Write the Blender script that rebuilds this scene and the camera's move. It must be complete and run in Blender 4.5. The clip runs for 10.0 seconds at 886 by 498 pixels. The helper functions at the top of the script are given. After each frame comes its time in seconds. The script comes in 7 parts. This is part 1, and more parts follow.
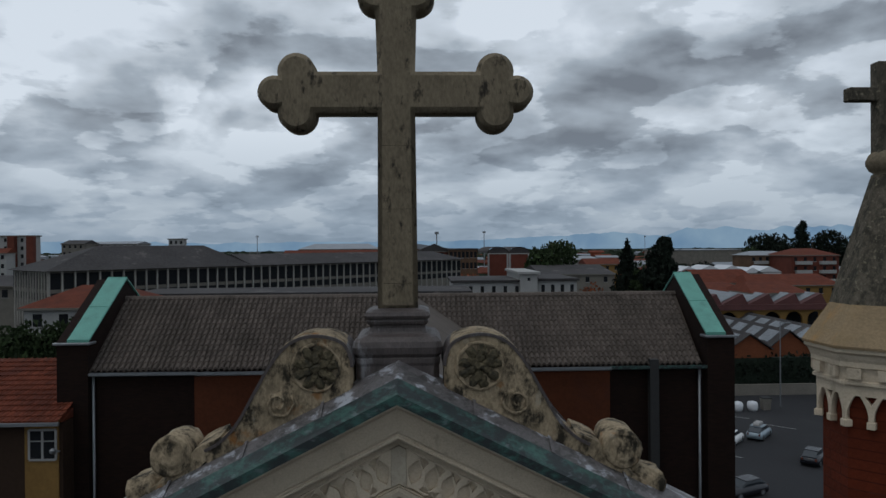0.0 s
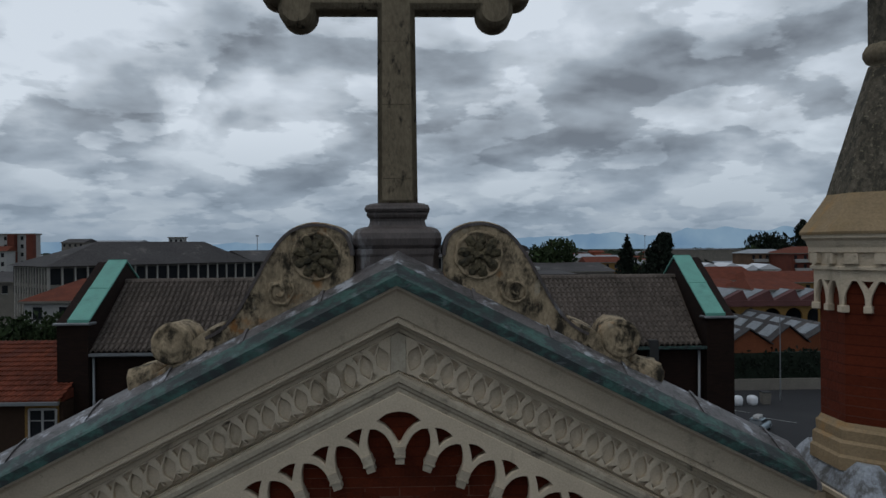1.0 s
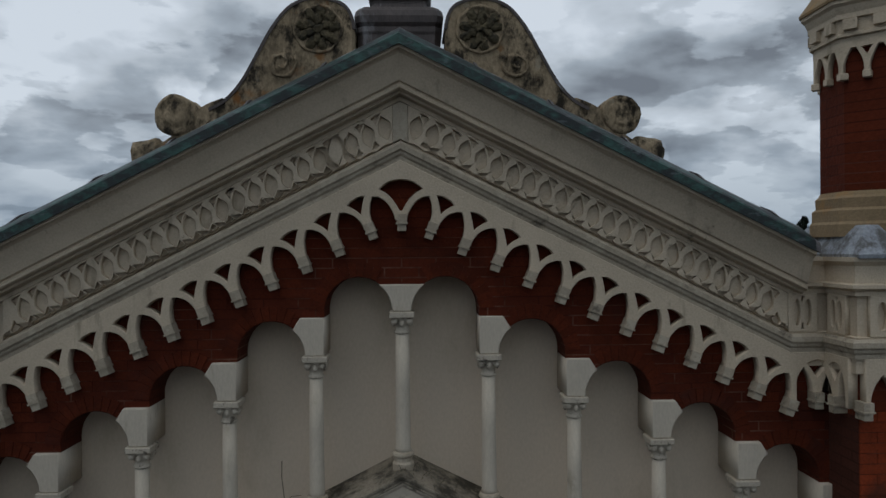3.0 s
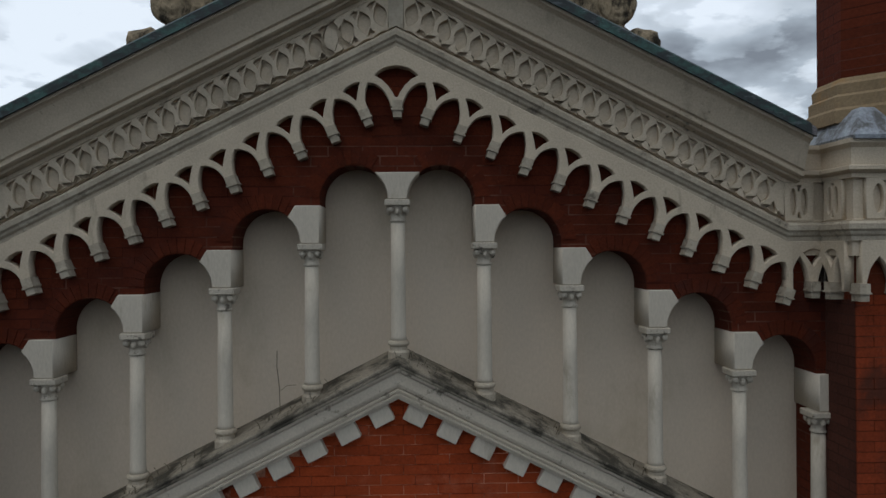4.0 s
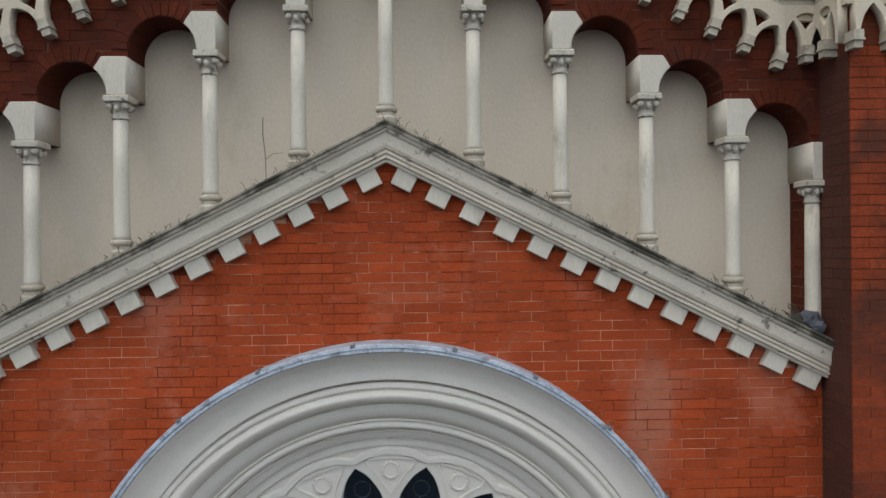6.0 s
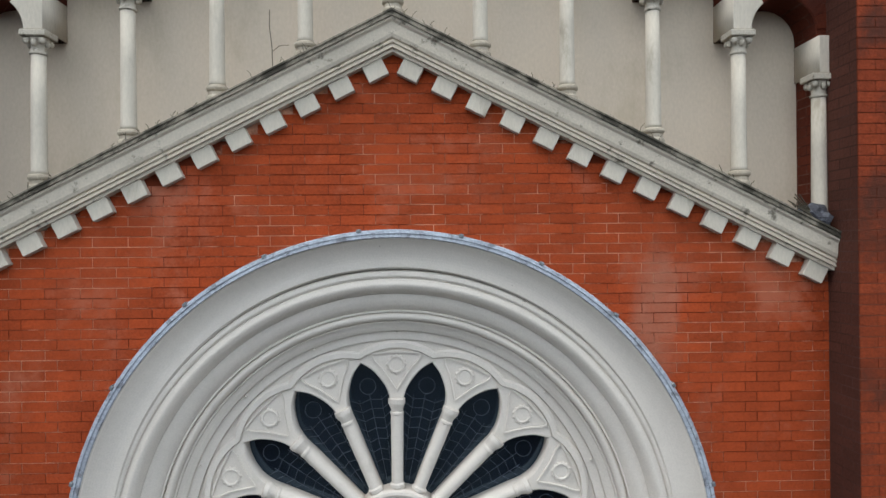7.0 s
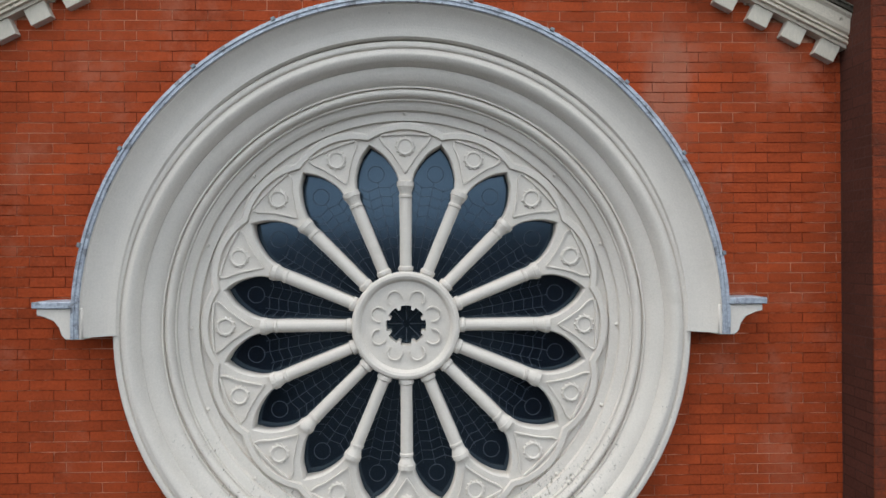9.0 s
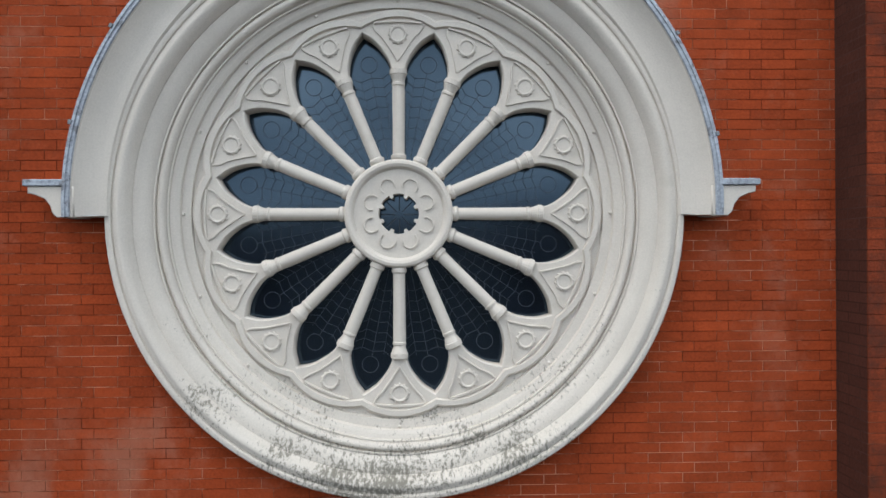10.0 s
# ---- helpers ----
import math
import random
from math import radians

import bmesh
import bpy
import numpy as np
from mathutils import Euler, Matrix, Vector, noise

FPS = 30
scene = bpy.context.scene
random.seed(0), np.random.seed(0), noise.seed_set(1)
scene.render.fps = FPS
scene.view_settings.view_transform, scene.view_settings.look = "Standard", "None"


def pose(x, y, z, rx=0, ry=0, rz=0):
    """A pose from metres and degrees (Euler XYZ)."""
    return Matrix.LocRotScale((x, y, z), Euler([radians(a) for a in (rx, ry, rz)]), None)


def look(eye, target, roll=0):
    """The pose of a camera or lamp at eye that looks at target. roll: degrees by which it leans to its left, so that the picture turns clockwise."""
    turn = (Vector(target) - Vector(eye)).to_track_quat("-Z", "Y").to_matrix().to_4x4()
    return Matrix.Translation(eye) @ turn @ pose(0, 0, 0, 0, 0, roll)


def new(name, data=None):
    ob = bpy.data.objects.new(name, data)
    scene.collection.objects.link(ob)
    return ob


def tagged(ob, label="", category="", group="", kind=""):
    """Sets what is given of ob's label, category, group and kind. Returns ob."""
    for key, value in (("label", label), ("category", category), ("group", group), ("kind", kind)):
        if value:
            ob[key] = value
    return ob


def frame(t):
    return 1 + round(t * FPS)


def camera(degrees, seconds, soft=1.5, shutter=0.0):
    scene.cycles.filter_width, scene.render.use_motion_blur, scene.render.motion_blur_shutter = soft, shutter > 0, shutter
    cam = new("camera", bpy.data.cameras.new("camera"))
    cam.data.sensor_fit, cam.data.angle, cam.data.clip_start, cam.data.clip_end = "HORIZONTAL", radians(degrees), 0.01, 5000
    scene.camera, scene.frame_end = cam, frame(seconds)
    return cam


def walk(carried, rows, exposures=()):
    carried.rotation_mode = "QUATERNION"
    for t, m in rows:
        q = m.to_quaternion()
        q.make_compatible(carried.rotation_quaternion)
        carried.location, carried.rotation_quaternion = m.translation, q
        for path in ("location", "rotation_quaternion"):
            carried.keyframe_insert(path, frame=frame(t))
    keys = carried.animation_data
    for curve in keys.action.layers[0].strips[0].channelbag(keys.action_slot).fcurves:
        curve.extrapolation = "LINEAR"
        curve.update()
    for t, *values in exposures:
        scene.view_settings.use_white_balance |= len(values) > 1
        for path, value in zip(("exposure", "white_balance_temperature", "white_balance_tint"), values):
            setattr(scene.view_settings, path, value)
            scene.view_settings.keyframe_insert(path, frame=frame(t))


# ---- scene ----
# ---- camera ----
cam = camera(65.44, 10.0)
ROWS = [  # seconds, place, turn to the left, tilt up, lean
    (0.0, 0.173, -4.990, 21.967, -1.81, -0.21, 0.45),
    (0.5, 0.170, -5.006, 21.567, -1.80, -0.19, 0.45),
    (1.0, 0.170, -5.022, 21.157, -1.81, -0.18, 0.45),
    (1.5, 0.168, -5.038, 20.738, -1.82, -0.20, 0.45),
    (2.0, 0.161, -5.052, 20.317, -1.81, -0.21, 0.49),
    (2.5, 0.152, -5.061, 19.899, -1.76, -0.20, 0.49),
    (4.0, 0.185, -5.055, 18.659, -1.65, -0.02, 0.42),
    (4.5, 0.224, -5.034, 18.233, -1.75, -0.05, 0.44),
    (5.0, 0.256, -5.003, 17.803, -1.84, -0.07, 0.50),
    (5.5, 0.257, -4.986, 17.376, -1.82, -0.14, 0.58),
    (7.0, 0.211, -4.985, 16.166, -1.58, 0.09, 0.49),
    (7.5, 0.194, -4.979, 15.767, -1.60, 0.11, 0.43),
    (8.0, 0.168, -4.966, 15.368, -1.56, 0.14, 0.39),
    (8.5, 0.145, -4.958, 14.960, -1.50, 0.10, 0.36),
    (9.0, 0.145, -4.956, 14.557, -1.47, 0.13, 0.29),
    (9.5, 0.166, -4.952, 14.146, -1.49, 0.08, 0.26),
    (10.0, 0.190, -4.941, 13.738, -1.51, 0.09, 0.25),
]
walk(cam, [(t, pose(x, y, z, 90 + tilt, lean, turn)) for t, x, y, z, turn, tilt, lean in ROWS],
     exposures=[(0.0, -0.36), (2.5, -0.52), (4.0, -0.08), (4.5, 0.15), (5.0, 0.43), (5.5, 0.90), (5.8, 1.10), (7.0, 1.46), (7.8, 1.42), (8.5, 1.42), (10.0, 1.38)])

# ---- light ----
world = bpy.data.worlds.new("overcast_sky")
scene.world = world
world.use_nodes = True
SUN_HIGH, SUN_TURN = radians(61.5), radians(229.4)


def build_sky():
    nt = world.node_tree
    nt.nodes.clear()
    N, L = nt.nodes.new, nt.links.new
    out, bg = N("ShaderNodeOutputWorld"), N("ShaderNodeBackground")
    sky = N("ShaderNodeTexSky")
    sky.sky_type, sky.sun_disc, sky.sun_elevation, sky.sun_rotation = "NISHITA", False, SUN_HIGH, SUN_TURN
    blue = N("ShaderNodeVectorMath")
    blue.operation = "SCALE"
    blue.inputs["Scale"].default_value = 0.11
    L(sky.outputs[0], blue.inputs[0])
    tc, sep = N("ShaderNodeTexCoord"), N("ShaderNodeSeparateXYZ")
    L(tc.outputs["Generated"], sep.inputs[0])

    def math_of(op, a, b):
        n = N("ShaderNodeMath")
        n.operation = op
        for q, v in ((0, a), (1, b)):
            if isinstance(v, float):
                n.inputs[q].default_value = v
            else:
                L(v, n.inputs[q])
        return n.outputs[0]

    # cloud deck seen in perspective: heaped overhead, drawn out towards the skyline
    rise = math_of("ADD", math_of("MAXIMUM", sep.outputs[2], 0.0), 0.27)

    def deck(raise_by):
        height = math_of("ADD", rise, raise_by)
        c = N("ShaderNodeCombineXYZ")
        L(math_of("DIVIDE", sep.outputs[0], height), c.inputs[0])
        L(math_of("DIVIDE", sep.outputs[1], height), c.inputs[1])
        L(math_of("MULTIPLY", height, 2.0), c.inputs[2])
        return c.outputs[0]

    def density(place):
        no, vo = N("ShaderNodeTexNoise"), N("ShaderNodeTexVoronoi")
        no.inputs["Scale"].default_value, no.inputs["Detail"].default_value, no.inputs["Roughness"].default_value = 2.1, 6, 0.50
        no.inputs["Distortion"].default_value = 0.15
        L(place, no.inputs["Vector"])
        vo.feature = "SMOOTH_F1"
        vo.inputs["Scale"].default_value, vo.inputs["Detail"].default_value, vo.inputs["Roughness"].default_value = 3.4, 3.0, 0.5
        vo.inputs["Smoothness"].default_value = 0.8
        L(place, vo.inputs["Vector"])
        return math_of("SUBTRACT", no.outputs[0], math_of("MULTIPLY", vo.outputs["Distance"], 0.30))

    here, above = density(deck(0.0)), density(deck(0.034))
    relief = math_of("MULTIPLY", math_of("SUBTRACT", here, above), 2.0)
    thin = math_of("MULTIPLY", math_of("SUBTRACT", 0.36, here), 1.5)
    value = math_of("ADD", math_of("ADD", relief, thin), 0.36)
    # heaps with crisp lit tops that fade downwards
    def heap(place, lo, hi):
        no, th = N("ShaderNodeTexNoise"), N("ShaderNodeMapRange")
        no.inputs["Scale"].default_value, no.inputs["Detail"].default_value, no.inputs["Roughness"].default_value = 3.0, 9, 0.52
        no.inputs["Distortion"].default_value = 0.1
        mp = N("ShaderNodeMapping")
        mp.inputs["Location"].default_value = (5.3, 1.7, 0.4)
        L(place, mp.inputs[0])
        L(mp.outputs[0], no.inputs["Vector"])
        th.interpolation_type = "SMOOTHSTEP"
        th.inputs[1].default_value, th.inputs[2].default_value = lo, hi
        L(no.outputs[0], th.inputs[0])
        return th.outputs[0]

    rim = math_of("SUBTRACT", heap(deck(0.0), 0.49, 0.54), heap(deck(0.05), 0.40, 0.64))
    value = math_of("ADD", value, math_of("MULTIPLY", rim, 0.26))
    # large banks and breaks fitted to the camera's view: bearing, height, width in degrees, lighter or darker
    wob, push, bent = N("ShaderNodeTexNoise"), N("ShaderNodeVectorMath"), N("ShaderNodeVectorMath")
    wob.inputs["Scale"].default_value, wob.inputs["Detail"].default_value = 11.0, 6
    L(tc.outputs["Generated"], wob.inputs["Vector"])
    push.operation = "MULTIPLY_ADD"
    L(wob.outputs["Color"], push.inputs[0])
    push.inputs[1].default_value = (0.10, 0.10, 0.10)
    push.inputs[2].default_value = (-0.05, -0.05, -0.05)
    bent.operation = "ADD"
    L(tc.outputs["Generated"], bent.inputs[0])
    L(push.outputs[0], bent.inputs[1])
    unit = N("ShaderNodeVectorMath")
    unit.operation = "NORMALIZE"
    L(bent.outputs[0], unit.inputs[0])
    for turn, up, wide, amount in ((-18.6, 10.4, 2.8, 0.55), (-15.0, 13.0, 4.0, 0.30), (-27, 16, 10, 0.30), (-13, 15, 8, 0.16), (-8.5, 19.5, 6, 0.30), (9, 18, 6, 0.30), (24, 6.5, 9, 0.18), (-20, 5, 9, 0.14),
                                   (-24, 9.5, 5, -0.24), (17, 11, 8, -0.26), (33, 17.5, 9, -0.26), (-6, 5.5, 6, -0.12), (-14, 17, 4, -0.14), (2, 14, 4, -0.12)):
        t, u = radians(turn), radians(up)
        dot, soft = N("ShaderNodeVectorMath"), N("ShaderNodeMapRange")
        dot.operation = "DOT_PRODUCT"
        L(unit.outputs[0], dot.inputs[0])
        dot.inputs[1].default_value = (math.sin(t) * math.cos(u), math.cos(t) * math.cos(u), math.sin(u))
        soft.interpolation_type = "SMOOTHSTEP"
        soft.inputs[1].default_value, soft.inputs[2].default_value, soft.inputs[4].default_value = math.cos(radians(wide)), 1.0, amount
        L(dot.outputs["Value"], soft.inputs[0])
        value = math_of("ADD", value, soft.outputs[0])
    # an overcast sky is brighter towards the zenith
    bright = N("ShaderNodeMapRange")
    bright.inputs[1].default_value, bright.inputs[2].default_value = 0.35, 1.0
    bright.inputs[3].default_value, bright.inputs[4].default_value = 1.0, 1.35
    L(sep.outputs[2], bright.inputs[0])
    ramp = N("ShaderNodeValToRGB")
    e = ramp.color_ramp.elements
    e[0].position, e[0].color = 0.02, (0.215, 0.25, 0.30, 1)
    e[1].position, e[1].color = 0.98, (0.93, 1.02, 1.12, 1)
    mid = ramp.color_ramp.elements.new(0.48)
    mid.color = (0.45, 0.525, 0.61, 1)
    L(value, ramp.inputs[0])
    gap = N("ShaderNodeMapRange")
    gap.interpolation_type = "SMOOTHSTEP"
    gap.inputs[1].default_value, gap.inputs[2].default_value, gap.inputs[4].default_value = 0.62, 0.85, 0.13
    L(value, gap.inputs[0])
    mix = N("ShaderNodeMix")
    mix.data_type = "RGBA"
    L(gap.outputs[0], mix.inputs["Factor"])
    L(ramp.outputs[0], mix.inputs["A"])
    L(blue.outputs[0], mix.inputs["B"])
    # veil of haze at the skyline
    veil = N("ShaderNodeMapRange")
    veil.inputs[1].default_value, veil.inputs[2].default_value = 0.0, 0.17
    veil.inputs[3].default_value, veil.inputs[4].default_value = 0.75, 0.0
    L(sep.outputs[2], veil.inputs[0])
    low = N("ShaderNodeMix")
    low.data_type = "RGBA"
    L(veil.outputs[0], low.inputs["Factor"])
    full = N("ShaderNodeVectorMath")
    full.operation = "SCALE"
    L(mix.outputs["Result"], full.inputs[0])
    L(bright.outputs[0], full.inputs["Scale"])
    L(full.outputs[0], low.inputs["A"])
    low.inputs["B"].default_value = (0.285, 0.38, 0.49, 1)
    L(low.outputs["Result"], bg.inputs["Color"])
    bg.inputs["Strength"].default_value = 1.0
    L(bg.outputs[0], out.inputs[0])


build_sky()
sun = new("sun", bpy.data.lights.new("sun", "SUN"))
sun.data.energy, sun.data.angle, sun.data.color = 0.5, radians(25), (1.0, 0.96, 0.9)
sun.matrix_world = look((-14, -12, 34), (0, 0, 0))


# ---- materials ----
def material(name, colour, rough=0.8, vary=0.25, scale=3.0, grain=60.0, bump=0.3, metal=0.0, dark=None, dark_scale=1.2,
             dark_lo=0.52, dark_hi=0.72, island=0.0, streak=1.0, piece=0.0):
    """Colour with broad and fine variation, a second colour in patches, and fine relief."""
    m = bpy.data.materials.new(name)
    m.use_nodes = True
    nt = m.node_tree
    N, L = nt.nodes.new, nt.links.new
    bsdf = nt.nodes["Principled BSDF"]
    bsdf.inputs["Roughness"].default_value, bsdf.inputs["Metallic"].default_value = rough, metal
    if rough >= 0.85:      # dusty, chalky surfaces
        bsdf.inputs["Specular IOR Level"].default_value = 0.2
    geo = N("ShaderNodeNewGeometry")
    mp = N("ShaderNodeMapping")
    mp.inputs["Scale"].default_value = (1, 1, 1 / streak)
    L(geo.outputs["Position"], mp.inputs[0])

    def noise_of(sc, det, rg=0.55):
        n = N("ShaderNodeTexNoise")
        n.inputs["Scale"].default_value, n.inputs["Detail"].default_value, n.inputs["Roughness"].default_value = sc, det, rg
        L(mp.outputs[0], n.inputs["Vector"])
        return n.outputs[0]

    broad, fine = noise_of(scale, 5), noise_of(grain, 4)
    add = N("ShaderNodeMath")
    add.operation = "ADD"
    L(broad, add.inputs[0])
    L(fine, add.inputs[1])
    rng = N("ShaderNodeMapRange")
    rng.inputs[1].default_value, rng.inputs[2].default_value = 0.7, 1.3
    rng.inputs[3].default_value, rng.inputs[4].default_value = 1 - vary, 1 + vary
    L(add.outputs[0], rng.inputs[0])
    value = rng.outputs[0]
    for amount, node, socket in ((island, "ShaderNodeNewGeometry", "Random Per Island"), (piece, "ShaderNodeObjectInfo", "Random")):
        if amount:
            r2, rr = N(node), N("ShaderNodeMapRange")
            rr.inputs[3].default_value, rr.inputs[4].default_value = 1 - amount, 1 + amount
            L(r2.outputs[socket], rr.inputs[0])
            mu = N("ShaderNodeMath")
            mu.operation = "MULTIPLY"
            L(value, mu.inputs[0])
            L(rr.outputs[0], mu.inputs[1])
            value = mu.outputs[0]
    col = N("ShaderNodeVectorMath")
    col.operation = "SCALE"
    col.inputs[0].default_value = colour
    L(value, col.inputs["Scale"])
    result = col.outputs[0]
    if dark:
        d = noise_of(dark_scale, 9, 0.68)
        dr = N("ShaderNodeMapRange")
        dr.interpolation_type = "SMOOTHSTEP"
        dr.inputs[1].default_value, dr.inputs[2].default_value = dark_lo, dark_hi
        L(d, dr.inputs[0])
        mx = N("ShaderNodeMix")
        mx.data_type = "RGBA"
        L(dr.outputs[0], mx.inputs["Factor"])
        L(result, mx.inputs["A"])
        mx.inputs["B"].default_value = (*dark, 1)
        result = mx.outputs["Result"]
    L(result, bsdf.inputs["Base Color"])
    if bump:
        b = N("ShaderNodeBump")
        b.inputs["Strength"].default_value, b.inputs["Distance"].default_value = bump, 0.01
        L(add.outputs[0], b.inputs["Height"])
        L(b.outputs[0], bsdf.inputs["Normal"])
    return m


def brick_wall_material(name, colour, mortar, course=0.0729, length=0.252, vary=0.14):
    """Bricks in half bond under the loose pieces, on the same courses; walls that face along y or x."""
    m = material(name, colour, 0.9, 0.2, 1.5, 40, 0.4)
    nt = m.node_tree
    N, L = nt.nodes.new, nt.links.new
    bsdf = nt.nodes["Principled BSDF"]
    base = bsdf.inputs["Base Color"].links[0].from_socket
    geo, sep, comb, add = N("ShaderNodeNewGeometry"), N("ShaderNodeSeparateXYZ"), N("ShaderNodeCombineXYZ"), N("ShaderNodeMath")
    L(geo.outputs["Position"], sep.inputs[0])
    L(sep.outputs[0], add.inputs[0])
    L(sep.outputs[1], add.inputs[1])
    L(add.outputs[0], comb.inputs[0])
    level = N("ShaderNodeMath")
    level.operation = "SUBTRACT"
    level.inputs[1].default_value = 0.0217
    L(sep.outputs[2], level.inputs[0])
    L(level.outputs[0], comb.inputs[1])
    bt = N("ShaderNodeTexBrick")
    bt.inputs["Scale"].default_value = 1.0
    bt.inputs["Mortar Size"].default_value = 0.005
    bt.inputs["Brick Width"].default_value, bt.inputs["Row Height"].default_value = length, course
    bt.inputs["Color1"].default_value, bt.inputs["Color2"].default_value = (1 - vary, 1 - vary, 1 - vary, 1), (1 + vary * .5, 1 + vary * .5, 1 + vary * .5, 1)
    bt.inputs["Mortar"].default_value = (*mortar, 1)
    L(comb.outputs[0], bt.inputs["Vector"])
    mul = N("ShaderNodeMix")
    mul.data_type, mul.blend_type = "RGBA", "MULTIPLY"
    mul.inputs["Factor"].default_value = 1.0
    L(base, mul.inputs["A"])
    L(bt.outputs["Color"], mul.inputs["B"])
    mx = N("ShaderNodeMix")
    mx.data_type = "RGBA"
    L(bt.outputs["Fac"], mx.inputs["Factor"])
    L(mul.outputs["Result"], mx.inputs["A"])
    pale, some, choose = N("ShaderNodeTexNoise"), N("ShaderNodeMapRange"), N("ShaderNodeMix")
    pale.inputs["Scale"].default_value, pale.inputs["Detail"].default_value, pale.inputs["Roughness"].default_value = 1.3, 6, 0.65
    L(geo.outputs["Position"], pale.inputs["Vector"])
    some.inputs[1].default_value, some.inputs[2].default_value = 0.47, 0.6
    L(pale.outputs[0], some.inputs[0])
    choose.data_type = "RGBA"
    L(some.outputs[0], choose.inputs["Factor"])
    choose.inputs["A"].default_value = (*[c * 0.62 for c in colour], 1)
    choose.inputs["B"].default_value = (*mortar, 1)
    L(choose.outputs["Result"], mx.inputs["B"])
    L(mx.outputs["Result"], bsdf.inputs["Base Color"])
    return m


STUCCO = material("cream_stucco", (0.515, 0.428, 0.320), 0.85, 0.14, 2.5, 70, 0.3, dark=(0.22, 0.18, 0.13), dark_scale=3.0, dark_lo=0.56, dark_hi=0.82)
WORN = material("worn_stucco", (0.37, 0.315, 0.24), 0.9, 0.16, 4, 60, 0.5, dark=(0.13, 0.11, 0.085), dark_scale=5, dark_lo=0.55, dark_hi=0.72)
NICHE = material("niche_plaster", (0.56, 0.463, 0.355), 0.9, 0.08, 1.2, 50, 0.12, dark=(0.43, 0.355, 0.255), dark_scale=1.6, dark_lo=0.48, dark_hi=0.75, streak=1.8)
GRIME = material("grimy_ledge", (0.25, 0.215, 0.165), 0.95, 0.25, 5, 50, 0.7, dark=(0.055, 0.048, 0.036), dark_scale=3.5, dark_lo=0.42, dark_hi=0.6)
LEDGE = material("stained_ledge_stucco", (0.55, 0.475, 0.375), 0.88, 0.12, 3, 60, 0.3, dark=(0.17, 0.145, 0.11), dark_scale=9, dark_lo=0.57, dark_hi=0.68)
SHAFT = material("cream_column_stone", (0.52, 0.458, 0.37), 0.85, 0.1, 4, 70, 0.25, dark=(0.34, 0.29, 0.22), dark_scale=5, dark_lo=0.55, dark_hi=0.75, streak=3)
CAPITAL = material("grimy_carved_stone", (0.46, 0.405, 0.325), 0.9, 0.15, 4, 60, 0.5, dark=(0.13, 0.11, 0.085), dark_scale=14, dark_lo=0.55, dark_hi=0.66)
WHITE = material("white_limewash", (0.595, 0.533, 0.462), 0.8, 0.07, 2, 80, 0.18, dark=(0.40, 0.36, 0.29), dark_scale=2.5, dark_lo=0.58, dark_hi=0.8)
WHITE_OLD = material("white_stone_with_algae", (0.585, 0.525, 0.455), 0.8, 0.08, 2, 80, 0.25, dark=(0.42, 0.38, 0.31), dark_scale=2.5, dark_lo=0.58, dark_hi=0.8)
STONE = material("lichened_stone", (0.285, 0.222, 0.145), 0.95, 0.4, 7, 45, 1.0, dark=(0.030, 0.025, 0.018), dark_scale=8.0, dark_lo=0.46, dark_hi=0.63, streak=1.6)
CROSS_STONE = material("cross_stone", (0.185, 0.15, 0.102), 0.95, 0.3, 5, 55, 0.8, dark=(0.035, 0.03, 0.023), dark_scale=10.0, dark_lo=0.53, dark_hi=0.66, streak=2.2)
PEDESTAL = material("dark_stained_lead", (0.07, 0.056, 0.052), 0.6, 0.35, 6, 45, 0.6, dark=(0.20, 0.195, 0.20), dark_scale=5, dark_lo=0.56, dark_hi=0.70, metal=0.1, streak=3)
LICHEN = material("lichen_crusted_carving", (0.10, 0.082, 0.05), 1.0, 0.5, 14, 60, 1.0, dark=(0.04, 0.036, 0.026), dark_scale=9, dark_lo=0.45, dark_hi=0.62)
SPIRE = material("grey_lichened_render", (0.105, 0.09, 0.068), 0.95, 0.4, 9, 50, 1.0, dark=(0.050, 0.045, 0.034), dark_scale=19, dark_lo=0.44, dark_hi=0.62, streak=1.8)
OCHRE = material("ochre_stained_render", (0.27, 0.195, 0.115), 0.9, 0.2, 4, 50, 0.4, dark=(0.24, 0.17, 0.09), dark_scale=3, dark_lo=0.5, dark_hi=0.75)
COPPER = material("verdigris_copper", (0.030, 0.082, 0.068), 0.6, 0.4, 5, 30, 0.4, dark=(0.014, 0.020, 0.021), dark_scale=6, dark_lo=0.40, dark_hi=0.56, streak=0.6)
COPPER_PALE = material("bright_verdigris_copper", (0.10, 0.29, 0.235), 0.6, 0.15, 2, 20, 0.2, dark=(0.07, 0.21, 0.175), dark_scale=1.5)
LEAD = material("weathered_lead_sheet", (0.30, 0.32, 0.35), 0.5, 0.3, 5, 40, 0.5, dark=(0.10, 0.095, 0.09), dark_scale=6, dark_lo=0.45, dark_hi=0.6, metal=0.15)
FLASHING = material("grey_blue_zinc_flashing", (0.33, 0.352, 0.39), 0.5, 0.35, 8, 50, 0.4, dark=(0.15, 0.15, 0.16), dark_scale=11, dark_lo=0.52, dark_hi=0.64, metal=0.1)
BRICK_BACK = brick_wall_material("brick_joints", (0.25, 0.043, 0.012), (0.48, 0.22, 0.14))
BRICK = material("red_brick", (0.295, 0.0465, 0.0115), 0.92, 0.22, 3, 55, 0.5, dark=(0.37, 0.10, 0.05), dark_scale=1.6, dark_lo=0.52, dark_hi=0.70, piece=0.13)
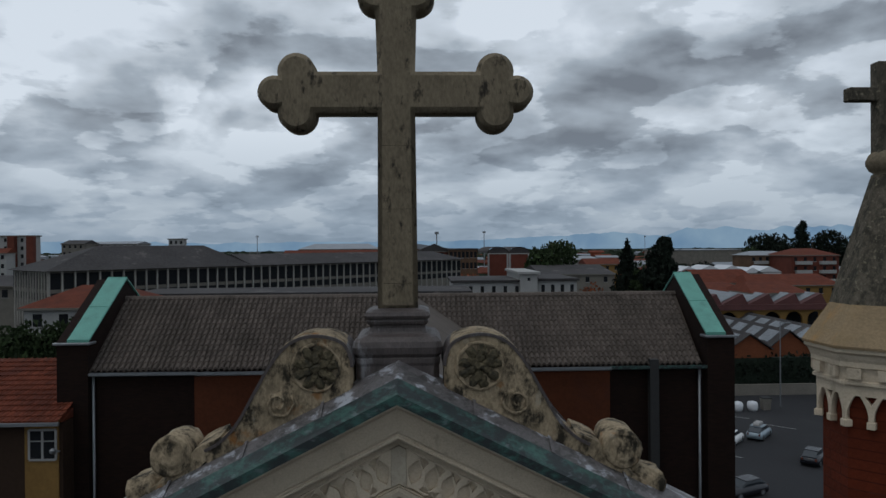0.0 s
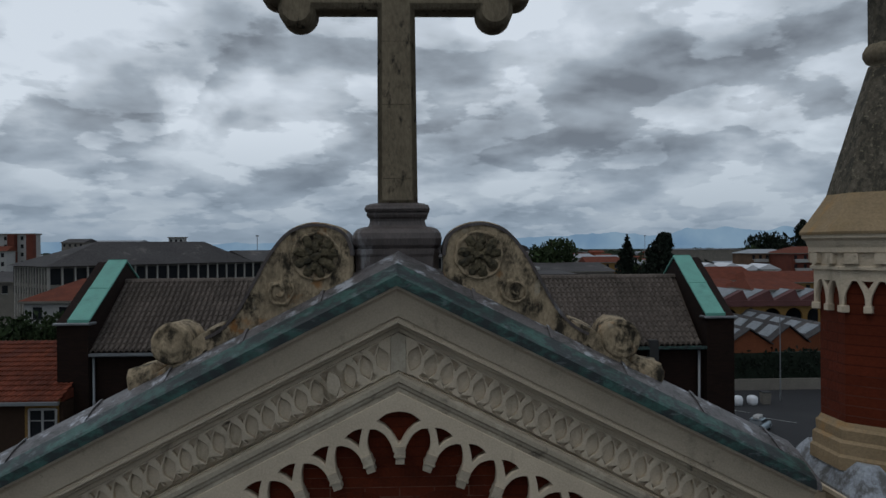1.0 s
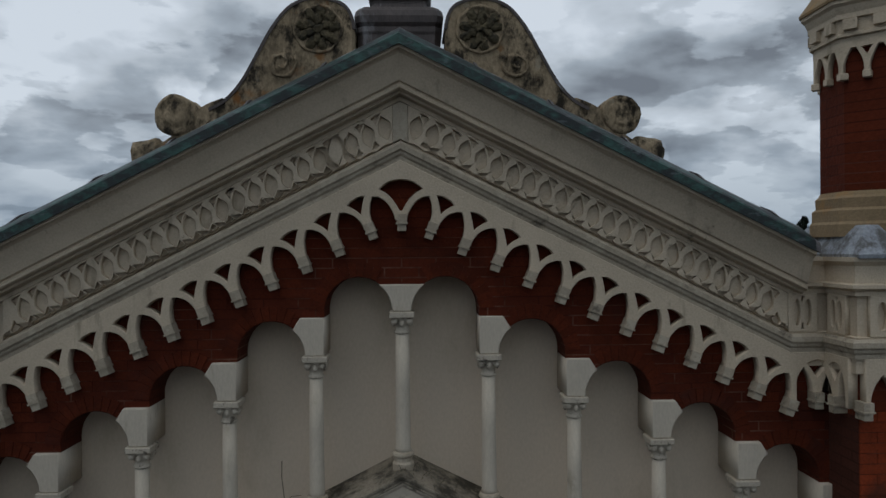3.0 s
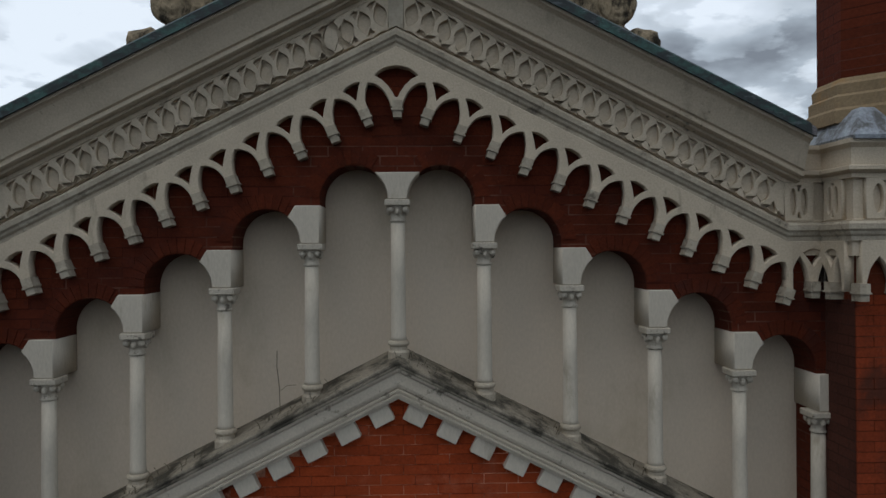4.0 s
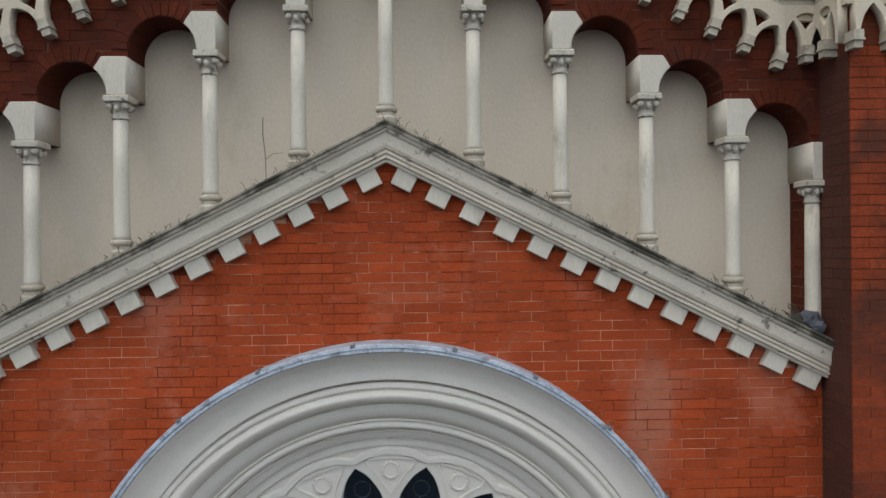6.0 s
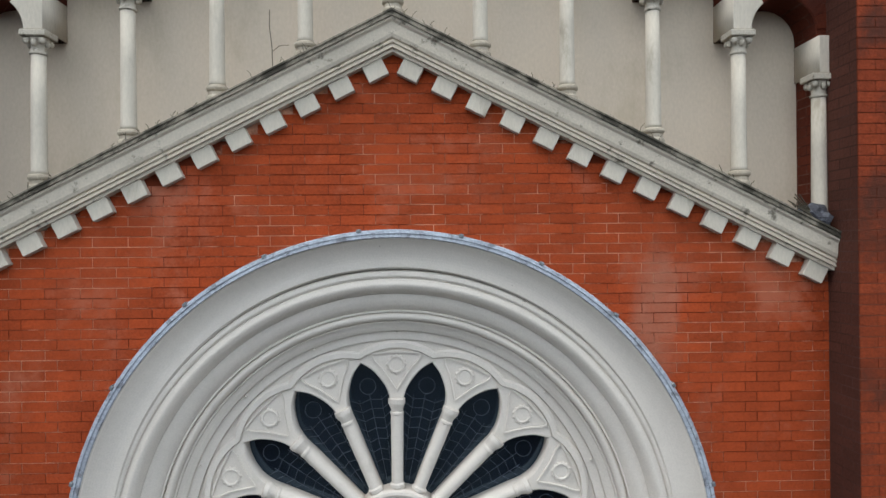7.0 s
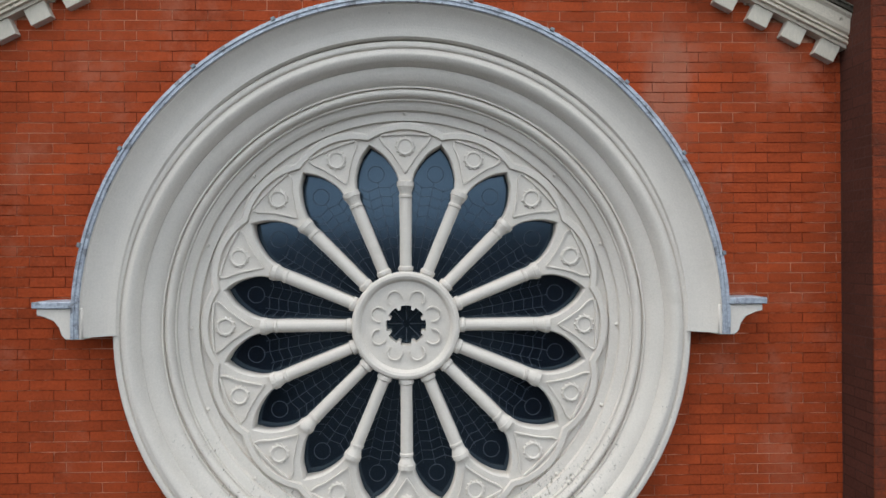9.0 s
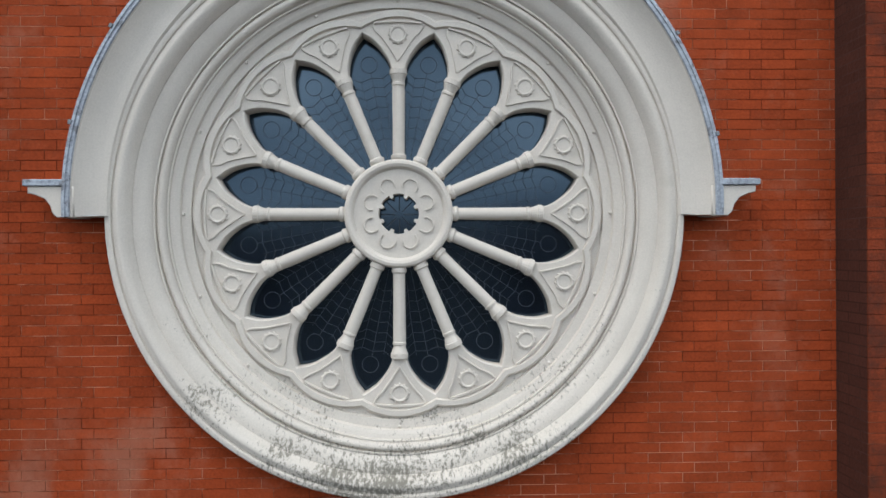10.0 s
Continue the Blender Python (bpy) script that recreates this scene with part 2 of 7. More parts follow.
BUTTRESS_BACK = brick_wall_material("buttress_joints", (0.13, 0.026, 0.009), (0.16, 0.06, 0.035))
# darker base tone than the main front, with random darker patches
BUTTRESS_BRICK = material("darker_buttress_brick", (0.20, 0.034, 0.0100), 0.92, 0.3, 3, 55, 0.5, dark=(0.075, 0.022, 0.012), dark_scale=1.2, dark_lo=0.48, dark_hi=0.66, island=0.15)
# side faces: shade as well as grime is in this near-black colour
GRIMY_SHADED_BRICK = brick_wall_material("grimy_shaded_brick", (0.07, 0.023, 0.014), (0.07, 0.03, 0.022))
# cornice shade over the upper wall is put into these two brick colours
SHADED_BRICK_BACK = brick_wall_material("shaded_brick_joints", (0.078, 0.0135, 0.0045), (0.145, 0.070, 0.046))
SHADED_BRICK = material("shaded_red_brick", (0.080, 0.0138, 0.0042), 0.92, 0.3, 3, 55, 0.5, dark=(0.05, 0.013, 0.008), dark_scale=1.4, dark_lo=0.5, dark_hi=0.7, island=0.15)
DRUM_BRICK = brick_wall_material("drum_brick", (0.088, 0.0155, 0.005), (0.10, 0.032, 0.02))
FAR_BROWN = material("far_brown_brick", (0.105, 0.062, 0.038), 0.9, 0.3, 0.4, 6, 0.1)
LEAD_DARK = material("dark_streaked_lead", (0.11, 0.10, 0.10), 0.55, 0.4, 6, 45, 0.6, dark=(0.38, 0.39, 0.42), dark_scale=5, dark_lo=0.52, dark_hi=0.62, metal=0.1)
BRICK_JOINED = material("red_brick_run", (0.295, 0.0465, 0.0115), 0.92, 0.22, 3, 55, 0.5, dark=(0.37, 0.10, 0.05), dark_scale=1.6, dark_lo=0.52, dark_hi=0.70, island=0.13)
MORTAR = material("pink_mortar", (0.60, 0.30, 0.19), 0.95, 0.3, 4, 60, 0.3, dark=(0.13, 0.022, 0.007), dark_scale=1.7, dark_lo=0.41, dark_hi=0.55)
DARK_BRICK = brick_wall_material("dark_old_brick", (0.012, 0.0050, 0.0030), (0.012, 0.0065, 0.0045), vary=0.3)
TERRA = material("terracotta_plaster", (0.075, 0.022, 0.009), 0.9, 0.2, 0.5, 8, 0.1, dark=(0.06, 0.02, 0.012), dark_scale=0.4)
ROOF_TILE = material("brown_grey_roof_tile", (0.088, 0.071, 0.060), 0.9, 0.2, 0.8, 12, 0.3, island=0.16, piece=0.16, dark=(0.055, 0.045, 0.037), dark_scale=0.5, dark_lo=0.45, dark_hi=0.75)
RED_TILE = material("red_clay_roof_tile", (0.115, 0.029, 0.0145), 0.9, 0.35, 0.7, 8, 0.3, island=0.3, dark=(0.085, 0.026, 0.018), dark_scale=0.5)
SLATE = material("grey_fibre_cement_roof", (0.048, 0.044, 0.044), 0.9, 0.4, 0.12, 3, 0.2, dark=(0.10, 0.09, 0.085), dark_scale=0.15, dark_lo=0.58, dark_hi=0.64)
PALE_ROOF = material("pale_sheet_roof", (0.20, 0.215, 0.235), 0.6, 0.15, 0.3, 4, 0.1)
CONCRETE = material("grey_concrete", (0.15, 0.137, 0.118), 0.9, 0.25, 0.4, 6, 0.2)
PLASTER_WHITE = material("white_house_plaster", (0.29, 0.285, 0.275), 0.9, 0.12, 0.4, 5, 0.1)
PLASTER_OCHRE = material("ochre_house_plaster", (0.19, 0.11, 0.035), 0.9, 0.15, 0.5, 6, 0.1)
PLASTER_BROWN = material("dark_brown_plaster", (0.033, 0.019, 0.012), 0.9, 0.2, 0.6, 6, 0.1)
FAR_BRICK = material("far_red_brick", (0.11, 0.033, 0.022), 0.9, 0.25, 0.4, 6, 0.1)
DARK = material("dark_opening", (0.010, 0.011, 0.013), 0.9, 0.2, 1, 5, 0.0)
ASPHALT = material("asphalt", (0.024, 0.024, 0.026), 0.9, 0.2, 0.08, 5, 0.3, dark=(0.032, 0.031, 0.031), dark_scale=0.06)
LAND = material("far_plain", (0.014, 0.020, 0.012), 1.0, 0.5, 0.004, 0.06, 0.0, dark=(0.032, 0.028, 0.022), dark_scale=0.012, dark_lo=0.5, dark_hi=0.6)
LEAF = material("dark_green_leaves", (0.024, 0.038, 0.014), 0.9, 0.4, 0.6, 4, 0.0, island=0.45)
CONIFER = material("conifer_needles", (0.009, 0.014, 0.009), 0.95, 0.4, 0.6, 4, 0.0, island=0.4)
RUST_LEAF = material("rust_coloured_leaves", (0.17, 0.05, 0.02), 0.9, 0.4, 0.6, 4, 0.0, island=0.4)
BARK = material("bark", (0.06, 0.045, 0.032), 0.95, 0.3, 3, 20, 0.5)
METAL = material("grey_zinc_pipe", (0.19, 0.20, 0.21), 0.45, 0.15, 2, 20, 0.1, metal=0.5)
BLACK = material("black_rubber", (0.02, 0.02, 0.02), 0.8, 0.2, 5, 40, 0.1)
TWIG = material("dry_twig", (0.10, 0.085, 0.06), 0.95, 0.3, 6, 40, 0.2)
BAG = material("dark_debris", (0.06, 0.06, 0.07), 0.6, 0.5, 10, 60, 0.8)


def add_algae(m, level, reach):
    """Dark algae runs that gather on the lower side of a ring, thinning out upwards."""
    nt = m.node_tree
    N, L = nt.nodes.new, nt.links.new
    bsdf = nt.nodes["Principled BSDF"]
    base = bsdf.inputs["Base Color"].links[0].from_socket
    geo, sep, mp = N("ShaderNodeNewGeometry"), N("ShaderNodeSeparateXYZ"), N("ShaderNodeMapping")
    L(geo.outputs["Position"], sep.inputs[0])
    L(geo.outputs["Position"], mp.inputs[0])
    mp.inputs["Scale"].default_value = (44, 14, 30)
    no, n2 = N("ShaderNodeTexNoise"), N("ShaderNodeTexNoise")
    no.inputs["Scale"].default_value, no.inputs["Detail"].default_value, no.inputs["Roughness"].default_value = 1.0, 9, 0.72
    n2.inputs["Scale"].default_value, n2.inputs["Detail"].default_value = 2.6, 4
    L(mp.outputs[0], no.inputs["Vector"])
    L(geo.outputs["Position"], n2.inputs["Vector"])
    fall = N("ShaderNodeMapRange")
    fall.inputs[1].default_value, fall.inputs[2].default_value = level + reach, level
    fall.inputs[3].default_value, fall.inputs[4].default_value = -0.30, 0.13
    L(sep.outputs[2], fall.inputs[0])
    a1, a2 = N("ShaderNodeMath"), N("ShaderNodeMath")
    L(no.outputs[0], a1.inputs[0])
    L(fall.outputs[0], a1.inputs[1])
    a2.operation = "MULTIPLY_ADD"
    L(n2.outputs[0], a2.inputs[0])
    a2.inputs[1].default_value = 0.55
    L(a1.outputs[0], a2.inputs[2])
    th = N("ShaderNodeMapRange")
    th.interpolation_type = "SMOOTHSTEP"
    th.inputs[1].default_value, th.inputs[2].default_value = 0.84, 1.00
    L(a2.outputs[0], th.inputs[0])
    mx = N("ShaderNodeMix")
    mx.data_type = "RGBA"
    L(th.outputs[0], mx.inputs["Factor"])
    L(base, mx.inputs["A"])
    mx.inputs["B"].default_value = (0.20, 0.18, 0.145, 1)
    L(mx.outputs["Result"], bsdf.inputs["Base Color"])


add_algae(WHITE_OLD, 12.05, 2.9)


def add_pits(m, scale=16.0):
    """Small dark pits in loose clusters, where the skin of the plaster has flaked."""
    nt = m.node_tree
    N, L = nt.nodes.new, nt.links.new
    bsdf = nt.nodes["Principled BSDF"]
    base = bsdf.inputs["Base Color"].links[0].from_socket
    geo, fine, broad, add, th, mx = (N("ShaderNode" + k) for k in ("NewGeometry", "TexNoise", "TexNoise", "Math", "MapRange", "Mix"))
    for n, sc, de in ((fine, scale, 3), (broad, 1.1, 3)):
        n.inputs["Scale"].default_value, n.inputs["Detail"].default_value = sc, de
        L(geo.outputs["Position"], n.inputs["Vector"])
    L(fine.outputs[0], add.inputs[0])
    L(broad.outputs[0], add.inputs[1])
    th.inputs[1].default_value, th.inputs[2].default_value = 1.34, 1.42
    L(add.outputs[0], th.inputs[0])
    mx.data_type = "RGBA"
    L(th.outputs[0], mx.inputs["Factor"])
    L(base, mx.inputs["A"])
    mx.inputs["B"].default_value = (0.20, 0.17, 0.13, 1)
    L(mx.outputs["Result"], bsdf.inputs["Base Color"])


for pitted in (WHITE, WHITE_OLD, LEDGE):
    add_pits(pitted)
add_pits(STUCCO, 24.0)


def add_patches(m, colour, scale, lo, hi, amount=1.0, streak=1.0):
    """Loose patches of another colour: rust, lichen or lime that has washed down."""
    nt = m.node_tree
    N, L = nt.nodes.new, nt.links.new
    bsdf = nt.nodes["Principled BSDF"]
    base = bsdf.inputs["Base Color"].links[0].from_socket
    geo, mp, no, th, mx = (N("ShaderNode" + k) for k in ("NewGeometry", "Mapping", "TexNoise", "MapRange", "Mix"))
    mp.inputs["Location"].default_value, mp.inputs["Scale"].default_value = (13.1, 4.7, 2.9), (1, 1, 1 / streak)
    L(geo.outputs["Position"], mp.inputs[0])
    no.inputs["Scale"].default_value, no.inputs["Detail"].default_value, no.inputs["Roughness"].default_value = scale, 7, 0.62
    L(mp.outputs[0], no.inputs["Vector"])
    th.interpolation_type = "SMOOTHSTEP"
    th.inputs[1].default_value, th.inputs[2].default_value, th.inputs[4].default_value = lo, hi, amount
    L(no.outputs[0], th.inputs[0])
    mx.data_type = "RGBA"
    L(th.outputs[0], mx.inputs["Factor"])
    L(base, mx.inputs["A"])
    mx.inputs["B"].default_value = (*colour, 1)
    L(mx.outputs["Result"], bsdf.inputs["Base Color"])


add_patches(STONE, (0.26, 0.11, 0.03), 6.0, 0.58, 0.72, 0.8)
add_patches(STONE, (0.33, 0.29, 0.22), 8.0, 0.62, 0.72, 0.7, 2.0)
add_patches(OCHRE, (0.36, 0.20, 0.075), 3.5, 0.50, 0.70, 0.8)
add_patches(SPIRE, (0.23, 0.20, 0.14), 34.0, 0.57, 0.68, 0.8)
add_patches(COPPER, (0.13, 0.15, 0.155), 9.0, 0.58, 0.68, 0.5, 0.3)
add_patches(LEAD_DARK, (0.045, 0.042, 0.040), 8.0, 0.50, 0.62, 0.8, 0.35)
add_patches(STUCCO, (0.25, 0.205, 0.145), 7.0, 0.58, 0.74, 0.7, 4.0)
add_patches(WORN, (0.46, 0.40, 0.31), 9.0, 0.52, 0.62, 0.8)
for pale in (BRICK, BRICK_JOINED):
    add_patches(pale, (0.36, 0.145, 0.09), 1.1, 0.56, 0.72, 0.6, 1.8)


def plain(name, colour, rough=0.4, metal=0.0):
    m = bpy.data.materials.new(name)
    m.use_nodes = True
    b = m.node_tree.nodes["Principled BSDF"]
    b.inputs["Base Color"].default_value, b.inputs["Roughness"].default_value, b.inputs["Metallic"].default_value = (*colour, 1), rough, metal
    return m


GLASS = plain("dark_window_glass", (0.006, 0.009, 0.015), 0.12)
GLASS.node_tree.nodes["Principled BSDF"].inputs["Specular IOR Level"].default_value = 1.0
# blue of the mirrored sky is put into the reflection tint
GLASS.node_tree.nodes["Principled BSDF"].inputs["Specular Tint"].default_value = (0.55, 0.78, 1.0, 1)
LEADING = plain("grey_lead_came", (0.050, 0.062, 0.078), 0.6)
CAR_GLASS = plain("car_glass", (0.02, 0.025, 0.03), 0.1)


# ---- mesh helpers ----
def empty(name, place=(0, 0, 0), label="", category="", group="", kind=""):
    ob = new(name)
    ob.location = place
    return tagged(ob, label, category, group, kind)


def finish(name, me, mat, parent=None, label="", smooth=False):
    me.name = name
    me.materials.clear()
    me.materials.append(mat)
    if smooth:
        for p in me.polygons:
            p.use_smooth = True
    ob = new(name, me)
    if parent:
        ob.parent = parent
    return tagged(ob, label)


def part(name, bm, mat, parent=None, label="", smooth=False):
    me = bpy.data.meshes.new(name)
    bmesh.ops.recalc_face_normals(bm, faces=bm.faces)
    bm.to_mesh(me)
    bm.free()
    return finish(name, me, mat, parent, label, smooth)


def box(bm, x0, x1, y0, y1, z0, z1, m=None, bevel=0.0):
    r = bmesh.ops.create_cube(bm, size=1, matrix=(m or Matrix()) @ Matrix.Translation(((x0 + x1) / 2, (y0 + y1) / 2, (z0 + z1) / 2)) @ Matrix.Diagonal((x1 - x0, y1 - y0, z1 - z0, 1)))
    if bevel:
        edges = list({e for v in r["verts"] for e in v.link_edges})
        bmesh.ops.bevel(bm, geom=edges, offset=bevel, segments=1, affect="EDGES", clamp_overlap=True)
    return bm


def boxed(*a, **k):
    return box(bmesh.new(), *a, **k)


def loft(bm, rings, closed=True, caps=True, loop=False):
    """Skin over rings of points with the same count."""
    vs = [[bm.verts.new(p) for p in r] for r in rings]
    n = len(vs[0])
    pairs = list(zip(vs, vs[1:])) + ([(vs[-1], vs[0])] if loop else [])
    for a, b in pairs:
        for i in range(n if closed else n - 1):
            j = (i + 1) % n
            bm.faces.new((a[i], a[j], b[j], b[i]))
    if caps and closed and not loop:
        bm.faces.new(vs[0][::-1])
        bm.faces.new(vs[-1])
    return bm


def turned(profile, n=20, axis="z", m=None, bm=None):
    """A body of revolution round z: (radius, height) rows."""
    bm = bm or bmesh.new()
    m = m or Matrix()
    loft(bm, [[m @ Vector((r * math.cos(2 * math.pi * k / n), r * math.sin(2 * math.pi * k / n), h)) for k in range(n)] for r, h in profile])
    return bm


def rake(profile, xs, slope=0.5, z0=0.0):
    """A moulding with the section (y, z) along a gable, mitred at the ridge."""
    bm = bmesh.new()
    loft(bm, [[(x, y, z0 + z - slope * abs(x)) for y, z in profile] for x in xs])
    return bm


def along(profile, path, z0=0.0):
    """A moulding with the section (out, z) along a level way; out is to the right of the way."""
    bm = bmesh.new()
    pts = [Vector(p) for p in path]
    rings = []
    for i, p in enumerate(pts):
        d0 = (p - pts[i - 1]).normalized() if i else (pts[1] - p).normalized()
        d1 = (pts[i + 1] - p).normalized() if i < len(pts) - 1 else d0
        n0, n1 = Vector((d0.y, -d0.x)), Vector((d1.y, -d1.x))
        mitre = (n0 + n1) / max(0.3, 1 + n0.dot(n1))
        rings.append([(p.x + mitre.x * o, p.y + mitre.y * o, z0 + z) for o, z in profile])
    loft(bm, rings)
    return bm


def plate(polys, y0, y1, bevel=0.0, cyclic=True):
    """Flat piece in the x-z plane with holes, from y0 to y1, as a mesh."""
    cu = bpy.data.curves.new("plate", "CURVE")
    cu.dimensions, cu.fill_mode = "2D", "BOTH"
    cu.extrude, cu.bevel_depth, cu.bevel_resolution, cu.offset = abs(y1 - y0) / 2 - bevel, bevel, 0, -bevel
    for poly in polys:
        sp = cu.splines.new("POLY")
        sp.points.add(len(poly) - 1)
        for q, (x, z) in zip(sp.points, poly):
            q.co = (x, z, 0, 1)
        sp.use_cyclic_u = True
    ob = bpy.data.objects.new("plate", cu)
    me = ob.to_mesh().copy()
    ob.to_mesh_clear()
    bpy.data.objects.remove(ob)
    me.transform(Matrix.Translation((0, (y0 + y1) / 2, 0)) @ Matrix.Rotation(radians(90), 4, "X"))
    return me


def arc(cx, cz, r, a0, a1, n=14):
    return [(cx + r * math.cos(radians(a0 + (a1 - a0) * i / n)), cz + r * math.sin(radians(a0 + (a1 - a0) * i / n))) for i in range(n + 1)]


def ribbon(bm, pts, w, y0, y1, m=None):
    """A flat bar of width w along points (x, z), from y0 to y1."""
    m = m or Matrix()
    rings = []
    for i, p in enumerate(pts):
        a, b = Vector(pts[max(0, i - 1)]), Vector(pts[min(len(pts) - 1, i + 1)])
        d = (b - a).normalized()
        nx, nz = -d.y * w / 2, d.x * w / 2
        rings.append([m @ Vector(q) for q in ((p[0] + nx, y1, p[1] + nz), (p[0] + nx * .7, y0, p[1] + nz * .7), (p[0] - nx * .7, y0, p[1] - nz * .7), (p[0] - nx, y1, p[1] - nz))])
    loft(bm, rings)
    return bm


def spline(pts, n=6):
    """A smooth way through a few points (Catmull-Rom)."""
    out = []
    for i in range(len(pts) - 1):
        p0, p1, p2, p3 = (Vector(pts[max(0, min(len(pts) - 1, i + k))]) for k in (-1, 0, 1, 2))
        for s in range(n):
            t = s / n
            out.append(tuple(0.5 * (2 * p1 + (p2 - p0) * t + (2 * p0 - 5 * p1 + 4 * p2 - p3) * t * t + (3 * p1 - p0 - 3 * p2 + p3) * t ** 3)))
    return out + [tuple(pts[-1])]


H = 22.0                      # height of the datum over the ground
RISE = math.atan(0.5)         # pitch of the gable
CA, SA = math.cos(RISE), math.sin(RISE)
BX = 3.18                     # inner face of the corner buttresses
BF = -0.355                   # their front
INNER = 2.85                  # where the raking mouldings turn level


def rake_frame(side, u, z0):
    """Frame at u metres down the gable from the apex (0, z0): x along it, z square to it."""
    m = Matrix.Translation((0, 0, z0)) @ Matrix.Rotation(RISE, 4, "Y") @ Matrix.Translation((u, 0, 0))
    return m if side > 0 else Matrix.Diagonal((-1, 1, 1, 1)) @ m


# ---- ground and distance ----
def ground():
    bm = bmesh.new()
    n, size = 48, 4600.0
    for i in range(n + 1):
        for j in range(n + 1):
            bm.verts.new((-size + 2 * size * i / n, -size + 2 * size * j / n, 0))
    bm.verts.ensure_lookup_table()
    for i in range(n):
        for j in range(n):
            k = i * (n + 1) + j
            bm.faces.new([bm.verts[q] for q in (k, k + n + 1, k + n + 2, k + 1)])
    tagged(part("ground", bm, LAND), "wide green and brown plain reaching the horizon", "ground", kind="structure")
    bm = boxed(14, 120, -30, 112, -0.2, 0.012)
    tagged(part("car_park", bm, ASPHALT), "grey asphalt car park with faded lines", "pavement", kind="structure")
    bm = boxed(-60, 14, -40, 20, -0.2, 0.010)
    tagged(part("forecourt", bm, ASPHALT), "grey asphalt square before the church", "pavement", kind="structure")


ground()


def mountains():
    m = bpy.data.materials.new("haze_blue_mountains")
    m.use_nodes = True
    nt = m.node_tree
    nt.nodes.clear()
    # haze blue is put into a glowing colour; the range takes no light
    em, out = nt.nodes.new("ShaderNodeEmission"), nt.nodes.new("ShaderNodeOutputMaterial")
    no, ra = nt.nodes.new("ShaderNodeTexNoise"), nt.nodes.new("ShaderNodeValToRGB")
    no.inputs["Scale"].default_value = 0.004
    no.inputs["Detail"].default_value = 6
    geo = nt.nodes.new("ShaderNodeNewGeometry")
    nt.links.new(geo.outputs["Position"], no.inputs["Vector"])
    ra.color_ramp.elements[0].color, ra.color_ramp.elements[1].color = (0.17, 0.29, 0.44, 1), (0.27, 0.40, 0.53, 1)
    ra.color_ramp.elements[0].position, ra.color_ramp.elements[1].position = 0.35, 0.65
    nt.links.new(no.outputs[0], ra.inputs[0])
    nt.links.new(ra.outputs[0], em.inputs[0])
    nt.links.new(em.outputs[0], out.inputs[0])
    bm = bmesh.new()
    top, low = [], []
    for i in range(721):
        a = radians(-60 + 120 * i / 720)
        b = math.tan(a) if abs(a) < 1.4 else 0
        env = 34 + 62 * max(0.0, min(1.0, (b - 0.05) / 0.35)) + 10 * max(0.0, min(1, (-b - 0.3) / 0.2))
        h = env * (1.12 - 0.62 * abs(noise.fractal(Vector((i * 0.022, 3.1, 0)), 0.85, 2.1, 7)) - 0.22 * abs(noise.noise(Vector((i * 0.085, 8.2, 0)))) + 0.05 * noise.noise(Vector((i * 0.3, 0, 4))))
        x, y = 4400 * math.sin(a), 4400 * math.cos(a)
        top.append((x, y, 22 + max(12, h)))
        low.append((x, y, -5))
    loft(bm, [low, top], closed=False)
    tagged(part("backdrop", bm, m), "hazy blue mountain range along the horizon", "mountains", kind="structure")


mountains()


# ---- church: facade ----
church = empty("church_facade", (0, 0, 0), "red brick gabled church front with cream stucco trim", "church", kind="structure")
church.location = (0, 0, 0)


def facade():
    z = H
    # brick wall under the niches and round the rose
    circle = arc(0, z - 7.993, 2.00, 0, 360, 96)[:-1]
    low = [(-BX, 0.02), (BX, 0.02), (BX, z - 4.30 - BX / 2), (0, z - 4.30), (-BX, z - 4.30 - BX / 2)]
    finish("wall", plate([low, circle], 0, 0.5), MORTAR, church)
    # upper brick wall with the stepped arched niches
    outer = [(-BX, z - 1.2 - BX / 2), (0, z - 1.2), (BX, z - 1.2 - BX / 2)]
    edge = []
    for k in range(4, -6, -1):       # bays from right to left
        kk = k if k >= 0 else -k - 1
        cx, r, s = 0.634 * (k + 0.5), 0.25, z - 2.977 - 0.318 * kk
        inner_low = z - 3.295 - 0.318 * kk
        right_low = inner_low if k >= 0 else s
        left_low = s if k >= 0 else inner_low
        edge += [(cx + r, right_low)] + arc(cx, s, r, 0, 180, 16) + [(cx - r, left_low)]
    upper = outer + [(BX, z - 3.295 - 0.318 * 4)] + edge + [(-BX, z - 3.295 - 0.318 * 4)]
    finish("wall_upper", plate([upper], 0, 0.30), SHADED_BRICK_BACK, church)
    back = [(-BX, z - 6.6), (BX, z - 6.6), (BX, z - 2.5 - 0.1), (0, z - 1.5), (-BX, z - 2.6)]
    finish("niche_back", plate([back], 0.30, 0.55), NICHE, church, "cream plaster behind the columns")
    side = boxed(BX - 0.065, BX, 0.004, 0.30, z - 6.0, z - 4.4)
    part("niche_jamb", side, SHADED_BRICK_BACK, church)


facade()


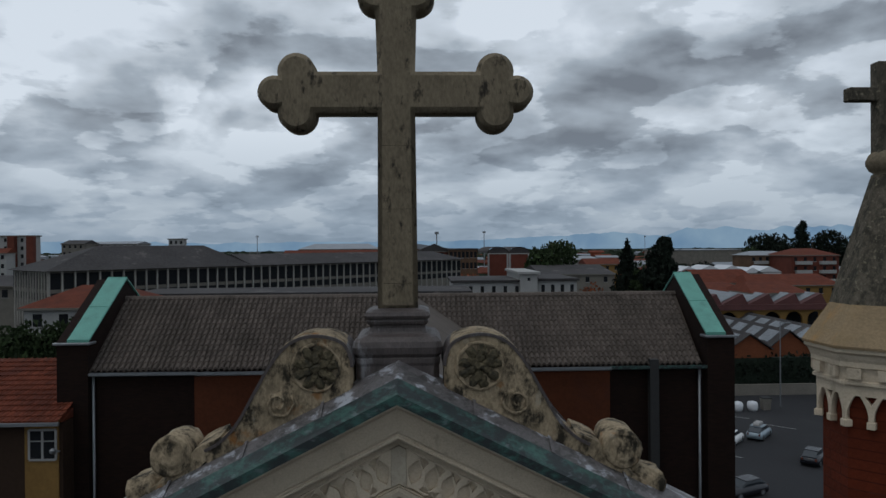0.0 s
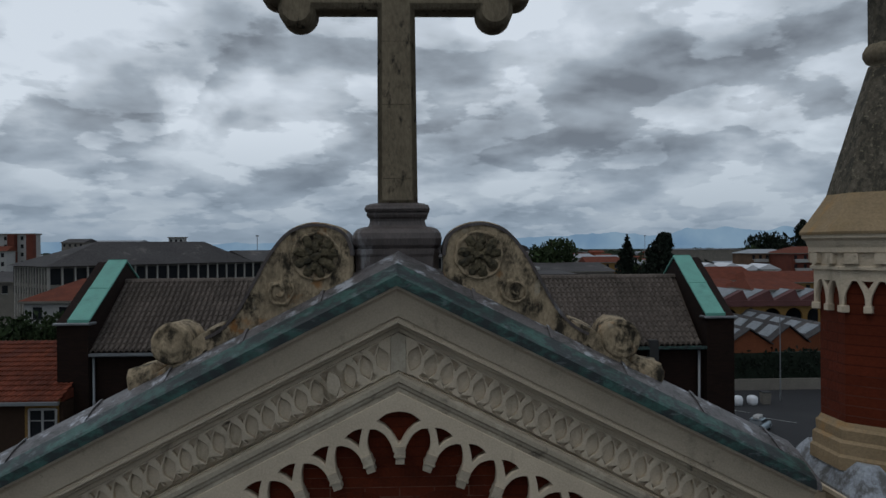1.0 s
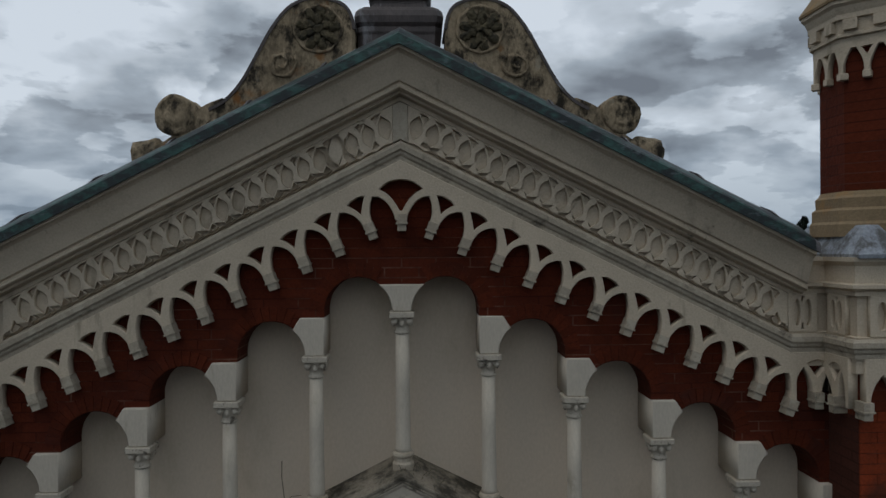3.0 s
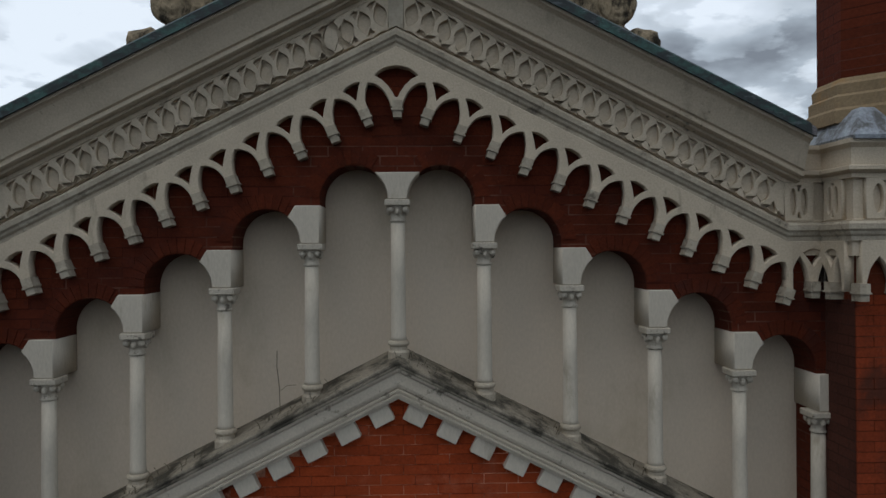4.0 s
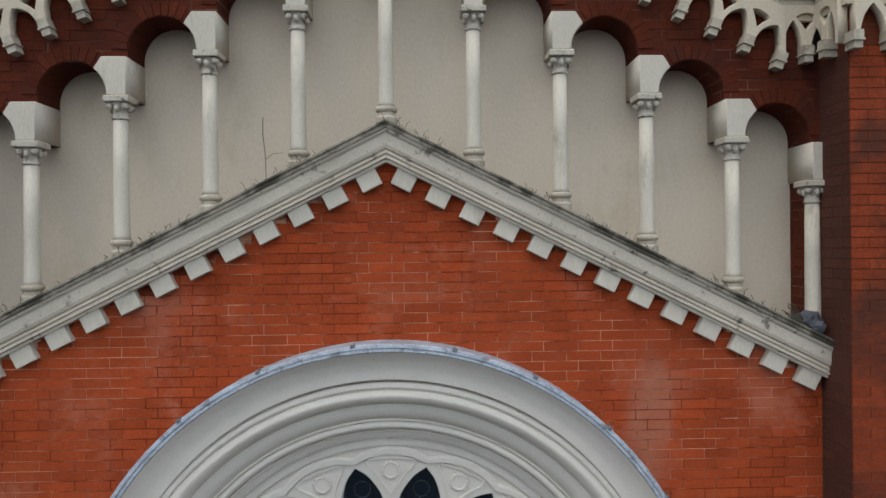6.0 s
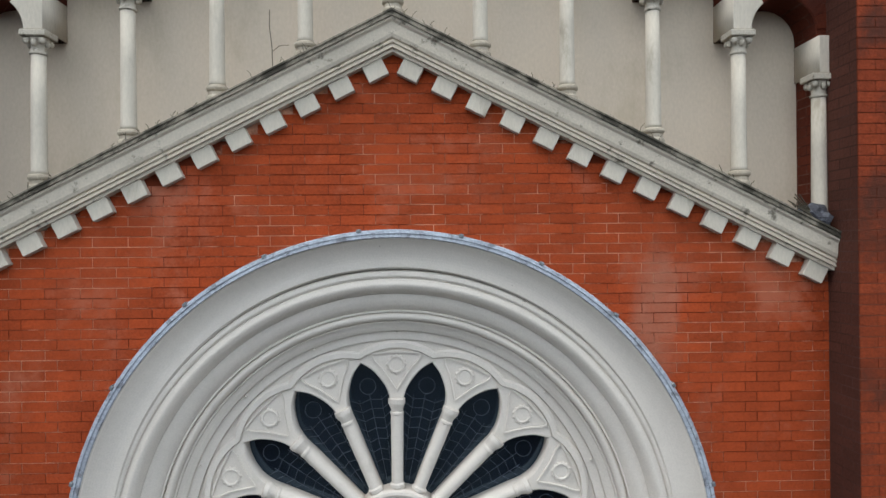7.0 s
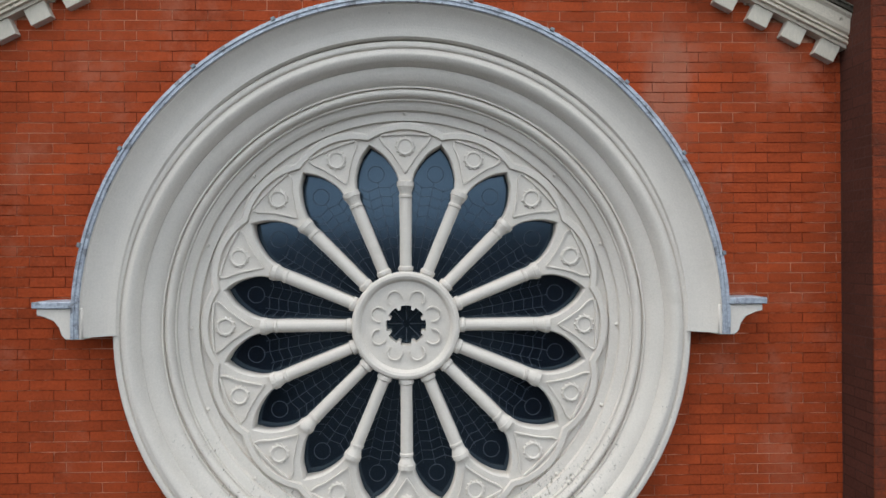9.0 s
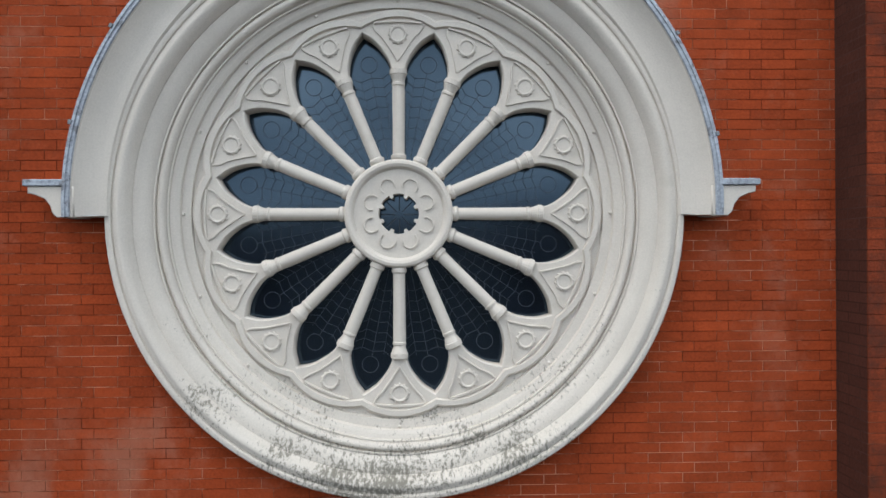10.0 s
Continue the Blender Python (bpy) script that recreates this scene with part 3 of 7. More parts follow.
def impost_blocks():
    """Stone blocks over the capitals, cut to the curve of the arches."""
    for k in range(-4, 6):
        a, sgn = abs(k), (1 if k >= 0 else -1)
        s, top = -2.977 - 0.318 * a, (-2.781 if k == 0 else -3.02 - 0.318 * (a - 1))
        r, half = 0.246, 0.317
        hh = top - s
        flank = [(half - math.sqrt(max(0.0, r * r - (q * 0.19) ** 2)), s + q * 0.19) for q in [i / 7 for i in range(8)]]
        if k == 0:
            flank = [(x, zz) for x, zz in flank if zz <= top]
            poly = [(-x, zz) for x, zz in flank[::-1]] + flank
            poly = poly + [(flank[-1][0], top), (-flank[-1][0], top)]
        elif k == 5:
            poly = [(-0.070, s), (0.008, s), (0.008, top), (-0.070, top)]
        else:
            poly = [(-0.070, s)] + flank + [(flank[-1][0] - 0.055, top), (-0.070, top)]
        poly = [(0.634 * k + sgn * x, H + zz) for x, zz in poly]
        part_mesh = plate([poly], -0.045, 0.298, 0.006)
        finish("impost_block", part_mesh, SHAFT, church)


impost_blocks()


def niche_columns():
    for k in range(-4, 6):
        a = abs(k)
        x, top, foot = 0.634 * k, H - 2.977 - 0.318 * a, H - 4.11 - 0.315 * a
        if k == 5:
            x = 0.634 * k - 0.035
        col = empty("niche_column", (x, 0.03, foot), "slender cream stone column with a carved capital", "column", "columns of the stepped niche")
        h = top - foot
        part("shaft", turned([(0.062, 0.10), (0.056, 0.13), (0.0535, h * 0.5), (0.050, h - 0.165)], 20), SHAFT, col, smooth=True)
        bm = turned([(0.078, -0.30), (0.078, 0.015), (0.066, 0.03), (0.064, 0.055), (0.076, 0.065), (0.080, 0.078), (0.076, 0.092), (0.060, 0.103)], 20)
        part("base", bm, WORN, col, smooth=False)
        bm = turned([(0.050, h - 0.17), (0.060, h - 0.163), (0.060, h - 0.15), (0.050, h - 0.143), (0.052, h - 0.11), (0.068, h - 0.06), (0.074, h - 0.05)], 16)
        for q in range(4):       # corner scrolls of the capital
            ang = radians(45 + 90 * q)
            c = Vector((0.078 * math.cos(ang), 0.078 * math.sin(ang), h - 0.075))
            bmesh.ops.create_uvsphere(bm, u_segments=8, v_segments=6, radius=0.026, matrix=Matrix.Translation(c))
            ang = radians(90 * q)
            c = Vector((0.062 * math.cos(ang), 0.062 * math.sin(ang), h - 0.09))
            bmesh.ops.create_uvsphere(bm, u_segments=8, v_segments=6, radius=0.02, matrix=Matrix.Translation(c) @ Matrix.Diagonal((1, 1, 1.4, 1)))
        part("capital", bm, CAPITAL, col, smooth=True)
        part("abacus", boxed(-0.092, 0.092, -0.092, 0.092, h - 0.048, h - 0.002, bevel=0.006), CAPITAL, col)


niche_columns()


def gable_trim():
    xs = (-INNER - 0.3, 0, INNER)
    wrap = [(INNER, 0), (BX, 0), (BX, BF), (BX + 0.74, BF), (BX + 0.74, 0.37)]
    drop = -0.5 * INNER
    secs = {
        # copper drip and sheet over the coping: (y, z)
        "cove": [(0.25, -1.06), (-0.285, -1.10), (-0.285, -1.125), (-0.262, -1.135), (-0.245, -1.15), (-0.205, -1.24), (-0.175, -1.325), (-0.155, -1.335), (-0.155, -1.35), (-0.168, -1.358), (-0.168, -1.374), (-0.15, -1.384), (-0.115, -1.388), (-0.112, -1.405), (-0.058, -1.415), (0.25, -1.415)],
        "frieze": [(0.2, -1.4151), (-0.052, -1.4151), (-0.058, -1.447), (-0.024, -1.450), (-0.024, -1.730), (-0.058, -1.735), (-0.055, -1.745), (0.2, -1.745)],
        "lower_moulding": [(0.2, -1.7451), (-0.085, -1.7451), (-0.105, -1.765), (-0.105, -1.80), (-0.09, -1.815), (-0.085, -1.835), (-0.07, -1.85), (-0.07, -1.88), (0.2, -1.88)],
    }
    mats = {"cove": STUCCO, "frieze": STUCCO, "lower_moulding": WORN}
    for name, sec in secs.items():
        part(name, rake(sec, xs if name != "cove" else (-INNER - 0.3, 0, INNER + 0.08), z0=H), mats[name], church)
        out = [(-y, zz) for y, zz in sec]
        if name == "cove":
            out = [(-0.2, -1.18), (0.09, -1.18), (0.09, -1.21), (0.06, -1.24), (0.06, -1.36), (0.10, -1.37), (0.10, -1.395), (0.06, -1.415), (-0.2, -1.415)]
        part(name, along(out, wrap, H + drop), mats[name], church)
    part("level_band", along([(-0.2, -1.8801), (0.05, -1.8801), (0.05, -1.985), (-0.2, -1.985)], wrap, H + drop), STUCCO, church)
    # coping: copper sheet that rises to the back, then drops behind
    sec = [(-0.305, -1.098), (-0.305, -1.045), (-0.285, -1.025), (-0.15, -0.962), (-0.02, -0.905), (0.14, -0.865), (0.72, -0.93), (0.72, -1.35), (0.26, -1.35), (0.26, -1.058), (-0.29, -1.098)]
    coping = part("coping", rake(sec, (-INNER - 0.3, -2.4, -1.8, -1.2, -0.6, 0, 0.6, 1.2, 1.8, 2.4, INNER + 0.10), z0=H), LEAD_DARK, church, "dark streaked lead sheet on the gable")
    sec3 = [(-0.312, -1.105), (-0.312, -1.035), (-0.288, -1.015), (-0.15, -0.952), (-0.15, -0.958), (-0.284, -1.021), (-0.306, -1.042), (-0.306, -1.105)]
    part("drip_edge", rake(sec3, (-INNER - 0.3, 0, INNER + 0.06), z0=H), COPPER, church, "green verdigris copper edge")
    for i in range(-5, 6):     # standing seams
        if i:
            x = 0.55 * i
            bm = bmesh.new()
            pts = [(-0.145, -0.948), (-0.02, -0.888), (0.14, -0.848), (0.14, -0.90), (-0.02, -0.93), (-0.145, -0.975)]
            loft(bm, [[(x + q, y, H + zz - 0.5 * abs(x + q)) for y, zz in pts] for q in (-0.012, 0.012)])
            part("seam", bm, LEAD_DARK, coping)


gable_trim()


def frieze_ovals():
    """Pierced strapwork along the frieze: leaning lens shapes and small triangles."""
    mid = -1.59
    lens = spline([(0.027, 0.100), (0.045, 0.042), (0.035, -0.030), (-0.027, -0.100)], 4)
    lens = lens[:-1] + [(-x, -z) for x, z in lens[:-1]]
    tri = [(0.072, -0.036), (0.100, -0.095), (0.092, -0.118), (0.048, -0.118), (0.030, -0.108), (0.055, -0.075)]
    top = [(0.024, 0.124), (0.078, 0.124), (0.098, 0.112), (0.078, 0.086), (0.062, 0.050), (0.054, 0.078), (0.044, 0.102)]
    for side in (1, -1):
        foot = [(0.055 + 0.0293 * q, -0.141 + (0.0, 0.012, 0.016, 0.010)[q % 4]) for q in range(int((INNER - 0.065) / 0.0293), -1, -1)]
        outer = [(0.055, 0.139), (INNER - 0.01, 0.139), (INNER - 0.01, -0.139)] + foot
        polys = [[(side * x, H + mid + w - 0.5 * x) for x, w in outer]]
        for i in range(23):
            x0 = 0.115 + 0.117 * i
            for shape in (lens, tri, top):
                polys.append([(side * (x0 + x), H + mid + w - 0.5 * (x0 + x)) for x, w in shape])
        finish("strapwork", plate(polys, -0.060, -0.022, 0.003), STUCCO, church, "cream pierced strapwork panel")
    boss = rake([(-0.0225, mid + 0.139), (-0.066, mid + 0.135), (-0.066, mid - 0.135), (-0.0225, mid - 0.139)], (-0.053, 0, 0.053), z0=H)
    part("apex_boss", boss, WORN, church)
    zc = H + mid - 0.5 * INNER

    def panel(width, count, m):
        """Level strapwork panel in a plain frame."""
        polys = [[(0, 0.142), (width, 0.142), (width, -0.142), (0, -0.142)]]
        pitch = (width - 0.05) / count
        for i in range(count):
            x0 = 0.025 + pitch * (i + 0.5)
            k = pitch / 0.117
            polys.append([(x0 + k * 0.036 * math.cos(2 * math.pi * q / 16), 0.100 * math.sin(2 * math.pi * q / 16)) for q in range(16)])
            if i:
                e = x0 - pitch / 2
                polys += [[(e - 0.026 * k, 0.122), (e + 0.026 * k, 0.122), (e + 0.004, 0.075), (e - 0.004, 0.075)], [(e - 0.026 * k, -0.122), (e - 0.004, -0.075), (e + 0.004, -0.075), (e + 0.026 * k, -0.122)]]
        me = plate(polys, -0.060, -0.022, 0.003)
        me.transform(m @ Matrix.Translation((0, 0, zc)))
        finish("strapwork", me, STUCCO, church, "cream pierced strapwork panel")

    panel(0.215, 2, Matrix.Translation((INNER - 0.005, 0, 0)))
    panel(0.215, 2, Matrix.Translation((BX, -0.085, 0)) @ Matrix.Rotation(radians(-90), 4, "Z"))
    panel(0.66, 5, Matrix.Translation((BX + 0.045, BF, 0)))

frieze_ovals()


def arcade():
    """Band of crossing arches cut through, with pendants below it."""
    P0, P1, step, slope_step = (0.006, -2.331), (0.217, -2.392), 0.239, 0.1195
    lancet = [(0.048, 0.007), (0.068, 0.054), (0.122, 0.109), (0.190, 0.132), (0.224, 0.129), (0.234, 0.102), (0.242, 0.048), (0.238, -0.020), (0.218, -0.090)]
    first = [(0.037, 0.020), (0.050, 0.068), (0.095, 0.143), (0.156, 0.184), (0.200, 0.186), (0.216, 0.136), (0.220, 0.068), (0.200, -0.010), (0.186, -0.030)]
    tri = [(0.045, 0.252), (0.082, 0.247), (0.109, 0.235), (0.145, 0.212), (0.170, 0.184), (0.122, 0.159), (0.093, 0.138), (0.071, 0.116), (0.066, 0.150), (0.060, 0.190), (0.052, 0.225)]
    n = 12
    right = [(x, z) for x, z in spline([(P0[0] + a, P0[1] + b) for a, b in first[:4]], 3) + [(P0[0] + a, P0[1] + b) for a, b in first[4:]]]
    for i in range(n):
        x, z = P1[0] + step * i, P1[1] - slope_step * i
        if i < n - 1:
            right += spline([(x + a, z + b) for a, b in lancet[:4]], 3) + [(x + a, z + b) for a, b in lancet[4:]]
    end = (P1[0] + step * (n - 1) + 0.036, P1[1] - slope_step * (n - 1))
    right.append(end)
    rim = [(INNER + 0.04, end[1] + 0.03), (INNER + 0.04, -1.8801 - 0.5 * (INNER + 0.04))]
    poly = right + rim + [(0, -1.8801)] + [(-x, z) for x, z in rim[::-1]] + [(-x, z) for x, z in right[::-1]]
    lens = [(0.159, 0.242), (0.128, 0.268), (0.088, 0.294), (0.045, 0.306), (0, 0.310)]
    low = [(0.110, 0.215), (0.061, 0.170), (0.030, 0.125), (0.010, 0.085)]
    eye = [(x, P0[1] + z) for x, z in lens] + [(-x, P0[1] + z) for x, z in lens[:-1][::-1]] + [(-x, P0[1] + z) for x, z in low] + [(x, P0[1] + z) for x, z in low[::-1]]
    holes = [eye]
    for i in range(n - 1):
        x, z = P1[0] + step * i, P1[1] - slope_step * i
        holes += [[(x + a, z + b) for a, b in tri], [(-x - a, z + b) for a, b in tri]]
    polys = [[(x, H + z) for x, z in q] for q in [poly] + holes]
    band = finish("arcade_band", plate(polys, -0.088, -0.005, 0.004), STUCCO, church, "cream band of crossing arches")
    bm = bmesh.new()
    box(bm, -0.036, 0.036, -0.105, 0, 0.0, 0.05)
    box(bm, -0.042, 0.042, -0.112, 0, -0.012, 0.0)
    box(bm, -0.036, 0.036, -0.105, 0, 0.05, 0.06)
    box(bm, -0.031, 0.031, -0.100, 0, -0.062, -0.012)
    pm = bpy.data.meshes.new("pendant")
    bm.to_mesh(pm)
    bm.free()
    pm.materials.append(WORN)

    def drop(m):
        o = new("pendant", pm)
        o.parent, o.matrix_basis = church, m

    drop(Matrix.Translation((P0[0], 0, H + P0[1])))
    for side in (1, -1):
        for i in range(n):
            drop(Matrix.Translation((side * (P1[0] + step * i), 0, H + P1[1] - slope_step * i)) @ Matrix.Rotation(side * RISE * 0.75, 4, "Y"))
    # level run at the corner and round the buttress
    zl, top = H - 3.66, 0.355
    def level(stems, m):
        """Lancets from stem to stem with a small opening over each inner stem."""
        half = 0.036
        poly = [(stems[0][0], top), (stems[0][0], 0.0)]
        for (a, ka), (b, kb) in zip(stems, stems[1:]):
            xa, xb = a + (half if ka else 0.0), b - (half if kb else 0.0)
            c = (a + b) / 2 if ka and kb else (b if not kb else a)
            left = spline([(xa, 0.0), (xa, 0.07), (xa + (c - xa) * 0.34, 0.17), (c, 0.245)], 4) if c > xa else [(c, 0.245)]
            right = spline([(c, 0.245), (xb - (xb - c) * 0.34, 0.17), (xb, 0.07), (xb, 0.0)], 4) if xb > c else [(c, 0.0)]
            poly += left + right[1:] if c > xa and xb > c else (left + [(c, 0.0)] if c > xa else [(c, 0.0), (c, 0.245)] + right[1:])
        poly += [(stems[-1][0], 0.0), (stems[-1][0], top)]
        clean = [p for i, p in enumerate(poly) if i == 0 or math.hypot(p[0] - poly[i - 1][0], p[1] - poly[i - 1][1]) > 1e-5]
        holes = [[(a, 0.165), (a + 0.040, 0.225), (a + 0.074, 0.270), (a + 0.035, 0.292), (a, 0.297), (a - 0.035, 0.292), (a - 0.074, 0.270), (a - 0.040, 0.225)] for a, k in stems[1:-1] if k]
        me = plate([clean] + holes, -0.075, -0.004, 0.004)
        me.transform(m @ Matrix.Translation((0, 0, zl)))
        finish("arch_band", me, STUCCO, church)
        for a, k in stems[1:-1]:
            if k:
                drop(m @ Matrix.Translation((a, 0, zl)))

    level([(2.846, True), (3.050, True), (BX - 0.001, False)], Matrix())
    side = Matrix.Translation((BX, 0, 0)) @ Matrix.Rotation(radians(-90), 4, "Z")
    level([(0.0, False), (0.195, True), (-BF - 0.002, True)], side)
    level([(0.0, True), (0.245, True), (0.49, True), (0.735, True)], Matrix.Translation((BX + 0.002, BF, 0)))
    drop(Matrix.Translation((BX + 0.004, BF, zl)))

arcade()


def parapet():
    """Raking ledge under the niche with its blocks."""
    z0 = H
    xs = (-BX, 0, BX + 0.0)
    sec = [(0.30, -4.085), (-0.05, -4.115), (-0.145, -4.128), (-0.168, -4.136), (-0.170, -4.150), (-0.160, -4.154), (-0.160, -4.168), (-0.166, -4.172), (-0.166, -4.186)]
    part("ledge_top", rake(sec + [(0.30, -4.21)], xs, z0=H), GRIME, church, "weathered grey ledge with moss and dirt")
    sec = [(0.1, -4.1865), (-0.150, -4.1865), (-0.150, -4.205), (-0.132, -4.222), (-0.126, -4.30), (-0.116, -4.325), (-0.10, -4.335), (-0.10, -4.345), (-0.112, -4.347), (-0.112, -4.358), (-0.096, -4.362), (-0.096, -4.374), (-0.106, -4.377), (-0.106, -4.392), (-0.082, -4.396), (-0.082, -4.42), (0.1, -4.42)]
    part("ledge_moulding", rake(sec, xs, z0=H), LEDGE, church)
    bm = boxed(-0.078, 0.078, -0.068, 0.02, -0.118, 0.01, bevel=0.004)
    me = bpy.data.meshes.new("dentil")
    bm.to_mesh(me)
    bm.free()
    me.materials.append(SHAFT)
    for side in (1, -1):
        for i in range(13):
            x = 0.150 + 0.2435 * i
            if x > BX - 0.06:
                continue
            o = new("dentil", me)
            o.parent = church
            o.matrix_basis = Matrix.Translation((side * x, 0, H - 4.425 - 0.5 * x)) @ Matrix.Rotation(side * RISE, 4, "Y")


parapet()


# ---- rose window ----
RC = H - 7.993


def rose_surround():
    """Moulded splay round the rose, turned on the wall's axis."""
    turn = Matrix.Translation((0, 0, RC)) @ Matrix.Rotation(radians(90), 4, "X")
    wave = spline([(1.948, -0.142), (1.918, -0.150), (1.885, -0.128), (1.856, -0.080)], 4)
    cove = spline([(1.843, -0.068), (1.805, -0.060), (1.765, -0.038), (1.732, -0.004)], 4)
    small = spline([(1.714, 0.010), (1.701, -0.010), (1.680, -0.017), (1.660, -0.002), (1.648, 0.030)], 3)
    sec = [(2.02, 0.45), (2.02, -0.125), (2.008, -0.142), (1.985, -0.145), (1.973, -0.140), (1.969, -0.128), (1.960, -0.128), (1.955, -0.140)] + wave
    sec += [(1.853, -0.068), (1.847, -0.068)] + cove + [(1.730, -0.014), (1.719, -0.014), (1.716, 0.008)] + small
    sec += [(1.646, 0.020), (1.636, 0.022), (1.633, 0.044), (1.600, 0.056), (1.575, 0.072), (1.571, 0.090), (1.569, 0.102), (1.505, 0.110), (1.500, 0.136), (1.40, 0.138), (1.40, 0.45)]
    n = 128
    bm = bmesh.new()
    loft(bm, [[turn @ Vector((r * math.cos(2 * math.pi * k / n), r * math.sin(2 * math.pi * k / n), -y)) for r, y in sec] for k in range(n)], closed=False, loop=True)
    ob = part("rose_surround", bm, WHITE_OLD, church, "white moulded ring round the rose window", smooth=False)
    stud = turned([(0.013, 0.0), (0.013, 0.010), (0.008, 0.016), (0.0, 0.017)], 8, m=Matrix.Rotation(radians(90), 4, "X"))
    me = bpy.data.meshes.new("stud")
    stud.to_mesh(me)
    stud.free()
    me.materials.append(WHITE)
    for k in range(16):
        a = radians(22.5 * k)
        o = new("stud", me)
        o.parent, o.location = ob, (1.556 * math.cos(a), 0.104, RC + 1.556 * math.sin(a))
    return ob


surround = rose_surround()


def hood():
    """Arched hood over the upper half with its zinc flashing and brackets."""
    n = 72
    a0, a1 = radians(-2.3), radians(182.3)
    fan = lambda sec: [[(r * math.cos(a0 + (a1 - a0) * k / n), y, RC + 0.055 + r * math.sin(a0 + (a1 - a0) * k / n)) for r, y in sec] for k in range(n + 1)]
    bm = bmesh.new()
    loft(bm, fan([(2.215, 0.02), (2.23, -0.23), (2.215, -0.247), (2.192, -0.247), (2.186, -0.238)] + spline([(2.18, -0.236), (2.13, -0.196), (2.06, -0.166), (1.988, -0.158)], 4) + [(1.975, -0.140), (1.96, 0.02)]))
    h = part("hood_mould", bm, WHITE, church, "white arched hood mould")
    bm = bmesh.new()
    loft(bm, fan([(2.245, 0.03), (2.25, -0.250), (2.243, -0.262), (2.222, -0.266), (2.218, -0.258), (2.196, -0.262), (2.190, -0.252), (2.2302, -0.249), (2.2302, 0.03)]))
    strip = part("flashing", bm, FLASHING, h, "blue-grey zinc flashing")
    for a in (12, 31, 47, 63, 78, 96, 113, 129, 148, 166):
        m = Matrix.Translation((0, 0, RC + 0.055)) @ Matrix.Rotation(radians(90 - a), 4, "Y")
        part("fixing_clip", box(bmesh.new(), -0.016, 0.016, -0.272, -0.20, 2.236, 2.262, m, bevel=0.004), METAL, strip)
    for side in (1, -1):
        zb = RC - 0.005
        prof = [(2.17, 0.175), (2.17, -0.035), (2.28, -0.035), (2.31, -0.005), (2.325, 0.045), (2.36, 0.09), (2.43, 0.12), (2.475, 0.13), (2.475, 0.175)]
        poly = [(side * x, zb + z) for x, z in prof]
        br = finish("bracket", plate([poly], -0.247, 0.02, 0.006), WHITE, church, "white stone bracket at the foot of the hood")
        part("bracket_cap", boxed(min(side * 2.22, side * 2.50), max(side * 2.22, side * 2.50), -0.265, 0.02, zb + 0.176, zb + 0.222, bevel=0.006), FLASHING, br)


hood()


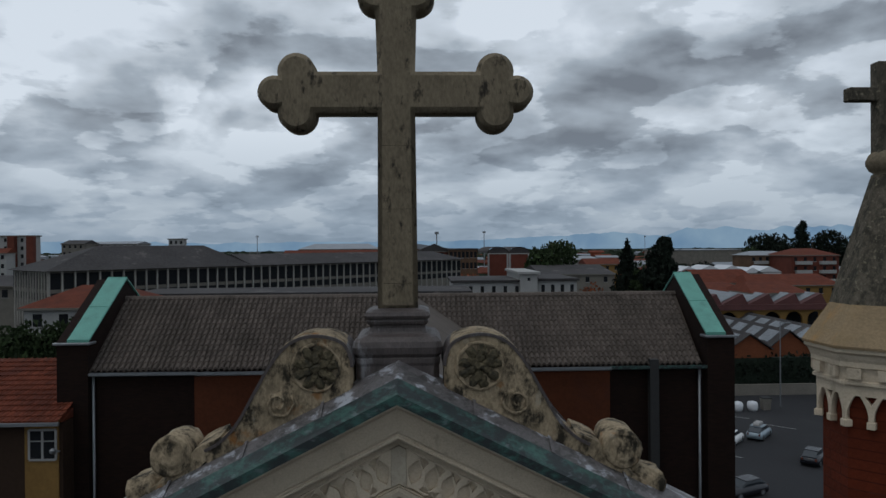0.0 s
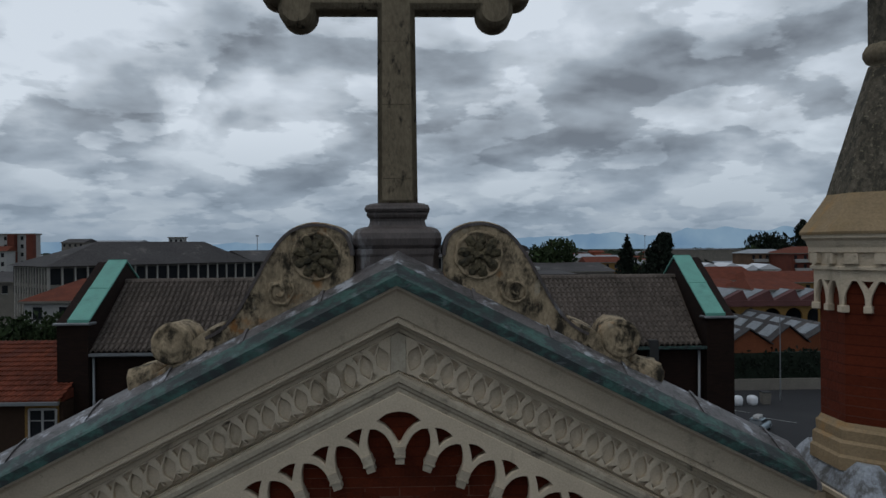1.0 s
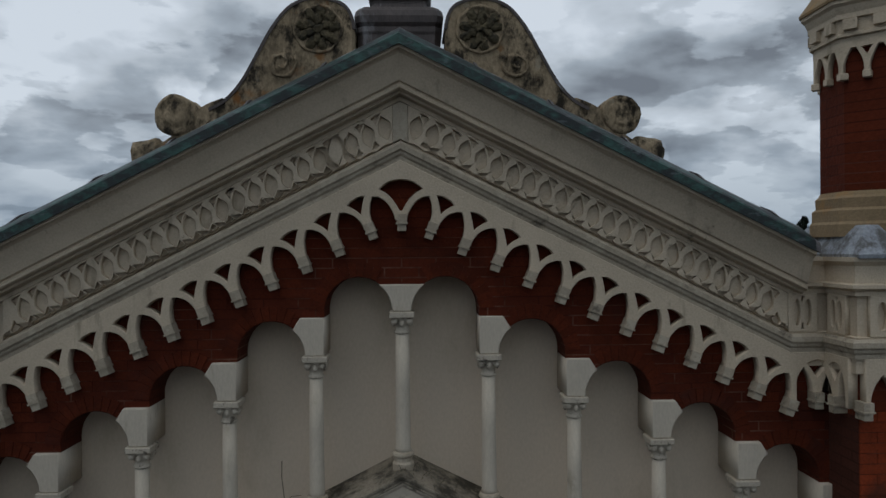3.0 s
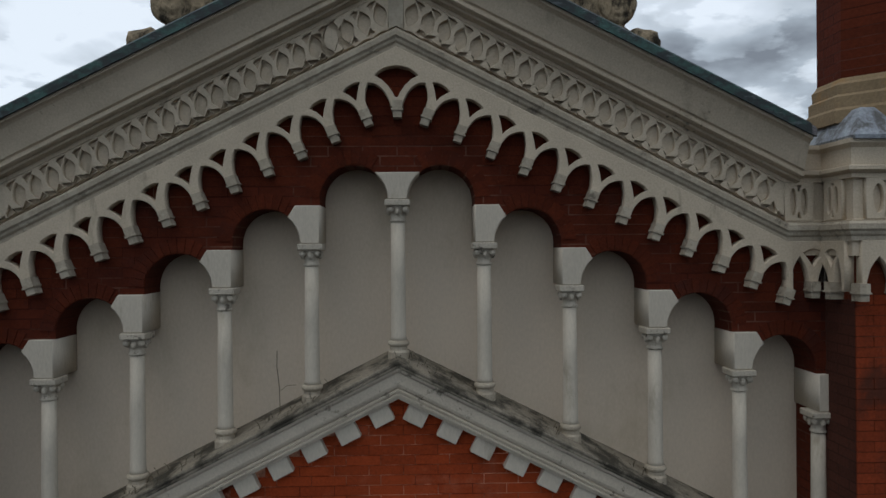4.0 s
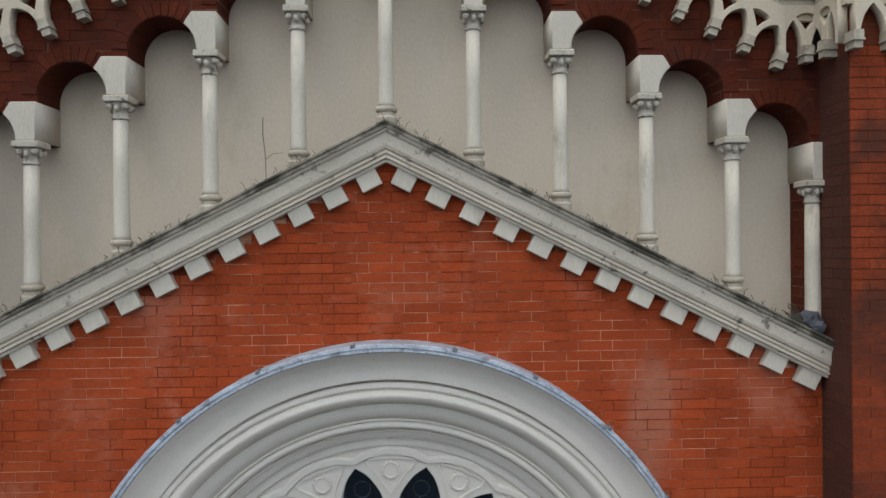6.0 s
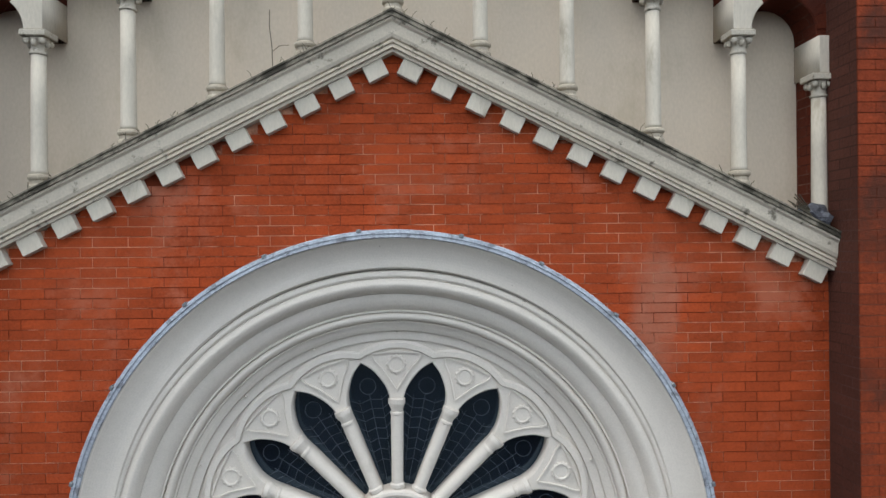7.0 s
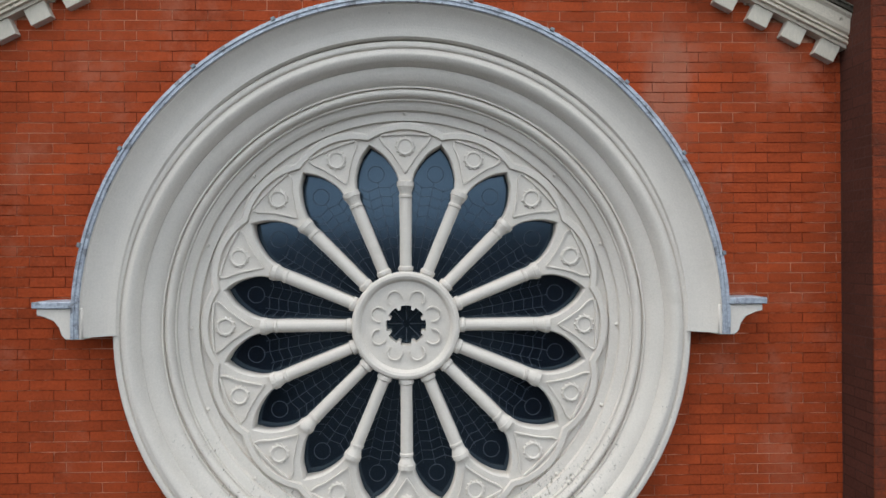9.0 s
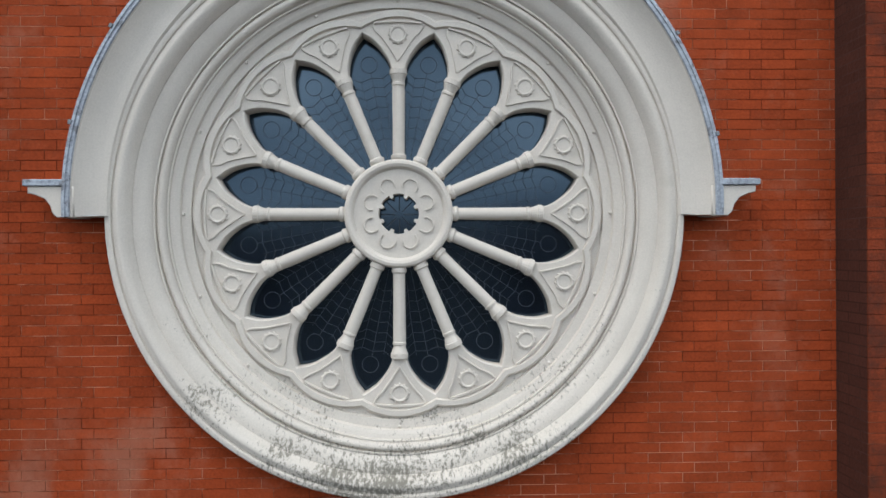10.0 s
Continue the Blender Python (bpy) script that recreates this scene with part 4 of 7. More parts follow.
def rose_window():
    rose = empty("rose_window", (0, 0.15, RC), "white stone rose window with sixteen petals and dark glass", "rose window", kind="structure")
    # tracery with pointed petal openings
    outer = []
    for k in range(16):
        a = radians(22.5 * k)
        for i in range(12):
            t = -1 + 2 * i / 12
            r = 1.424 + 0.056 * (1 - t * t)
            outer.append((r * math.cos(a + radians(11.25) * t), r * math.sin(a + radians(11.25) * t)))
    holes = [arc(0, 0, 0.27, 0, 360, 40)[:-1]]
    petal = spline([(0.0, 1.352), (0.082, 1.27), (0.145, 1.14), (0.156, 1.02), (0.133, 0.90)], 6)
    petal = petal + [(0.076, 0.60), (0.034, 0.37)]
    petal = petal + [(-x, y) for x, y in petal[::-1]][:-1]
    for k in range(16):
        a = radians(22.5 * k + 11.25)
        holes.append([(x * math.cos(a) - y * math.sin(a), x * math.sin(a) + y * math.cos(a)) for x, y in petal])
    finish("tracery", plate([outer] + holes, -0.02, 0.16, 0.008), WHITE, rose)
    # scalloped rim
    bm = bmesh.new()
    n = len(outer)
    loft(bm, [[(x * s, y, z * s) for s, y in ((1.0, 0.05), (1.012, -0.03), (1.0, -0.045), (0.975, -0.045), (0.968, -0.015))] for x, z in outer], closed=False, loop=True)
    part("scalloped_rim", bm, WHITE, rose)
    # raised edging of each spandrel and its roundel
    bm = turned([(0.066, 0), (0.066, 0.013), (0.058, 0.018), (0.050, 0.016), (0.046, 0.008), (0.0, 0.007)], 20, m=Matrix.Rotation(radians(90), 4, "X"))
    for q in range(12):
        a = 2 * math.pi * q / 12
        bmesh.ops.create_uvsphere(bm, u_segments=6, v_segments=4, radius=0.012, matrix=Matrix.Translation((0.065 * math.cos(a), -0.005, 0.065 * math.sin(a))))
    rm = bpy.data.meshes.new("roundel")
    bmesh.ops.recalc_face_normals(bm, faces=bm.faces)
    bm.to_mesh(rm)
    bm.free()
    rm.materials.append(WHITE)
    bm = bmesh.new()
    tri = spline([(0.0, 1.125), (0.055, 1.21), (0.115, 1.295), (0.165, 1.345), (0.185, 1.39)], 4)
    ribbon(bm, tri, 0.014, -0.014, 0)
    ribbon(bm, [(-x, y) for x, y in tri], 0.014, -0.014, 0)
    ribbon(bm, arc(0, 0.0, 1.41, 90 - 7.2, 90 + 7.2, 10), 0.018, -0.018, 0)
    tm = bpy.data.meshes.new("spandrel_edge")
    bm.to_mesh(tm)
    bm.free()
    tm.materials.append(WHITE)
    # spokes
    bm = turned([(0.050, 0.36), (0.050, 0.40), (0.056, 0.41), (0.056, 0.43), (0.044, 0.44), (0.042, 0.94), (0.050, 0.945), (0.050, 0.962), (0.042, 0.967), (0.046, 0.985), (0.058, 1.015), (0.058, 1.02), (0.064, 1.025), (0.064, 1.06), (0.05, 1.065)], 18)
    sm = bpy.data.meshes.new("spoke")
    bmesh.ops.recalc_face_normals(bm, faces=bm.faces)
    bm.to_mesh(sm)
    bm.free()
    sm.materials.append(WHITE)
    bm = boxed(-0.036, 0.036, 0.0, 0.15, 0.36, 1.06)
    mm = bpy.data.meshes.new("mullion")
    bm.to_mesh(mm)
    bm.free()
    mm.materials.append(WHITE)
    for k in range(16):
        m = Matrix.Rotation(radians(22.5 * k), 4, "Y")
        for me, off in ((rm, Matrix.Translation((0, -0.019, 1.318))), (tm, Matrix.Translation((0, -0.019, 0))), (sm, Matrix.Translation((0, 0.0, 0))), (mm, Matrix.Translation((0, 0.002, 0)))):
            o = new(me.name, me)
            o.parent = rose
            o.matrix_basis = m @ off
    # hub with an eight-lobed eye
    eye = []
    for k in range(8):
        a = 45 * k
        eye += [(0.148 * math.cos(radians(a + q)), 0.148 * math.sin(radians(a + q))) for q in (-16, -8, 0, 8, 16)]
        eye += [(0.122 * math.cos(radians(a + q)), 0.122 * math.sin(radians(a + q))) for q in (18, 22.5, 27)]
    hub = finish("hub", plate([arc(0, 0, 0.37, 0, 360, 64)[:-1], eye], -0.03, 0.11), WHITE, rose)
    bm = bmesh.new()
    n = 64
    loft(bm, [[(r * math.cos(2 * math.pi * k / n), y, r * math.sin(2 * math.pi * k / n)) for r, y in ((0.395, 0.12), (0.398, -0.045), (0.385, -0.065), (0.365, -0.07), (0.345, -0.06), (0.325, -0.028))] for k in range(n)], closed=False, loop=True)
    part("hub_rim", bm, WHITE, hub)
    bm = bmesh.new()
    for k in range(8):
        a = 22.5 + 45 * k
        c = (0.215 * math.cos(radians(a)), 0.215 * math.sin(radians(a)))
        ribbon(bm, arc(c[0], c[1], 0.055, a - 120, a + 120, 10), 0.012, -0.043, -0.028)
    part("hub_lobes", bm, WHITE, hub)
    # glass and its leading
    bm = bmesh.new()
    pts = arc(0, 0, 1.44, 0, 360, 64)[:-1]
    loft(bm, [[(x, 0.12, z) for x, z in pts], [(x, 0.128, z) for x, z in pts]])
    glass = part("glass", bm, GLASS, rose, "dark stained glass with lead lines")
    bm = bmesh.new()
    for k in range(16):
        m = Matrix.Rotation(radians(22.5 * k + 11.25), 4, "Y")
        ribbon(bm, arc(0, 1.15, 0.062, 0, 360, 14), 0.005, 0.114, 0.1205, m)
        ribbon(bm, [(0, 0.42), (0, 1.085)], 0.004, 0.114, 0.1205, m)
        for zz in (0.56, 0.64, 0.72, 0.80, 0.88, 0.95, 1.02):
            w = 0.15 * zz
            ribbon(bm, [(-w, zz + 0.05), (-w * 0.55, zz + 0.012), (0, zz + 0.03), (w * 0.55, zz + 0.012), (w, zz + 0.05)], 0.004, 0.114, 0.1205, m)
        for sx in (-1, 1):
            ribbon(bm, [(sx * 0.045, 0.50), (sx * 0.075, 0.80), (sx * 0.085, 1.06)], 0.003, 0.114, 0.1205, m)
    for k in range(8):
        ribbon(bm, [(0.03 * math.cos(k * math.pi / 4), 0.03 * math.sin(k * math.pi / 4)), (0.14 * math.cos(k * math.pi / 4), 0.14 * math.sin(k * math.pi / 4))], 0.008, 0.114, 0.1205)
    part("leading", bm, LEADING, glass)


rose_window()


# ---- corner buttresses and turret ----
def buttress(side):
    x0, x1 = sorted((side * BX, side * (BX + 0.74)))
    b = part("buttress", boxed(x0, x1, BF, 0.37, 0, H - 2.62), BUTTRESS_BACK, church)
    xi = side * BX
    # thin sheet on the inner side; shade and rain grime put into its colour
    part("dark_side_sheet", boxed(min(xi, xi - side * 0.004), max(xi, xi - side * 0.004), BF + 0.004, 0.0, 3, H - 3.72), GRIMY_SHADED_BRICK, b, "grimy brick side with its shade put into the colour")


buttress(1)
buttress(-1)
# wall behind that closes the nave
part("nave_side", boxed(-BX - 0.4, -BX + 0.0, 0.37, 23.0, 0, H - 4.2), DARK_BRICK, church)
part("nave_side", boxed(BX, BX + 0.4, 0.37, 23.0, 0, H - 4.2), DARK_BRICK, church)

TX, TY = 3.585, 0.0


def octagon(r_in, z):
    r = r_in / math.cos(radians(22.5))
    return [(r * math.cos(radians(22.5 + 45 * k)), r * math.sin(radians(22.5 + 45 * k)), z) for k in range(8)]


def turret():
    t = empty("corner_turret", (TX, TY, H), "octagonal red brick turret with a stone cornice and grey spire", "turret")
    # lead sheet slope on the buttress
    sq = lambda a, z: [(-a, -a, z), (a, -a, z), (a, a, z), (-a, a, z)]
    part("lead_slope", loft(bmesh.new(), [sq(0.47, -2.612), sq(0.475, -2.585), sq(0.40, -2.44), sq(0.36, -2.38)]), LEAD, t, "torn blue-grey lead sheet")
    bm = loft(bmesh.new(), [octagon(r, z) for r, z in ((0.44, -2.46), (0.44, -2.37), (0.425, -2.35), (0.425, -2.27), (0.40, -2.25), (0.405, -2.18), (0.385, -2.16), (0.37, -2.13))])
    part("plinth", bm, OCHRE, t, "weathered grey-yellow stone plinth")
    part("brick_drum", loft(bmesh.new(), [octagon(0.37, -2.13), octagon(0.37, -1.0)]), DRUM_BRICK, t)
    bm = loft(bmesh.new(), [octagon(r * 0.955, z) for r, z in ((0.43, -1.11), (0.43, -1.035), (0.455, -1.03), (0.455, -1.01), (0.44, -1.0), (0.44, -0.91), (0.465, -0.905), (0.465, -0.87), (0.475, -0.85), (0.485, -0.82), (0.51, -0.80), (0.51, -0.775))])
    cor = part("cornice", bm, STUCCO, t)
    for f in range(8):
        m = Matrix.Rotation(radians(45 * f), 4, "Z")
        # one lancet and two half ones a face, with stems on the quarter lines
        w, st = 0.168, 0.020
        lan = lambda xa, xb: spline([(xa, -1.30), (xa, -1.235), (xa + (xb - xa) * 0.17, -1.165), ((xa + xb) / 2, -1.10), (xb - (xb - xa) * 0.17, -1.165), (xb, -1.235), (xb, -1.30)], 3)
        poly = [(-w, -1.02), (-w, -1.30), (-w + st, -1.30)] + lan(-w + st, -st)[1:] + lan(st, w - st) + [(w, -1.30), (w, -1.02)]
        hole = [(0, -1.170), (0.030, -1.120), (0.060, -1.075), (0.030, -1.058), (0, -1.054), (-0.030, -1.058), (-0.060, -1.075), (-0.030, -1.120)]
        me = plate([poly, hole], -0.41, -0.365, 0.003)
        me.transform(m)
        finish("arch_band", me, STUCCO, cor)
        for c in (0.0, w):
            part("pendant", box(bmesh.new(), c - 0.027, c + 0.027, -0.42, -0.36, -1.335, -1.285, m, bevel=0.004), STUCCO, cor)
        for i in range(2):
            c = -0.095 + 0.19 * i
            part("dentil", box(bmesh.new(), c - 0.045, c + 0.045, -0.455, -0.40, -0.985, -0.91, m), STUCCO, cor)
    part("roof_skirt", loft(bmesh.new(), [octagon(r, z) for r, z in ((0.498, -0.775), (0.502, -0.755), (0.445, -0.67), (0.37, -0.55), (0.325, -0.47))]), OCHRE, t, "ochre stained sloping stone skirt")
    bm = loft(bmesh.new(), [octagon(r, z) for r, z in ((0.340, -0.54), (0.323, -0.45), (0.255, -0.20), (0.178, 0.08), (0.117, 0.30), (0.070, 0.47))])
    part("spire", bm, SPIRE, t, "lichened grey spire")
    part("ball", turned([(0.05, 0.44), (0.08, 0.455), (0.06, 0.48), (0.09, 0.50), (0.112, 0.545), (0.112, 0.575), (0.09, 0.62), (0.055, 0.645)], 18), CROSS_STONE, t, smooth=True)
    bm = bmesh.new()
    box(bm, -0.062, 0.062, -0.05, 0.05, 0.62, 1.30, bevel=0.008)
    box(bm, -0.27, 0.27, -0.045, 0.045, 1.01, 1.11, bevel=0.008)
    part("cross", bm, SPIRE, t)


turret()


# ---- cross and scrolls on the gable ----
def gable_cross():
    c = empty("gable_cross", (-0.01, 0.43, H - 1.0), "tall weathered stone cross with trefoil ends on a pedestal", "cross")
    b = lambda z: z + 0.95
    def sq(a, z):
        k = a * 0.86
        return [(x, y, b(z)) for x, y in ((-k, -a), (k, -a), (a, -k), (a, k), (k, a), (-k, a), (-a, k), (-a, -k))]
    bm = loft(bmesh.new(), [sq(a, z) for a, z in ((0.295, -1.25), (0.295, -0.87), (0.302, -0.85), (0.302, -0.82), (0.292, -0.81), (0.312, -0.785), (0.318, -0.74), (0.308, -0.70), (0.282, -0.67), (0.24, -0.655))])
    part("pedestal", bm, PEDESTAL, c, "dark stained rounded pedestal wrapped in lead")
    bm = loft(bmesh.new(), [sq(a, z) for a, z in ((0.215, -0.655), (0.205, -0.64), (0.198, -0.615), (0.200, -0.595), (0.215, -0.585), (0.222, -0.565), (0.215, -0.55), (0.228, -0.545), (0.235, -0.525), (0.225, -0.50), (0.19, -0.485), (0.16, -0.48))])
    part("moulded_base", bm, PEDESTAL, c)
    # outline of the cross, tapered shaft and trefoil ends; the face stands a little proud of a narrow rim
    zc = 1.097
    def outline(q):
        aw, sw, r1, r2 = 0.150 - q, 0.137 - q, 0.137 - q, 0.122 - q
        cx, cy, ey = 0.150, 0.725, 0.885
        d = math.hypot(cx, ey - cy)
        a = (d * d + r1 * r1 - r2 * r2) / (2 * d)
        h = math.sqrt(max(r1 * r1 - a * a, 1e-6))
        ux, uy = -cx / d, (ey - cy) / d
        px, py = cx + ux * a + uy * h, cy + uy * a - ux * h
        s0 = math.degrees(math.acos(max(-1, min(1, (aw - cx) / r1))))
        s1 = math.degrees(math.atan2(py - cy, px - cx))
        e0 = math.degrees(math.atan2(py - ey, px))
        right = arc(cx, cy, r1, -s0, s1, 14)
        tip = arc(0, ey, r2, e0 + 4, 176 - e0, 14)
        left = [(-x, y) for x, y in right[::-1]]

        def end(turn):
            t = radians(turn)
            return [(x * math.cos(t) - y * math.sin(t), zc + x * math.sin(t) + y * math.cos(t)) for x, y in right + tip + left][::-1]
        foot = 0.147 - q
        pts = [(-foot, -0.49), (-sw, zc - aw)] + end(90) + [(-sw, zc + aw)] + end(0) + [(sw, zc + aw)] + end(-90) + [(sw, zc - aw), (foot, -0.49)]
        return [(x, b(z)) for x, z in pts]
    body = finish("cross_body", plate([outline(0.0)], -0.125, 0.125, 0.036), CROSS_STONE, c)
    for k, z in enumerate((-0.30, 0.24, 0.70)):
        part("joint", boxed(-0.105, 0.105, -0.1262, -0.1, b(z), b(z) + 0.003), LICHEN, body)
    return c


gable_cross().scale = (1.055, 1.055, 1.055)


def wear(bm, scale, depth):
    """Uneven, weathered surface."""
    for v in bm.verts:
        v.co += Vector((noise.noise(v.co * scale), noise.noise(v.co * scale + Vector((7, 1, 0))), noise.noise(v.co * scale + Vector((2, 5, 3))))) * depth


def scroll(side):
    """Big S-scroll on the coping with rosettes, a small rolled end and a foot."""
    s = empty("gable_scroll", (0, 0.15, H), "lichen-covered stone scroll with carved rosette on the coping", "scroll ornament", "pair of scrolls beside the cross")
    top = spline([(0.335, -1.0), (0.345, -0.82), (0.42, -0.70), (0.61, -0.655), (0.79, -0.71), (0.925, -0.86), (1.04, -1.06), (1.16, -1.27), (1.28, -1.405), (1.40, -1.475)], 6)
    low = [(x, -1.0 - 0.5 * x) for x in (1.40, 1.1, 0.8, 0.5, 0.335)]
    poly = [(side * x, z) for x, z in top + low]
    body = finish("scroll_body", plate([poly], -0.12, 0.26, 0.02), STONE, s)
    # raised rib along the curve
    bm = bmesh.new()
    rib = [(side * (x + 0.0), z - 0.02) for x, z in top[4:]]
    ribbon(bm, rib, 0.032, -0.128, 0.265)
    part("rib", bm, PEDESTAL, s, "dark weathered rim")
    # carved flower in a sunk ring, and a small rolled leaf below it
    rnd = random.Random(31 + side)
    cx, cz, r = 0.595, -0.905, 0.150
    ring = turned([(r * 1.22, 0), (r * 1.20, 0.016), (r * 1.10, 0.020), (r * 1.03, 0.006), (r * 0.98, 0.004), (0, 0.004)], 28, m=Matrix.Translation((side * cx, -0.118, cz)) @ Matrix.Rotation(radians(90), 4, "X"))
    for v in ring.verts:
        v.co += Vector((noise.noise(v.co * 15), 0.5 * noise.noise(v.co * 21), noise.noise(v.co * 17))) * 0.014
    flower = part("rosette", ring, STONE, s, "lichen-crusted carved rosette", smooth=True)
    for reach, cnt, size in ((0.78, 9, 0.30), (0.46, 6, 0.26), (0.0, 1, 0.24)):
        for q in range(cnt):
            a = 2 * math.pi * (q + rnd.uniform(-0.12, 0.12)) / cnt + reach
            bm = bmesh.new()
            at = Matrix.Translation((side * cx + r * reach * math.cos(a), -0.124 - 0.022 * (1 - reach), cz + r * reach * math.sin(a))) @ Matrix.Rotation(-a, 4, "Y")
            bmesh.ops.create_icosphere(bm, subdivisions=3, radius=r * size, matrix=at @ Matrix.Diagonal((1.15, 0.42, 0.75, 1)))
            for v in bm.verts:
                v.co += Vector((noise.noise(v.co * 40), noise.noise(v.co * 44 + Vector((3, 0, 0))), noise.noise(v.co * 42))) * 0.012
            part("petal", bm, LICHEN, flower, smooth=True)
    leaf = bmesh.new()
    spiral = [(side * (0.865 + (0.018 + 0.0052 * q) * math.cos(5.6 - q * 0.52)), -1.165 + (0.018 + 0.0052 * q) * math.sin(5.6 - q * 0.52)) for q in range(19)]
    ribbon(leaf, spiral, 0.026, -0.146, -0.10)
    bmesh.ops.create_icosphere(leaf, subdivisions=3, radius=0.105, matrix=Matrix.Translation((side * 0.865, -0.108, -1.165)) @ Matrix.Diagonal((1.0, 0.28, 1.0, 1)))
    for v in leaf.verts:
        v.co += Vector((noise.noise(v.co * 22), noise.noise(v.co * 25), noise.noise(v.co * 23))) * 0.018
    part("curled_leaf", leaf, STONE, s, smooth=True)
    # rolled end, a log lying across the coping
    roll = Matrix.Translation((side * 1.64, 0.06, -1.535)) @ Matrix.Rotation(radians(90), 4, "X")
    bm = turned([(0.02, 0.20), (0.06, 0.215), (0.085, 0.20), (0.10, 0.19), (0.125, 0.205), (0.15, 0.18), (0.145, 0.0), (0.155, -0.10), (0.13, -0.2), (0.03, -0.21)], 20, m=roll)
    wear(bm, 11, 0.016)
    part("roll", bm, STONE, s, smooth=True)
    bm = bmesh.new()
    ribbon(bm, spline([(side * 1.28, -1.46), (side * 1.42, -1.52), (side * 1.52, -1.62), (side * 1.65, -1.74), (side * 1.80, -1.83)], 5), 0.16, -0.12, 0.22)
    part("neck", bm, STONE, s)
    box_m = Matrix.Translation((side * 1.86, 0.06, -1.80)) @ Matrix.Rotation(side * RISE * 0.6, 4, "Y")
    bm = box(bmesh.new(), -0.14, 0.12, -0.17, 0.17, -0.16, 0.10, box_m, bevel=0.05)
    bmesh.ops.subdivide_edges(bm, edges=bm.edges, cuts=2, use_grid_fill=True)
    wear(bm, 10, 0.022)
    part("foot", bm, STONE, s, smooth=True)


scroll(1)
scroll(-1)


# ---- church: nave roof and transept behind ----
def tiled_slope(name, x0, x1, y0, z0, y1, z1, mat, parent, pitch=0.225, rows=13, amp=0.055, loose=0):
    """Overlapping courses of rolled tiles on a slope that rises from (y0, z0) to (y1, z1)."""
    cols = int((x1 - x0) / pitch)
    rnd = random.Random(7)
    verts, faces = [], []
    shape = ((0.0, 0.0), (0.18, 0.1), (0.42, 0.85), (0.66, 1.0), (0.86, 0.75), (0.97, 0.25))
    n = len(shape)
    dy, dz = (y1 - y0) / rows, (z1 - z0) / rows
    tile = []
    for e in (0, 1, 2):
        t = 1.06 if e == 1 else 0.0
        tile += [(pitch * u, dy * t + (0.01 if e == 2 else 0), dz * t + (0.06 if e == 0 else -0.03 if e == 2 else 0.0) + amp * w) for u, w in shape]
    skin = [(i, i + 1, n + i + 1, n + i) for i in range(n - 1)] + [(2 * n + i, 2 * n + i + 1, i + 1, i) for i in range(n - 1)]
    single = bpy.data.meshes.new("roof_tile")
    single.from_pydata(tile, [], skin)
    single.materials.append(mat)
    for r in range(rows):
        for c in range(cols):
            at = Vector((x0 + pitch * c, y0 + dy * r, z0 + dz * r + rnd.uniform(0.0, 0.012)))
            if r * cols + c < loose:
                o = new("roof_tile", single)
                o.parent, o.location = parent, at
                continue
            b = len(verts)
            verts += [tuple(at + Vector(p)) for p in tile]
            faces += [tuple(b + i for i in q) for q in skin]
    me = bpy.data.meshes.new(name)
    me.from_pydata(verts, [], faces)
    ob = finish(name, me, mat, parent)
    ob["kind"] = "stuff"
    return ob


